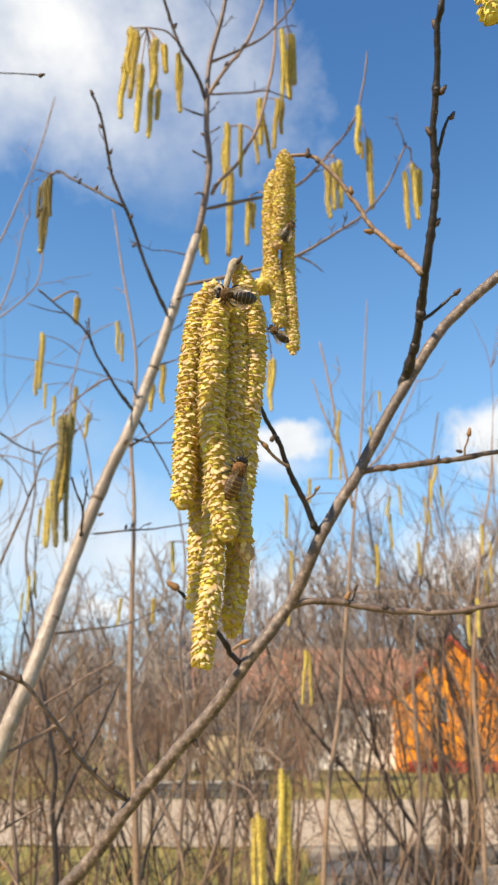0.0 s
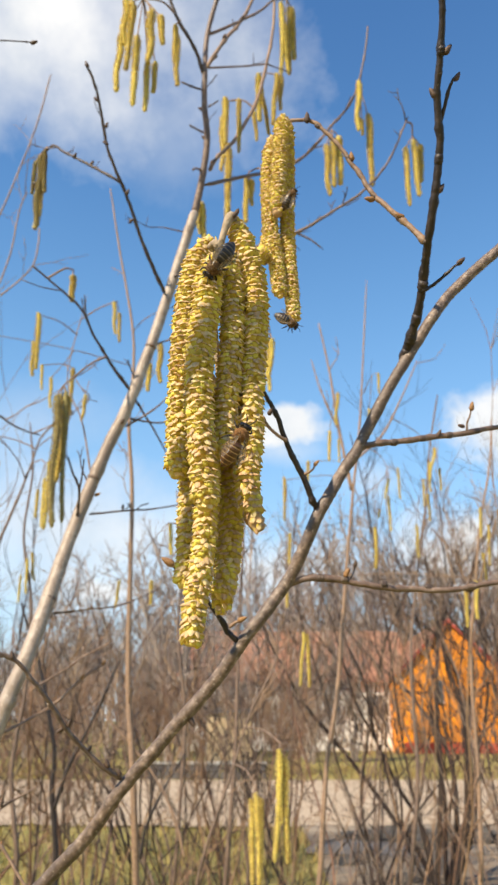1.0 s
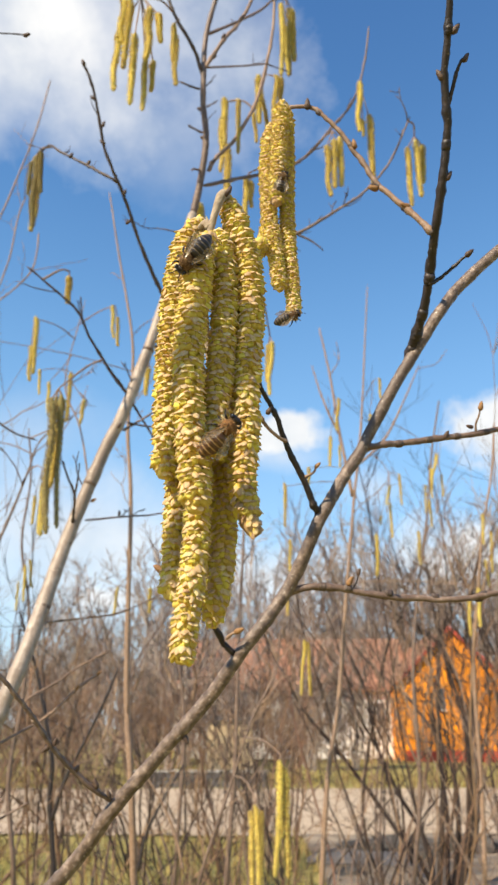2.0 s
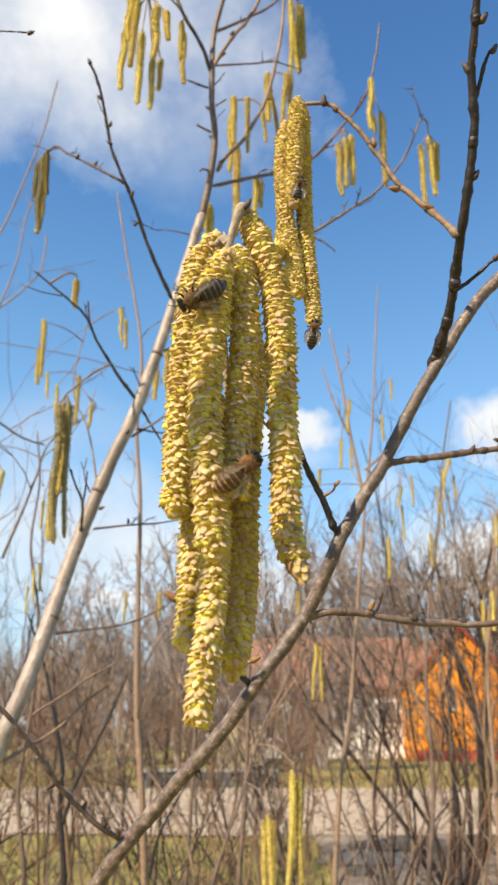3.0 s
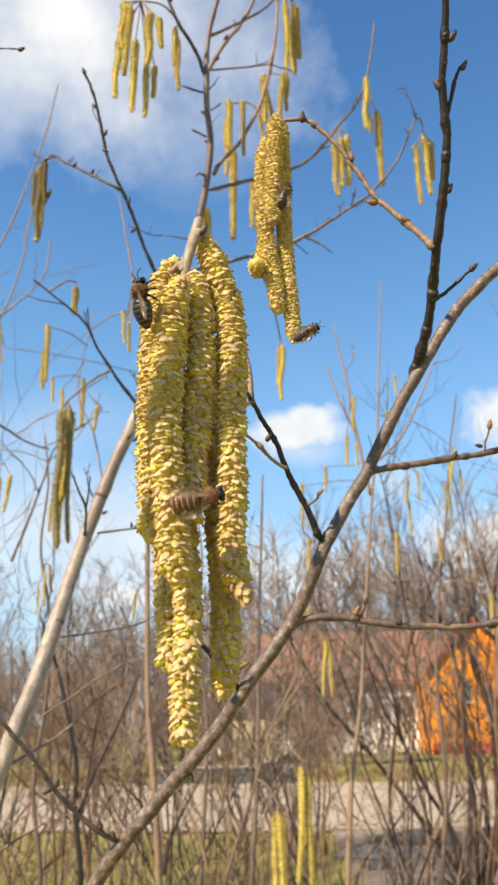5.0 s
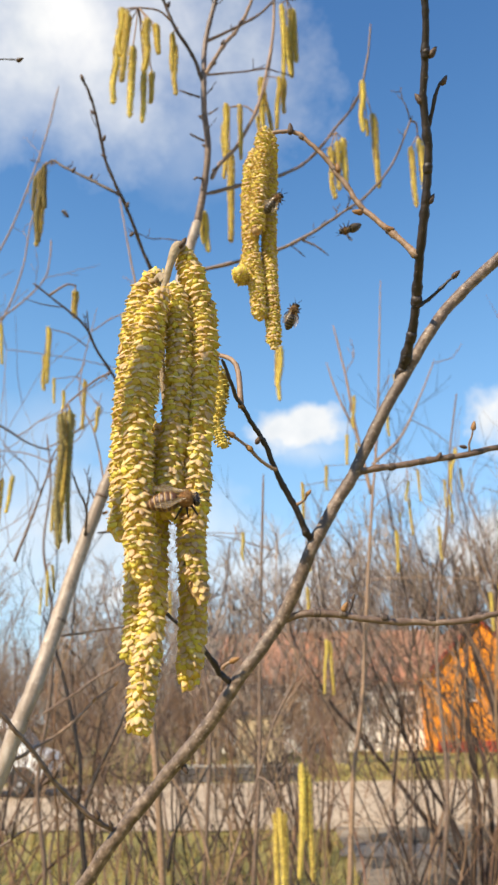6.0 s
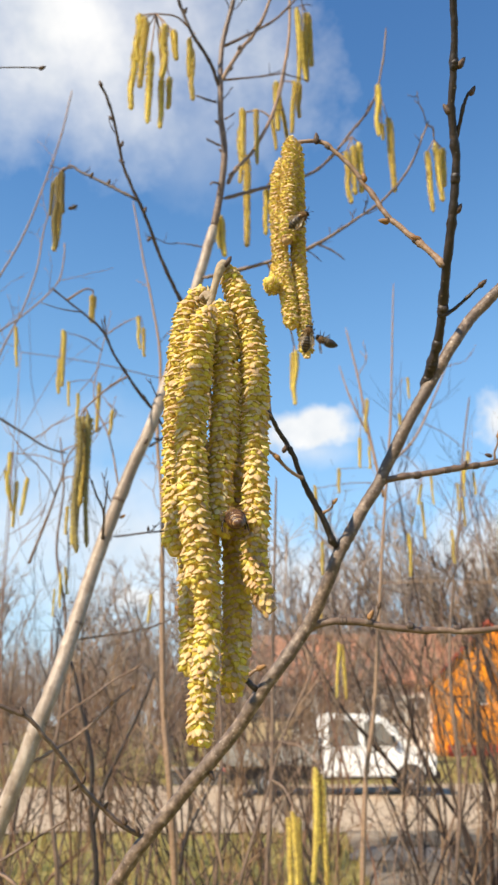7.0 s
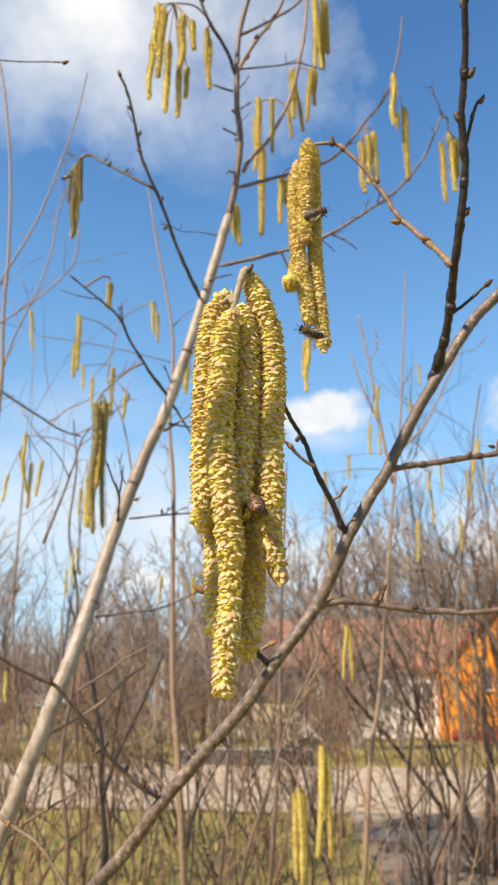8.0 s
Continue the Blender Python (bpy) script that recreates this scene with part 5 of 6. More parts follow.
twig(hazel_behind, "stem", bark_tan, 0.00684, 0.00263, [(-1.0162, 2.6321, -0.03), (-1.0162, 2.5847, 0.3653), (-1.0162, 2.543, 0.7128), (-1.0162, 2.5013, 1.0603), (-1.0162, 2.4596, 1.4078), (-1.0162, 2.4179, 1.7553), (-1.0162, 2.3762, 2.1028), (-1.0162, 2.3345, 2.4503), (-0.9957, 2.3122, 2.6942), (-0.9701, 2.3029, 2.8454), (-0.946, 2.3, 2.9383), (-0.9262, 2.3, 2.9949), (-0.8824, 2.3, 3.12), (-0.85, 2.3, 3.2736), (-0.8385, 2.3, 3.4465), (-0.8166, 2.3, 3.536)])
twig(hazel_behind, "stem", bark_tan, 0.00654, 0.00252, [(-1.1661, 2.5344, -0.03), (-1.1661, 2.4872, 0.3634), (-1.1661, 2.4455, 0.7109), (-1.1661, 2.4038, 1.0584), (-1.1661, 2.3621, 1.4059), (-1.1661, 2.3204, 1.7534), (-1.1661, 2.2787, 2.1009), (-1.1661, 2.237, 2.4484), (-1.1149, 2.2133, 2.6876), (-1.0491, 2.2031, 2.826), (-0.9889, 2.2, 2.9008), (-0.9424, 2.2, 2.9386), (-0.8223, 2.2, 3.0362), (-0.7374, 2.2, 3.1366), (-0.7216, 2.2, 3.2284), (-0.7228, 2.2, 3.2988)])
twig(hazel_behind, "stem", bark_tan, 0.0094, 0.00394, [(-0.9882, 2.5487, -0.03), (-0.9882, 2.5009, 0.368), (-0.9882, 2.4592, 0.7155), (-0.9882, 2.4175, 1.063), (-0.9882, 2.3758, 1.4105), (-0.9882, 2.3341, 1.758), (-0.9868, 2.3121, 2.0027), (-0.985, 2.3029, 2.1561), (-0.9834, 2.3, 2.252), (-0.982, 2.3, 2.312), (-0.973, 2.3, 2.7062), (-0.9987, 2.3, 3.0091), (-1.0103, 2.3, 3.2882), (-1.0441, 2.3, 3.6405), (-1.0997, 2.3, 3.9688), (-1.1467, 2.3, 4.173)])
twig(hazel_behind, "stem", bark_brown, 0.0032, 0.00137, [(-0.5361, 1.6, 2.0481), (-0.5096, 1.6, 2.1357), (-0.4819, 1.6, 2.2269), (-0.4583, 1.6, 2.3081), (-0.3677, 1.6, 2.3851), (-0.3837, 1.6, 2.421)])
twig(hazel_behind, "twig", bark_dark, 0.00297, 0.00149, [(-0.5474, 1.3, 2.2858), (-0.4657, 1.3, 2.2303), (-0.4203, 1.3, 2.202), (-0.3802, 1.3, 2.1885)])
twig(hazel_behind, "twig", bark_tan, 0.00214, 0.00086, [(-0.3264, 1.5, 2.1816), (-0.3533, 1.5, 2.2961), (-0.393, 1.5, 2.4031), (-0.365, 1.5, 2.6036)])
twig(hazel_behind, "twig", bark_tan, 0.00343, 0.00171, [(-0.1459, 2, 1.3915), (-0.1756, 2, 1.4852), (-0.2338, 2, 1.5826), (-0.3145, 2, 1.6712), (-0.367, 2, 1.7232)])
twig(hazel_behind, "stem", bark_dark, 0.01739, 0.00372, [(-0.5577, 2.7029, -0.03), (-0.5577, 2.6758, 0.1953), (-0.5577, 2.6341, 0.5428), (-0.5609, 2.6121, 0.7876), (-0.565, 2.6029, 0.9409), (-0.5688, 2.6, 1.0367), (-0.572, 2.6, 1.0967), (-0.5827, 2.6, 1.2989), (-0.6124, 2.6, 1.4834), (-0.6143, 2.6, 1.5963), (-0.6435, 2.6, 1.7131), (-0.6942, 2.6, 1.8876), (-0.7707, 2.6, 2.0715)])
twig(hazel_behind, "stem", bark_dark, 0.00669, 0.00297, [(-0.6009, 2.6, 1.4363), (-0.5705, 2.6, 1.5474), (-0.5251, 2.6, 1.6458), (-0.4703, 2.6, 1.7645), (-0.4229, 2.6, 1.8876)])
twig(hazel_behind, "twig", bark_dark, 0.00503, 0.00252, [(-0.2762, 2.2, 1.3606), (-0.2626, 2.2, 1.4375), (-0.2248, 2.2, 1.5168), (-0.1682, 2.2, 1.6122)])
twig(hazel_behind, "stem", bark_tan, 0.01092, 0.00274, [(0.6068, 2.6161, -0.03), (0.6068, 2.5871, 0.2117), (0.6068, 2.5454, 0.5592), (0.613, 2.5094, 0.8023), (0.6208, 2.4828, 0.9534), (0.6281, 2.4636, 1.0471), (0.6342, 2.45, 1.1053), (0.6565, 2.4, 1.3188), (0.6743, 2.4, 1.5592), (0.6857, 2.4, 1.8731), (0.7283, 2.4, 2.1313), (0.7637, 2.4, 2.3155), (0.8102, 2.4, 2.4904), (0.8397, 2.4, 2.6747)])
twig(hazel_behind, "stem", bark_brown, 0.01042, 0.00286, [(0.4127, 2.7108, -0.03), (0.4127, 2.6847, 0.1878), (0.4127, 2.643, 0.5353), (0.4212, 2.6076, 0.7783), (0.4319, 2.5816, 0.9294), (0.4419, 2.5631, 1.023), (0.4503, 2.55, 1.081), (0.4822, 2.5, 1.3029), (0.5195, 2.5, 1.5533), (0.5236, 2.5, 1.8804), (0.5639, 2.5, 2.1492), (0.6102, 2.5, 2.3808), (0.64, 2.5, 2.5862), (0.688, 2.5, 2.804)])
twig(hazel_behind, "stem", bark_brown, 0.01048, 0.00263, [(-0.6609, 2.5215, -0.03), (-0.6609, 2.4895, 0.2362), (-0.6609, 2.4478, 0.5837), (-0.6557, 2.4113, 0.8267), (-0.6492, 2.384, 0.9777), (-0.6431, 2.3642, 1.0714), (-0.638, 2.35, 1.1295), (-0.6201, 2.3, 1.3346), (-0.6588, 2.3, 1.565), (-0.6421, 2.3, 1.7878), (-0.6511, 2.3, 2.0286), (-0.6941, 2.3, 2.2358), (-0.6872, 2.3, 2.4384), (-0.7129, 2.3, 2.614)])
twig(hazel_behind, "stem", bark_brown, 0.01083, 0.00297, [(-0.255, 2.7884, -0.03), (-0.255, 2.7657, 0.1592), (-0.255, 2.724, 0.5067), (-0.2508, 2.6929, 0.7505), (-0.2455, 2.6724, 0.9026), (-0.2406, 2.6589, 0.9975), (-0.2365, 2.65, 1.0567), (-0.2133, 2.6, 1.3898), (-0.2024, 2.6, 1.7131), (-0.2332, 2.6, 1.9783), (-0.2232, 2.6, 2.2656), (-0.254, 2.6, 2.4709)])
fine_twigs(hazel_behind, bark_tan, 120, 0.17, 0.0017, 22)

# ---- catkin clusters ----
# catkins whose shade comes from their dark olive colour
SHADED_KINDS = [catkin_mesh([(0, 0, 0), (0.001 * k, 0, -0.04), (-0.001 * k, 0, -0.09), (0.0015, 0, -0.14)], 0.0042, 0.0023, 6, 600 + k, False, [shaded_catkin, shaded_catkin, shaded_catkin, tip_brown]) for k in range(3)]
FAR_KINDS = [catkin_mesh([(0, 0, 0), (0.0006 * k, 0, -0.02), (-0.0004 * k, 0, -0.04), (0.0010 * k, 0, -0.06)], 0.0048, 0.0018, 7, 500 + k, False, [far_catkin, scale_yellow, far_catkin, tip_brown]) for k in range(4)]
LONG_KINDS = [catkin_mesh([(0, 0, 0), (0.002 + 0.001 * k, 0, -0.02), (0.003 - 0.001 * k, 0, -0.07), (0.002, 0, -0.11), (0.001 * k, 0, -0.14)], 0.0052, 0.0024, 7, 520 + k, False, [far_catkin, scale_yellow, far_catkin, tip_brown]) for k in range(3)]


def cluster(label, at, rows, hold):
    """Catkins hung from one point of a twig; rows: offset, length and lean of each."""
    ob = thing("catkin_cluster", at, label, "catkins", "catkins of the hazel")
    for n, (x, y, z, length, lean) in enumerate(rows):
        kinds = SHADED_KINDS if "olive" in label and n < 3 else FAR_KINDS
        long = length > 0.115 or kinds is SHADED_KINDS
        kinds = LONG_KINDS if long and kinds is FAR_KINDS else kinds
        c = part("catkin", kinds[next(SEEDS) % len(kinds)], ob, at=(x, y, z))
        c.rotation_euler = (0, radians(lean), 0.9 * n)
        wide = (0.85 + 0.35 * (0.618 * next(SEEDS) % 1)) * (min(1.0, 0.55 + 5 * length) if at[1] > 0.5 else 1.15)
        c.scale = (wide, wide, length / (0.14 if long else 0.06))
    verts, faces = [], []
    h = np.array(hold)
    tube(verts, faces, spline([h, 0.5 * h + np.array([0.004, 0, 0.012]), (0, 0, 0.008)], 4), np.linspace(0.0016, 0.0011, 9), 5)
    for x, y, z, *_ in rows:
        tube(verts, faces, spline([(0, 0, 0.008), (x * 0.5, y * 0.5, 0.5 * z + 0.004), (x, y, z - 0.002)], 3), [0.0010] * 7, 5)
    part("peduncle", mesh_of("peduncle", verts, faces, [bark_tan]), ob)
    return ob


cluster("cluster of yellow hazel catkins on an upper twig", (-0.1421, 0.7632, 2.6154), [(-0.0121, -0.0191, -0.0212, 0.1207, 1.0048), (-0.0292, 0.0112, -0.0437, 0.1033, 1.56), (-0.0044, -0.0023, -0.064, 0.1127, -3.3876), (0.0143, -0.0076, -0.0232, 0.0919, 0.1961), (0.0094, 0.0104, -0.0961, 0.0844, 0.2993), (0.017, 0.0255, -0.0801, 0.0556, -0.9468), (0.0263, -0.0121, -0.039, 0.0599, -8.8603), (-0.0213, -0.006, 0, 0.0834, 0.8706)], (0.0362, 0.06, 0.0507))
cluster("pair of yellow hazel catkins on a bare twig", (-0.1035, 0.8242, 2.6387), [(0.0001, -0.0097, -0.0052, 0.0709, -0.0161), (-0.0001, 0.0097, 0, 0.0944, -2.4373)], (0.0033, 0.0042, 0.0141))
cluster("hazel catkins darkened to a shaded olive brown, hanging from a thin dark twig", (-0.2893, 0.862, 2.439), [(0.0079, -0.0136, -0.0003, 0.0711, -4.3108), (0.0015, -0.0107, -0.0077, 0.1128, -3.3582), (-0.0104, 0.0077, 0, 0.0545, -2.4709), (0.001, 0.0167, -0.0227, 0.0854, -2.4273)], (0.0095, -0.0136, -0.0003))
cluster("slim yellow hazel catkins beside the grey stem", (-0.03, 0.9446, 2.6151), [(-0.0052, -0.0153, 0, 0.0929, -0.0749), (-0.0016, 0.0112, -0.0672, 0.1687, 0.0285), (0.0165, -0.0146, -0.0017, 0.1081, 1.1505), (-0.0098, 0.0188, -0.0047, 0.1086, 0.2656)], (0.0397, 0.0023, -0.0037))
cluster("short yellow hazel catkins on a side twig", (0.0028, 0.9835, 2.5091), [(-0.0037, -0.009, -0.0091, 0.0876, 1.7071), (0.0037, 0.009, 0, 0.05, 1.1462)], (0.0231, -0.0146, -0.0057))
cluster("thin drooping hazel catkins on a bare twig", (-0.0711, 0.9292, 2.4115), [(0.0029, -0.0057, 0, 0.0702, -5.3135), (-0.0029, 0.0057, -0.0016, 0.043, -8.0916)], (0.0011, -0.0224, 0.0042))
cluster("bunch of yellow hazel catkins high on the shrub", (0.0741, 1.0676, 2.9902), [(-0.0119, -0.011, -0.016, 0.18, 0.5689), (0.0044, 0.0068, -0.0067, 0.1738, 1.8186), (0.0116, 0.0149, 0, 0.1369, 2.5662), (-0.0042, -0.0106, -0.0716, 0.1241, 2.4687)], (-0.0254, -0.117, -0.0061))
cluster("bunch of ochre hazel catkins high on the shrub", (0.0356, 1.1239, 2.8622), [(0.0178, -0.0182, -0.0128, 0.125, 4.1647), (0.0285, -0.0018, 0, 0.088, 3.7325), (-0.0149, -0.0182, -0.0128, 0.1208, 2.8088), (-0.008, 0.0071, -0.0226, 0.1209, 7.5279), (-0.0234, 0.0311, -0.0563, 0.0704, 5.5226)], (0.0097, -0.1624, -0.0014))
cluster("forked yellow hazel catkins on a pale twig", (0.1939, 1.017, 2.7187), [(-0.0051, -0.021, 0, 0.1079, 4.0506), (0.0105, -0.0006, -0.0519, 0.152, 0.8318), (-0.0091, 0.003, -0.061, 0.0308, 46.8688), (0.0037, 0.0187, -0.0462, 0.0338, -0.1869)], (-0.0148, 0.0422, 0.0087))
cluster("group of ochre hazel catkins", (0.135, 0.9616, 2.5732), [(-0.0114, -0.0052, -0.0269, 0.0967, -0.4308), (0.0006, -0.0005, -0.0114, 0.0947, 2.352), (0.0108, 0.0057, 0, 0.0934, -0.2254)], (-0.04, 0.06, 0.0096))
cluster("yellow hazel catkins at the end of a twig", (0.2429, 0.8923, 2.4969), [(-0.0134, -0.0061, -0.018, 0.103, 0.7555), (0.0005, -0.0022, -0.0008, 0.0985, -0.6535), (0.0129, 0.0083, 0, 0.0631, -6.6324)], (-0.0129, -0.0217, 0.0161))
cluster("long hazel catkins with shade coloured in as olive", (-0.2207, 0.8357, 2.0687), [(-0.0047, -0.0098, -0.0099, 0.1614, -2.5611), (0.0037, -0.0021, -0.0021, 0.1597, -3.6206), (-0.0042, 0.0078, 0, 0.1425, -2.5047), (0.0053, 0.004, -0.0039, 0.1092, -3.2105)], (0.0382, 0.0514, 0.0723))
cluster("yellow hazel catkins on a far twig", (-0.4385, 1.5551, 2.2125), [(0.0185, -0.0374, 0, 0.1495, -0.1661), (0.0009, 0.0046, -0.0246, 0.11, -1.2771), (-0.0194, 0.0328, -0.0417, 0.0636, -1.4164)], (-0.041, 0.0449, 0.0226))
cluster("small yellow hazel catkins on a far twig", (-0.4493, 1.423, 2.5036), [(0.0076, -0.0199, 0, 0.1332, -2.7795), (-0.0076, 0.0199, -0.0466, 0.0807, -2.5188)], (0.0703, 0.077, -0.0003))
cluster("small yellow hazel catkins on a far twig", (-0.4164, 1.5514, 2.4496), [(-0.0452, -0.0184, -0.0028, 0.0631, -4.5439), (-0.0299, 0.01, -0.0205, 0.0745, -3.4818), (0.0205, 0.002, 0, 0.1189, -3.6106), (0.0546, 0.0064, -0.0658, 0.0624, -6.7715)], (0.0318, -0.0514, 0.0137))
cluster("single yellow hazel catkin on a dark twig", (-0.2286, 0.8598, 2.2457), [(0, 0, 0, 0.0405, -1.6563)], (-0.0212, -0.0372, -0.0283))
cluster("pair of yellow hazel catkins on a far twig", (-0.2779, 1.4074, 2.526), [(-0.0037, -0.0132, 0, 0.0789, -4.5471), (0.0037, 0.0132, -0.0123, 0.0686, -4.549)], (-0.0955, 0.0926, 0.0174))
cluster("pair of ochre hazel catkins by the grey stem", (-0.1481, 1.0898, 2.2565), [(0.0101, -0.0193, 0, 0.0693, -0.956), (-0.0101, 0.0193, -0.0162, 0.0506, 2.4643)], (0.0379, -0.1703, -0.0095))
cluster("pair of ochre hazel catkins hanging in the air", (0.0364, 1.0771, 2.2701), [(0.0024, -0.0096, -0.006, 0.0929, 3.9265), (-0.0024, 0.0096, 0, 0.0688, 4.3287)], (-0.0372, -0.1791, 0.0424))
cluster("pair of yellow hazel catkins behind the branch", (0.2572, 2.0493, 2.5925), [(0.0059, -0.0363, 0, 0.1019, 6.1662), (-0.0151, 0.023, -0.096, 0.0974, 6.156), (0.0092, 0.0134, -0.1262, 0.0699, -2.8269)], (0.0069, 0.1507, 0.0092))
cluster("yellow hazel catkins behind the branch", (0.3689, 2.0197, 2.6464), [(0.0116, -0.028, 0, 0.0669, 0.8287), (-0.0116, 0.028, -0.0877, 0.0805, -2.4909)], (-0.008, 0.1803, 0.0143))
cluster("yellow hazel catkins against the pale sky", (0.4326, 2.2159, 2.4269), [(-0.0019, -0.0151, -0.0385, 0.0643, 13.0982), (0.0298, -0.0087, 0, 0.0993, -1.7605), (-0.0019, 0.004, -0.0867, 0.1145, 2.23), (-0.0261, 0.0198, -0.127, 0.0279, -17.9543)], (-0.058, -0.0159, 0.0626))
cluster("yellow hazel catkins against the pale sky", (0.2884, 2.2318, 2.4496), [(0.1009, 0.0229, -0.198, 0.1297, 2.0549), (-0.1009, -0.0229, 0, 0.0805, 4.1517)], (0.0114, -0.0318, 0.0137))
cluster("yellow hazel catkins against the pale sky", (0.1147, 2.1599, 2.3647), [(-0.0088, -0.0572, 0, 0.1337, 0.3176), (0.0094, 0.0028, -0.1524, 0.0995, 3.0591), (-0.0006, 0.0544, -0.2833, 0.0812, 3.3925)], (0.195, 0.0401, 0.032))
cluster("yellow hazel catkins among far twigs", (0.5963, 2.2733, 2.5108), [(0.0012, -0.0132, 0, 0.1073, 14.7063), (-0.0168, 0.0033, -0.042, 0.1038, 7.011), (0.0156, 0.0099, -0.0588, 0.075, -0.0968)], (-0.1444, -0.0733, 0.0796))
cluster("yellow hazel catkins among far twigs", (0.5949, 2.0171, 2.0467), [(-0.0128, 0.0041, -0.021, 0.1024, 2.8011), (0.0128, -0.0041, 0, 0.1039, 8.7828)], (-0.3064, 0.1829, 0.0486))
cluster("ochre hazel catkins among thin twigs", (0.7591, 2.3702, 2.3397), [(0.008, -0.0208, -0.0557, 0.1357, 3.7158), (-0.011, -0.0212, 0, 0.1029, 9.4385), (0.003, 0.0421, -0.1334, 0.091, 4.3028)], (0.0139, 0.0298, 0.0108))
cluster("ochre hazel catkins on a thin brown stem", (0.5862, 2.4323, 2.4543), [(-0.024, 0.015, -0.1459, 0.1133, 0.983), (0.0032, -0.021, 0, 0.0984, 7.0688), (0.0208, 0.006, -0.0413, 0.0973, 0.6206)], (0.0359, 0.0677, 0.0087))
cluster("ochre hazel catkins over the thicket", (-0.6802, 2.3105, 2.1834), [(0.0072, -0.0209, -0.0203, 0.1111, -2.6321), (0.0153, -0.0074, 0, 0.0881, -10.4503), (-0.0226, 0.0283, -0.0631, 0.0863, -4.0263)], (-0.0054, -0.0105, 0.011))
cluster("bright yellow pair of hazel catkins before the thicket", (0.1611, 2.1678, 1.9289), [(-0.0047, -0.0009, 0, 0.1468, 5.1692), (0.0047, 0.0009, -0.0044, 0.1448, -3.2181)], (0.1089, 0.0322, 0.0108))
cluster("long bright yellow hazel catkins low on the shrub", (0.0586, 1.3937, 1.6518), [(-0.0041, -0.0097, 0, 0.1719, 3.3213), (0.0035, -0.0052, -0.0116, 0.1641, -2.1523), (0.0006, 0.0149, -0.008, 0.1118, -0.4804)], (-0.0602, 0.4063, 0.0312))
cluster("ochre hazel catkins low on the shrub", (0.0155, 1.4581, 1.5797), [(-0.0008, -0.0135, 0, 0.1517, -1.8847), (-0.0086, 0.0012, -0.0101, 0.1362, -1.4848), (0.0094, 0.0123, -0.0111, 0.1289, -1.307)], (-0.0431, 0.3419, 0.0273))
cluster("yellow hazel catkins on the edge of the shrub", (-0.5938, 1.5925, 2.2923), [(0.0026, -0.0259, 0, 0.1001, -1.7444), (-0.0153, 0.0048, -0.0299, 0.0983, -16.7714), (0.0068, 0.0241, -0.0511, 0.1074, -4.5566), (0.0414, -0.0047, -0.054, 0.0865, -6.4968), (-0.0356, 0.0016, -0.0847, 0.0663, -5.4262)], (0.1236, 0.0075, -0.0247))
cluster("small yellow hazel catkins on the edge of the shrub", (-0.6799, 1.7974, 2.6568), [(0.0378, -0.1495, 0, 0.115, -6.6532), (-0.0378, 0.1495, -0.8634, 0.0746, -5.507)], (0.3408, 0.2026, 0.0161))
cluster("single yellow hazel catkin close above", (0.0972, 0.1986, 2.0144), [(0, 0, 0, 0.0716, 7.5941)], (-0.0001, 0.0039, 0.0064))
cluster("short yellow hazel catkins hidden behind the large cluster", (-0.0077, 0.3618, 1.8841), [(-0.0007, -0.005, -0.0017, 0.0431, -3.4799), (0.0007, 0.005, 0, 0.0247, 4.1008)], (0.0128, -0.0129, -0.027))
cluster("small yellow hazel catkins behind the stem", (-0.1929, 1.7869, 2.138), [(0.1401, -0.0248, 0, 0.0682, 1.6271), (0.0088, -0.0248, 0, 0.0752, -5.1931), (-0.0359, 0.0248, -0.126, 0.0598, -0.1062), (-0.113, 0.0248, -0.126, 0.0667, -5.8557)], (0.1823, 0.1131, -0.0054))
c1 = thing("catkin_cluster", (-0.005, 0.2166, 1.8514), "large cluster of ripe yellow hazel catkins full of pollen", "catkins", "catkins of the hazel")
verts, faces = [], []
tube(verts, faces, spline([(0.0015, 0.004, 0.001), (0, 0, 0), (-0.002, 0, -0.006), (-0.0035, 0.001, -0.012), (-0.006, 0.003, -0.018)], 6), np.interp(np.linspace(0, 1, 25), (0, 0.3, 0.5, 1), (0.0017, 0.0016, 0.0011, 0.0010)), 9)
tube(verts, faces, spline([(-0.0035, 0.001, -0.011), (-0.005, 0.002, -0.0085), (-0.0075, 0.006, -0.0085)], 5), np.linspace(0.0014, 0.001, 11), 8)
tube(verts, faces, spline([(-0.006, 0.003, -0.018), (-0.004, 0.010, -0.045), (-0.001, 0.018, -0.075)], 6), np.linspace(0.0011, 0.0007, 13), 7)
part("peduncle", mesh_of("peduncle", verts, faces, [peduncle_grey]), c1, "grey downy stalk")
verts, faces = [], []
tube(verts, faces, [(0.0008, -0.001, -0.0012), (0.0016, -0.0012, 0), (0.0022, -0.0012, 0.0012), (0.0026, -0.001, 0.0022)], [0.0005, 0.0008, 0.0007, 0.0003], 7)
part("bud", mesh_of("bud", verts, faces, [bud_dark]), c1, "dark bud at the stalk's end")
catkin(c1, (-0.0068, 0.007, -0.0044), [(0, 0, 0), (-0.0035, 0, -0.0086), (-0.0053, 0, -0.0241), (-0.0053, 0, -0.0435), (-0.0045, 0, -0.0616), (-0.0037, 0, -0.073), (-0.0038, 0, -0.0821)], 0.00433, (0.15, 0.42))
catkin(c1, (-0.0039, -0.004, -0.0182), [(0, 0, 0), (-0.0016, 0, -0.0072), (-0.0024, 0, -0.023), (-0.0025, 0, -0.0407), (-0.0011, 0, -0.0546), (0.0008, 0, -0.0677), (0.0025, 0, -0.0805)], 0.00463, (0.1, 0.62))
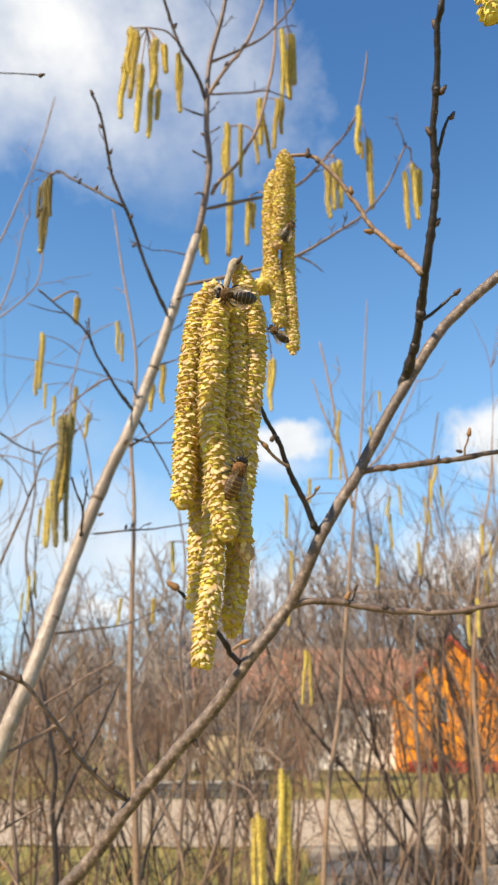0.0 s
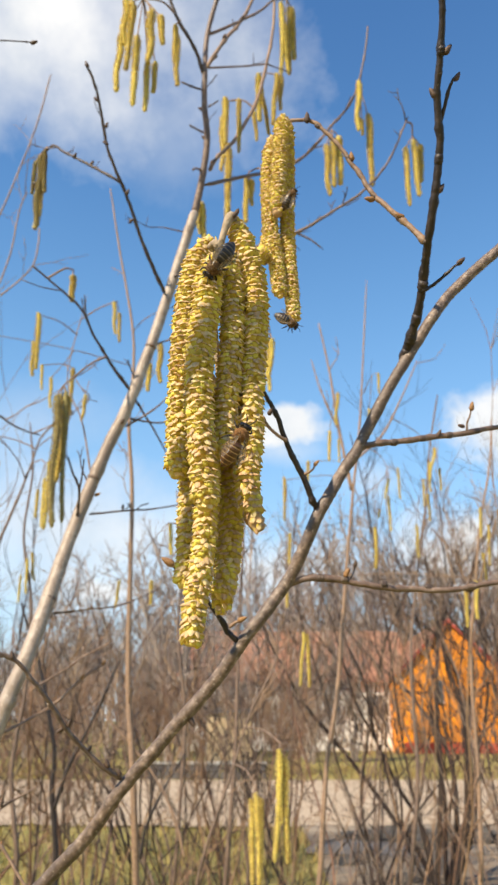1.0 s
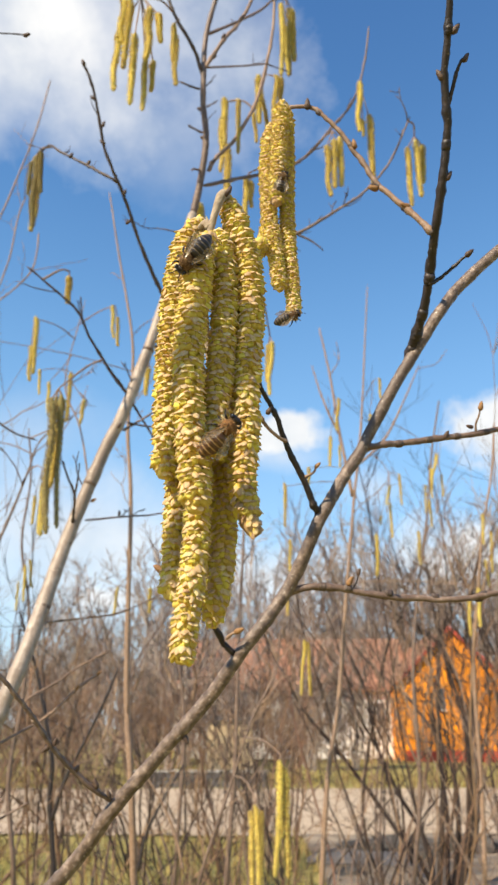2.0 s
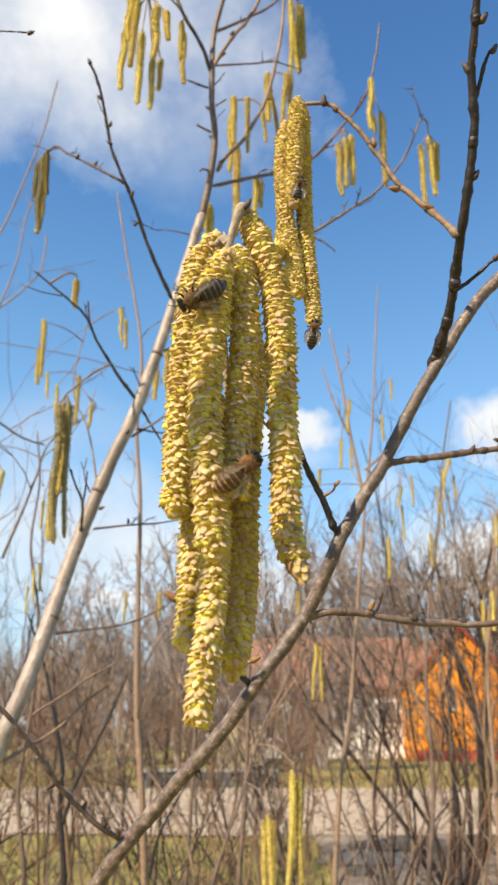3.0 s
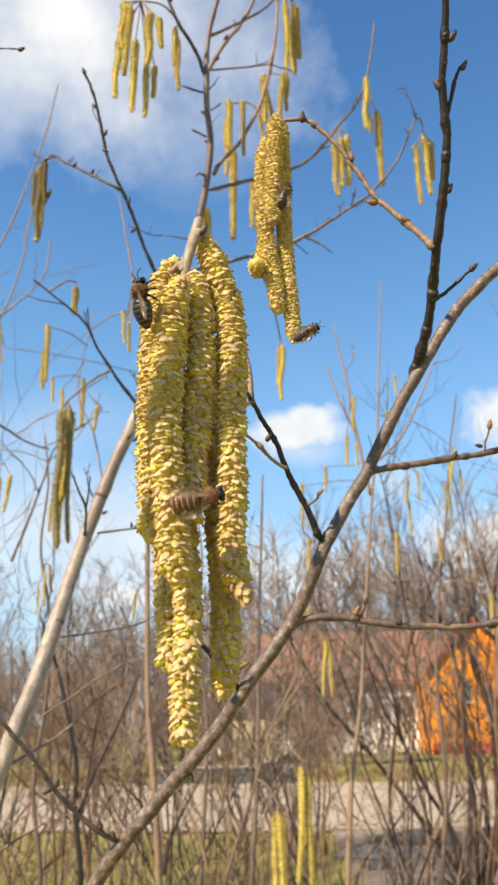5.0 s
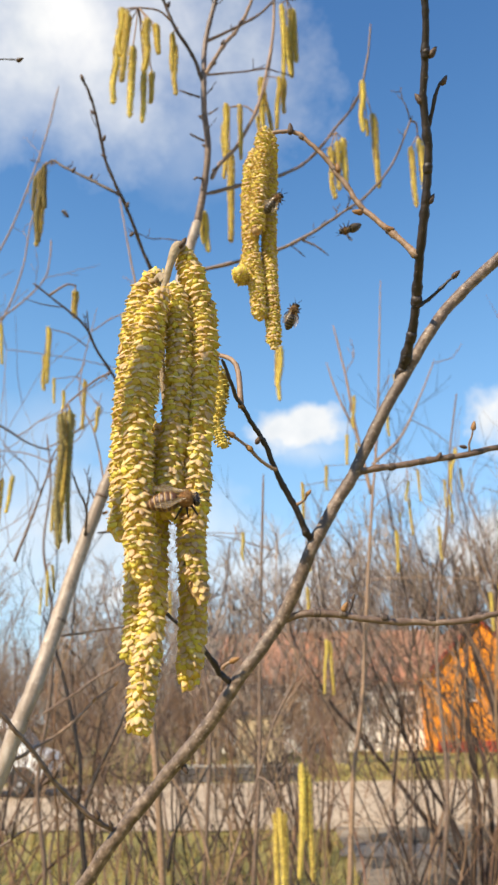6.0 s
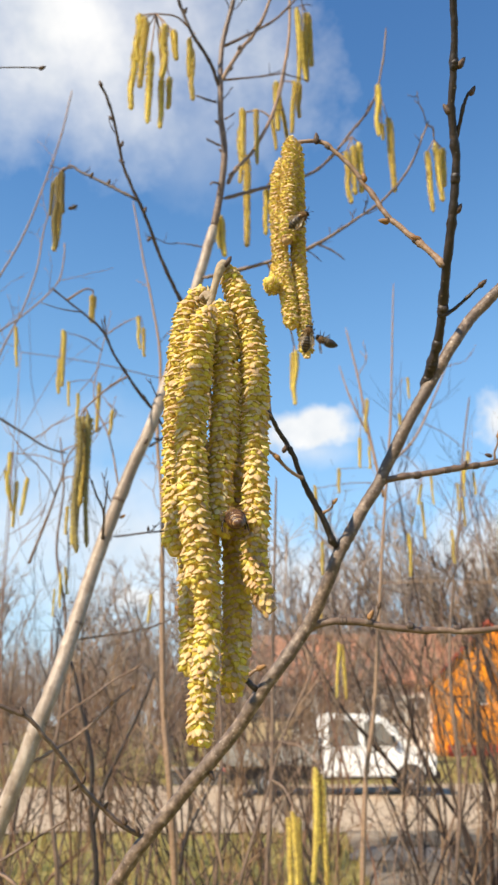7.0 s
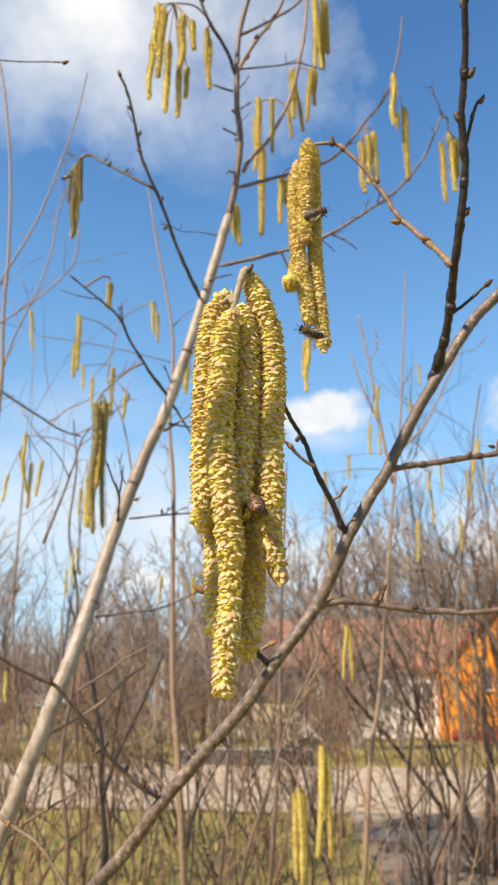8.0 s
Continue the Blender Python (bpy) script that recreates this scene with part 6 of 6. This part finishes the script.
catkin(c1, (-0.0010, 0.002, -0.0127), [(0, 0, 0), (0.0014, 0, -0.0106), (0.002, 0, -0.0253), (0.0011, 0, -0.0422), (0, 0, -0.0566), (-0.0005, 0, -0.069)], 0.00424)
catkin(c1, (0.0011, 0.004, 0.0006), [(0, 0, 0), (0.0041, 0, -0.0105), (0.0078, 0, -0.0243), (0.0089, 0, -0.0407), (0.0089, 0, -0.059), (0.0093, 0, -0.0762), (0.009, 0, -0.0884), (0.0111, 0, -0.0974), (0.0137, 0, -0.1025)], 0.00424, (0.1, 0.42), True)
catkin(c1, (-0.0054, 0.007, -0.054), [(0, 0, 0), (0.0006, 0, -0.0148), (0.0011, 0, -0.0289), (0.0017, 0, -0.0421), (0.0018, 0, -0.0547), (0.0009, 0, -0.0679), (0.0005, 0, -0.0795)], 0.00392)
catkin(c1, (-0.0094, 0.015, -0.0489), [(0, 0, 0), (-0.0009, 0, -0.0156), (-0.0009, 0, -0.0318), (-0.0004, 0, -0.0457), (-0.0001, 0, -0.0576), (-0.0007, 0, -0.0678)], 0.00403)
catkin(c1, (0.0015, 0.016, -0.0403), [(0, 0, 0), (0.0005, 0, -0.0193), (0.0007, 0, -0.0373), (0.0012, 0, -0.0542), (0.0011, 0, -0.0674), (-0.0008, 0, -0.0794)], 0.00403)
catkin(c1, (0.0025, 0.023, -0.0227), [(0, 0, 0), (0.0011, 0, -0.0176), (-0.0005, 0, -0.0374), (-0.002, 0, -0.0559), (-0.0029, 0, -0.0732), (-0.0037, 0, -0.0895), (-0.0045, 0, -0.1004)], 0.00363)
c1_catkins = CATKINS[c1.name]

c2 = thing("catkin_cluster", (0.024, 0.3454, 2.0155), "cluster of four yellow hazel catkins on a curved twig", "catkins", "catkins of the hazel")
catkin(c2, (-0.0039, -0.006, -0.0038), [(0, 0, 0), (-0.0016, 0, -0.0193), (-0.0032, 0, -0.0426), (-0.0045, 0, -0.0658)], 0.00462, brown=True)
catkin(c2, (-0.0099, 0.002, -0.0114), [(0, 0, 0), (-0.0023, 0, -0.0287), (-0.0019, 0, -0.0554), (0.0009, 0, -0.0808), (0.0027, 0, -0.1024)], 0.00462)
catkin(c2, (-0.0009, 0.005, 0.0038), [(0, 0, 0), (-0.0008, 0, -0.0408), (-0.0015, 0, -0.0752), (-0.0003, 0, -0.1076), (0.0003, 0, -0.1323)], 0.00431)
catkin(c2, (-0.0105, 0.008, -0.0152), [(0, 0, 0), (-0.0006, 0, -0.028), (-0.0019, 0, -0.0548), (-0.0048, -0.002, -0.0700), (-0.0062, -0.008, -0.0745), (-0.0070, -0.016, -0.0752)], 0.00441)
# ---- bees ----
bee_fur = material("bee_fur", [(0.35, (0.06, 0.032, 0.014)), (0.65, (0.17, 0.09, 0.036))], 900, 0.9, 0.8, 2500, height=0.0006)
bee_black = material("bee_black", [(0.4, (0.012, 0.009, 0.008)), (0.7, (0.035, 0.025, 0.02))], 900, 0.4, 0.3, 1500)


bee_dark = material("bee_dark", [(0.4, (0.010, 0.007, 0.006)), (0.7, (0.030, 0.018, 0.012))], 900, 0.32, 0.2, 1500, spec=0.5)
bee_golden = material("bee_golden", [(0.4, (0.055, 0.023, 0.010)), (0.7, (0.14, 0.06, 0.023))], 900, 0.35, 0.2, 1500, spec=0.5)
bee_band = material("bee_band", [(0.4, (0.13, 0.095, 0.06)), (0.7, (0.25, 0.19, 0.12))], 900, 0.8, 0.5, 2500, height=0.0003)
bee_amber = material("bee_amber", [(0.4, (0.32, 0.20, 0.09)), (0.7, (0.46, 0.31, 0.15))], 900, 0.8, 0.5, 2500, height=0.0003)
bee_hair = material("bee_hair", [(0.35, (0.17, 0.095, 0.04)), (0.65, (0.32, 0.20, 0.10))], 900, 0.9, 0.0, island=0.3)
bee_eye = material("bee_eye", [(0.4, (0.008, 0.006, 0.006)), (0.7, (0.02, 0.014, 0.012))], 900, 0.15, 0.0, spec=0.6)
bee_rust = material("bee_rust", [(0.35, (0.14, 0.06, 0.02)), (0.65, (0.30, 0.14, 0.045))], 900, 0.9, 0.8, 2500, height=0.0006)
bee_wing = bpy.data.materials.new("bee_wing")
bee_wing.use_nodes = True
bw = bee_wing.node_tree.nodes["Principled BSDF"]
bw.inputs["Base Color"].default_value = (0.26, 0.19, 0.12, 1)
bw.inputs["Roughness"].default_value = 0.25
bw.inputs["Alpha"].default_value = 0.34


def ball(centre, radii, rings=8, sides=10, bumps=0.0):
    verts, faces = [], []
    n = rings + 1
    line, rad = [], []
    for i in range(n):
        a = math.pi * (i + 0.02) / (n - 0.96)
        line.append((centre[0] - radii[0] * math.cos(a), centre[1], centre[2]))
        rad.append(max(0.02, math.sin(min(a, math.pi - 0.02))) * (1 + bumps * (i % 2)))
    tube(verts, faces, line, rad, sides)
    c = np.array(centre)
    out = []
    for v in np.array(verts):
        d = v - c
        out.append((v[0], c[1] + d[1] * radii[1], c[2] + d[2] * radii[2]))
    return out, faces


def honey_bee(label, spread, golden):
    ob = thing("honey_bee", (0, 0, 0), label, "bee", "honey bees")
    mm = 0.001
    rng = np.random.default_rng(77)
    v, f = ball((4.5 * mm, 0, -0.4 * mm), (1.0 * mm, 1.75 * mm, 1.6 * mm))
    head = part("head", mesh_of("head", v, f, [bee_black]), ob)
    for side in (-1, 1):
        v, f = ball((4.7 * mm, side * 1.35 * mm, -0.2 * mm), (0.7 * mm, 0.5 * mm, 1.15 * mm), 6, 8)
        part("eye", mesh_of("eye", v, f, [bee_eye]), head, "glossy dark eye")
    v, f = ball((2.0 * mm, 0, 0.2 * mm), (2.1 * mm, 2.2 * mm, 2.1 * mm))
    thorax = part("thorax", mesh_of("thorax", v, f, [bee_rust if golden else bee_fur]), ob, "furry brown thorax")
    # short fur over thorax, neck and the root of the abdomen
    v, f = [], []
    for n in range(420):
        d = rng.standard_normal(3)
        d /= np.linalg.norm(d)
        root = np.array((2.0, 0, 0.2)) + d * np.array((2.0, 2.1, 2.0)) if n < 330 else np.array((4.4, 0, -0.3)) + d * np.array((0.9, 1.5, 1.4))
        tip = root + (d + 0.45 * rng.standard_normal(3) + np.array((-0.3, 0, 0))) * (0.75 if n < 330 else 0.4)
        across = np.cross(d, (0.3, 0.5, 0.8))
        across *= 0.085 / (np.linalg.norm(across) + 1e-9)
        up = np.cross(d, across)
        k = len(v)
        v += [((root + across) * mm).tolist(), ((root - 0.5 * across + up) * mm).tolist(), ((root - 0.5 * across - up) * mm).tolist(), (tip * mm).tolist()]
        f += [(k, k + 1, k + 3), (k + 1, k + 2, k + 3), (k + 2, k, k + 3)]
    tagged(part("fur", mesh_of("fur", v, f, [bee_hair]), thorax, "short brown fur"), kind="stuff")
    # six overlapping plates, each with a pale hair band at its front edge
    v, f, index, line, rad = [], [], [], [], []
    for n in range(6):
        for k, puff in ((0.0, 0.955), (0.22, 0.985), (0.55, 1.02), (0.92, 1.03)):
            u = (n + k) / 6
            line.append(((-0.15 - 7.6 * u) * mm, 0, (0.25 - 1.1 * u * u) * mm))
            rad.append(2.65 * mm * math.sin(math.pi * (0.14 + 0.84 * u) ** 0.82) ** 0.62 * puff)
            index += [1 if k < 0.2 and n else 0] * 12
    tube(v, f, line, rad, 12)
    v = [(x, y, z * 0.92) for x, y, z in v]
    index = index[: 12 * (len(line) - 1)] + [0, 0]
    part("abdomen", mesh_of("abdomen", v, f, [bee_golden, bee_amber] if golden else [bee_dark, bee_band], index), ob, "banded golden brown abdomen" if golden else "dark abdomen with pale bands")
    for side in (-1, 1):
        open_ = radians(62 if spread else 14)
        for length, wide, back in ((8.6, 2.7, 0.0), (5.8, 1.9, 1.1)):
            ring = []
            for k in range(12):
                a = 2 * math.pi * k / 12
                lx = length * 0.5 * (1 - math.cos(a))
                ly = wide * 0.5 * math.sin(a) * (0.45 + 0.55 * lx / length)
                turn = open_ + (0.25 if back else 0.0)
                x = -(lx * math.cos(turn) - ly * math.sin(turn)) + 2.4 - back
                y = lx * math.sin(turn) + ly * math.cos(turn) + 1.0
                ring.append((x * mm, side * y * mm, (2.0 + 0.12 * lx * (0.6 if spread else 0.25)) * mm))
            low = [(x, y, z - 0.05 * mm) for x, y, z in ring]
            fs = [tuple(range(12)), tuple(range(23, 11, -1))] + [(k, (k + 1) % 12, 12 + (k + 1) % 12, 12 + k) for k in range(12)]
            part("wing", mesh_of("wing", ring + low, fs, [bee_wing]), ob, "clear brownish wing")
        for n, (x, reach, fore) in enumerate(((3.2, 2.0, 1.4), (2.0, 2.3, 0.2), (0.9, 2.6, -2.0))):
            vv, ff = [], []
            tube(vv, ff, spline([(x * mm, side * 1.2 * mm, -1.2 * mm), ((x + 0.3 * fore) * mm, side * (1.2 + 0.6 * reach) * mm, -0.6 * mm), ((x + 0.8 * fore) * mm, side * (1.0 + 0.9 * reach) * mm, -2.2 * mm), ((x + 1.1 * fore) * mm, side * (0.8 + reach) * mm, -3.2 * mm)], 4), np.linspace(0.34, 0.16, 13) * mm, 6)
            part("leg", mesh_of("leg", vv, ff, [bee_black]), ob)
        vv, ff = [], []
        tube(vv, ff, spline([(5.3 * mm, side * 0.5 * mm, 0.5 * mm), (6.5 * mm, side * 1.0 * mm, 1.0 * mm), (7.6 * mm, side * 1.7 * mm, 0.2 * mm)], 4), [0.13 * mm] * 9, 5)
        part("antenna", mesh_of("antenna", vv, ff, [bee_black]), ob)
    return ob


BEE_LABELS = [
    ("honey_bee", "brown honey bee crawling over the top of the catkins"),
    ("honey_bee", "golden brown honey bee gathering pollen between catkins"),
    ("honey_bee", "honey bee clinging to the middle of a catkin"),
    ("honey_bee", "dark honey bee hanging on a catkin tip"),
    ("honey_bee", "honey bee flying in to a catkin tip with spread wings"),
    ("honey_bee", "dark honey bee flying past in the air"),
    ("honey_bee", "small dark honey bee sitting on an olive catkin"),
]
bees = [honey_bee(label, "fly" in label, "golden" in label) for name, label in BEE_LABELS]

# ---- movement ----
TIMES = (0, 0.5, 1, 2.5, 3, 3.5, 4, 4.5, 5, 6.5, 7, 7.5, 8)


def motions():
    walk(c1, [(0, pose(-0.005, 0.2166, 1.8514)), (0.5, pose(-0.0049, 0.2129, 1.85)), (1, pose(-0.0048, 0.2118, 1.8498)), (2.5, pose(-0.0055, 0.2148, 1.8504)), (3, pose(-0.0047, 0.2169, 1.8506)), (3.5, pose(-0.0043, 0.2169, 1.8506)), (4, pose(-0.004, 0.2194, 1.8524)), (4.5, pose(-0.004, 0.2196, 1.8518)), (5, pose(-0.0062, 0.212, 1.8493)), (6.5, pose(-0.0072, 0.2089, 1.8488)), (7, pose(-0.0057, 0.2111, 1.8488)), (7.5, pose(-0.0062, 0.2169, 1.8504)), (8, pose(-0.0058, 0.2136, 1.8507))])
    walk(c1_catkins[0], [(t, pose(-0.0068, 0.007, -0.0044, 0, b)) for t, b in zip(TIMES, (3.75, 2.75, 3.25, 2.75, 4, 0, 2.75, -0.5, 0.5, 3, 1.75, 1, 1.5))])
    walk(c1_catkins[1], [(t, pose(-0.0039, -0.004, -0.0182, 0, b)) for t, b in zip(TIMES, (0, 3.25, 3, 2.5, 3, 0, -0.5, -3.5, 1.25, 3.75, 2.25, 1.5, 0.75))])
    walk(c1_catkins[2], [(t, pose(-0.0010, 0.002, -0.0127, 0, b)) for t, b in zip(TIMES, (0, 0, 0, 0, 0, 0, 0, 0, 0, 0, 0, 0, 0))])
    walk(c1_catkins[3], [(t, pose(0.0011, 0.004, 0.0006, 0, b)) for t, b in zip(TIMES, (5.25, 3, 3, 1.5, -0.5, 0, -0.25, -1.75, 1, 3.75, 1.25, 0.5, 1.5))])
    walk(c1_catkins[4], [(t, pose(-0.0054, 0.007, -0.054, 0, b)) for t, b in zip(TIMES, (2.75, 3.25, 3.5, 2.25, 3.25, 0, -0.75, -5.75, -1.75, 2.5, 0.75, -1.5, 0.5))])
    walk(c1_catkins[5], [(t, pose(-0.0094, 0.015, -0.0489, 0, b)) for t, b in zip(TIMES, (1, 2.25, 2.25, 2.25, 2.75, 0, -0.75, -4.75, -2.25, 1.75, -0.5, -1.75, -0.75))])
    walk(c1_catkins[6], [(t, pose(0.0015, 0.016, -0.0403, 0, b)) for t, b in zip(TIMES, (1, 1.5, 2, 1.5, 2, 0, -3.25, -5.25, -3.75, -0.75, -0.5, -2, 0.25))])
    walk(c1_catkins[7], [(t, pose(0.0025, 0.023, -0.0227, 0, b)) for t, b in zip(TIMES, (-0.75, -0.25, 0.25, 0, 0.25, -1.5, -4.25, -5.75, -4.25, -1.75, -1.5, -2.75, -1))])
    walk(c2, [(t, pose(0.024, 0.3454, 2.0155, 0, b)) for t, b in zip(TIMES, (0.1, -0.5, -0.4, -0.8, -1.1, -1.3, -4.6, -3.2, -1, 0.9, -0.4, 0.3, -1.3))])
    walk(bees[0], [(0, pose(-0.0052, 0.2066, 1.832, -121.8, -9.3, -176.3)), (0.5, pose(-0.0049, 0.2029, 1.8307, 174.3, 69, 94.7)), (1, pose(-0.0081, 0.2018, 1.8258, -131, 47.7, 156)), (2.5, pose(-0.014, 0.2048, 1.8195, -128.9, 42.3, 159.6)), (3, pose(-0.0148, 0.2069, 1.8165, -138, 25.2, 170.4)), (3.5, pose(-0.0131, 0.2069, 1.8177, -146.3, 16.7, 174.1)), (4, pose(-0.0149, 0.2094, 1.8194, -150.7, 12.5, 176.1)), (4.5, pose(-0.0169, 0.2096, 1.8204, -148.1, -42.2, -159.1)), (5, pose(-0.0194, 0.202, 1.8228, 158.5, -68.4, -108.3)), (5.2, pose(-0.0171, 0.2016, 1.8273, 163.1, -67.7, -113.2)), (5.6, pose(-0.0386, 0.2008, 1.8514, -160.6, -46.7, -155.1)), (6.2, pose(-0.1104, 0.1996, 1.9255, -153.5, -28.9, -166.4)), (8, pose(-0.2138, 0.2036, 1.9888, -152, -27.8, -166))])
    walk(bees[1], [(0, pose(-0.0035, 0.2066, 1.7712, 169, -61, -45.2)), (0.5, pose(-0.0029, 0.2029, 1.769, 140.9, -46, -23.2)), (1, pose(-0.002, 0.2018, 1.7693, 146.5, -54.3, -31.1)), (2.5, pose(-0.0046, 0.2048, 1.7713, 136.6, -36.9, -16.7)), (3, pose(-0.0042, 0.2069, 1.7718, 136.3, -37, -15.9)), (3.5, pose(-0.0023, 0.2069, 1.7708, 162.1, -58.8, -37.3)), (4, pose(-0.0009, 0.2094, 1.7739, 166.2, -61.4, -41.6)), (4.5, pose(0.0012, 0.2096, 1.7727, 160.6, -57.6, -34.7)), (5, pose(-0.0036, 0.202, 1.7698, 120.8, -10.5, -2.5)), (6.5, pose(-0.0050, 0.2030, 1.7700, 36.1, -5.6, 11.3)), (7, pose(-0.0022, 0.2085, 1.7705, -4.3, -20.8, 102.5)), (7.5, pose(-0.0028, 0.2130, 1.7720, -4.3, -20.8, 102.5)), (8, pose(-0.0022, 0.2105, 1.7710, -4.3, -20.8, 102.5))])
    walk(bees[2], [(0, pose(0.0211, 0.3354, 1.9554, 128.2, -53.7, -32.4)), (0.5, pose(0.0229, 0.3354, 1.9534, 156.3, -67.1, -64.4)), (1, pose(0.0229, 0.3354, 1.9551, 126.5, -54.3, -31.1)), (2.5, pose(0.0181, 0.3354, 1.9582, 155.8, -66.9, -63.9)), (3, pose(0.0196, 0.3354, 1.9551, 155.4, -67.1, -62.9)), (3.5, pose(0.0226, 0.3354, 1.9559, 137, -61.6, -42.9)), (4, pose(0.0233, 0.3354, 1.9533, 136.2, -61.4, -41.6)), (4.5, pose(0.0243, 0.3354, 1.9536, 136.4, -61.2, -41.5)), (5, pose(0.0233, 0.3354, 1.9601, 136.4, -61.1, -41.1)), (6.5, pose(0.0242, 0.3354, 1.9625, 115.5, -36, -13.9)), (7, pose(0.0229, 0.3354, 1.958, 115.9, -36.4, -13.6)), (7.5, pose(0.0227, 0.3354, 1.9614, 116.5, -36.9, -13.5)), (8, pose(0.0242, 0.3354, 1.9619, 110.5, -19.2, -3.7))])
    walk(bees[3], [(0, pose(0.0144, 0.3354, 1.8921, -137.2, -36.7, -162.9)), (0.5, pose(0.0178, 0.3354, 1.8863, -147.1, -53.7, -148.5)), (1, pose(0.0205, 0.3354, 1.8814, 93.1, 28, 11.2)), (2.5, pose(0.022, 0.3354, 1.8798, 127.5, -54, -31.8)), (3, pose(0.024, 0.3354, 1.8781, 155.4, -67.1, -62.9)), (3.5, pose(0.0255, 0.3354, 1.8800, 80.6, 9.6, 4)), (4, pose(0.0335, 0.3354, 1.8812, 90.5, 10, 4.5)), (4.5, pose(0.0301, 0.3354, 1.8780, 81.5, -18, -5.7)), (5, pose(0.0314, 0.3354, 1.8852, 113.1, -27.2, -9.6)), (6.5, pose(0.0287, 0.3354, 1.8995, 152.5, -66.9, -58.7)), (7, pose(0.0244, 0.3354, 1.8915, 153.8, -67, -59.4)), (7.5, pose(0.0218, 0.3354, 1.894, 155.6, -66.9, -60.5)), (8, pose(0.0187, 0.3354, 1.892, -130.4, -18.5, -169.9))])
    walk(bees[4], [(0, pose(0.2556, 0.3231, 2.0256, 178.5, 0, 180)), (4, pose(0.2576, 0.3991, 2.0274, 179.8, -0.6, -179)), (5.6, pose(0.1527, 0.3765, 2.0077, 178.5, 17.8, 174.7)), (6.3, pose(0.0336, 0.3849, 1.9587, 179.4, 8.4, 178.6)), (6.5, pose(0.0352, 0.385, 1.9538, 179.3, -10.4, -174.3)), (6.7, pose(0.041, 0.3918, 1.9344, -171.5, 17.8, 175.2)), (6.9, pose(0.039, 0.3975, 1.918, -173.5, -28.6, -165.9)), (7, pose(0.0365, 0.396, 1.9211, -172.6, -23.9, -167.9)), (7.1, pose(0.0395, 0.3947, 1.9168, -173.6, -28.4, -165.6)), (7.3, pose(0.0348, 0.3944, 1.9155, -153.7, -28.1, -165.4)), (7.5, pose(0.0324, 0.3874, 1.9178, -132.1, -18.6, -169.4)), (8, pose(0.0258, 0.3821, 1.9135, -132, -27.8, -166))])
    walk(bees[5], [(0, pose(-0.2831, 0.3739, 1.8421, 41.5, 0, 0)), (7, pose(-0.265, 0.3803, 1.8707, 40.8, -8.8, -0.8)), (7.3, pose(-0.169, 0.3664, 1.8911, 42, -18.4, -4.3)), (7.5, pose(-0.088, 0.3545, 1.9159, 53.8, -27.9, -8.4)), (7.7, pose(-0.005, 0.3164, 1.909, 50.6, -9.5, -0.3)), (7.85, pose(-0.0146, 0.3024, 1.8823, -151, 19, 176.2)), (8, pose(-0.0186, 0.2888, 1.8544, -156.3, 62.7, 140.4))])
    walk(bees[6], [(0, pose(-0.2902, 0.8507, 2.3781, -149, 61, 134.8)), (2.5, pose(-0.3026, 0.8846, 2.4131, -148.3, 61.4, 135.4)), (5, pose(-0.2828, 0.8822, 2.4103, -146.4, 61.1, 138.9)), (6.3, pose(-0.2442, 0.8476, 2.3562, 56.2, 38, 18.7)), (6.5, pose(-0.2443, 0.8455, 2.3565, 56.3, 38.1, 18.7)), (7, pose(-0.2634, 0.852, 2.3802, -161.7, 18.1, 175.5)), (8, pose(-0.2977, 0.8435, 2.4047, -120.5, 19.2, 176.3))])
    # the lorry drives past at about 11 m/s, its wheels rolling
    drive = [(t, 1.05 + 11.32 * (t - 7) + 1.96 * (t - 7) ** 2 if t > 6.2 else -5.91 + 8.6 * (t - 6.3)) for t in (0, 2, 4, 5, 5.5, 5.9, 6.1, 6.3, 6.5, 6.7, 6.9, 7.1, 7.3, 7.5, 7.7, 8)]
    walk(lorry, [(t, pose(x, 21.3, 0.03)) for t, x in drive])
    for w in wheels:
        at = w.location.copy()
        walk(w, [(k / 30, pose(*at, 0, math.degrees(11.0 / 0.31 * k / 30), 0)) for k in range(241)])

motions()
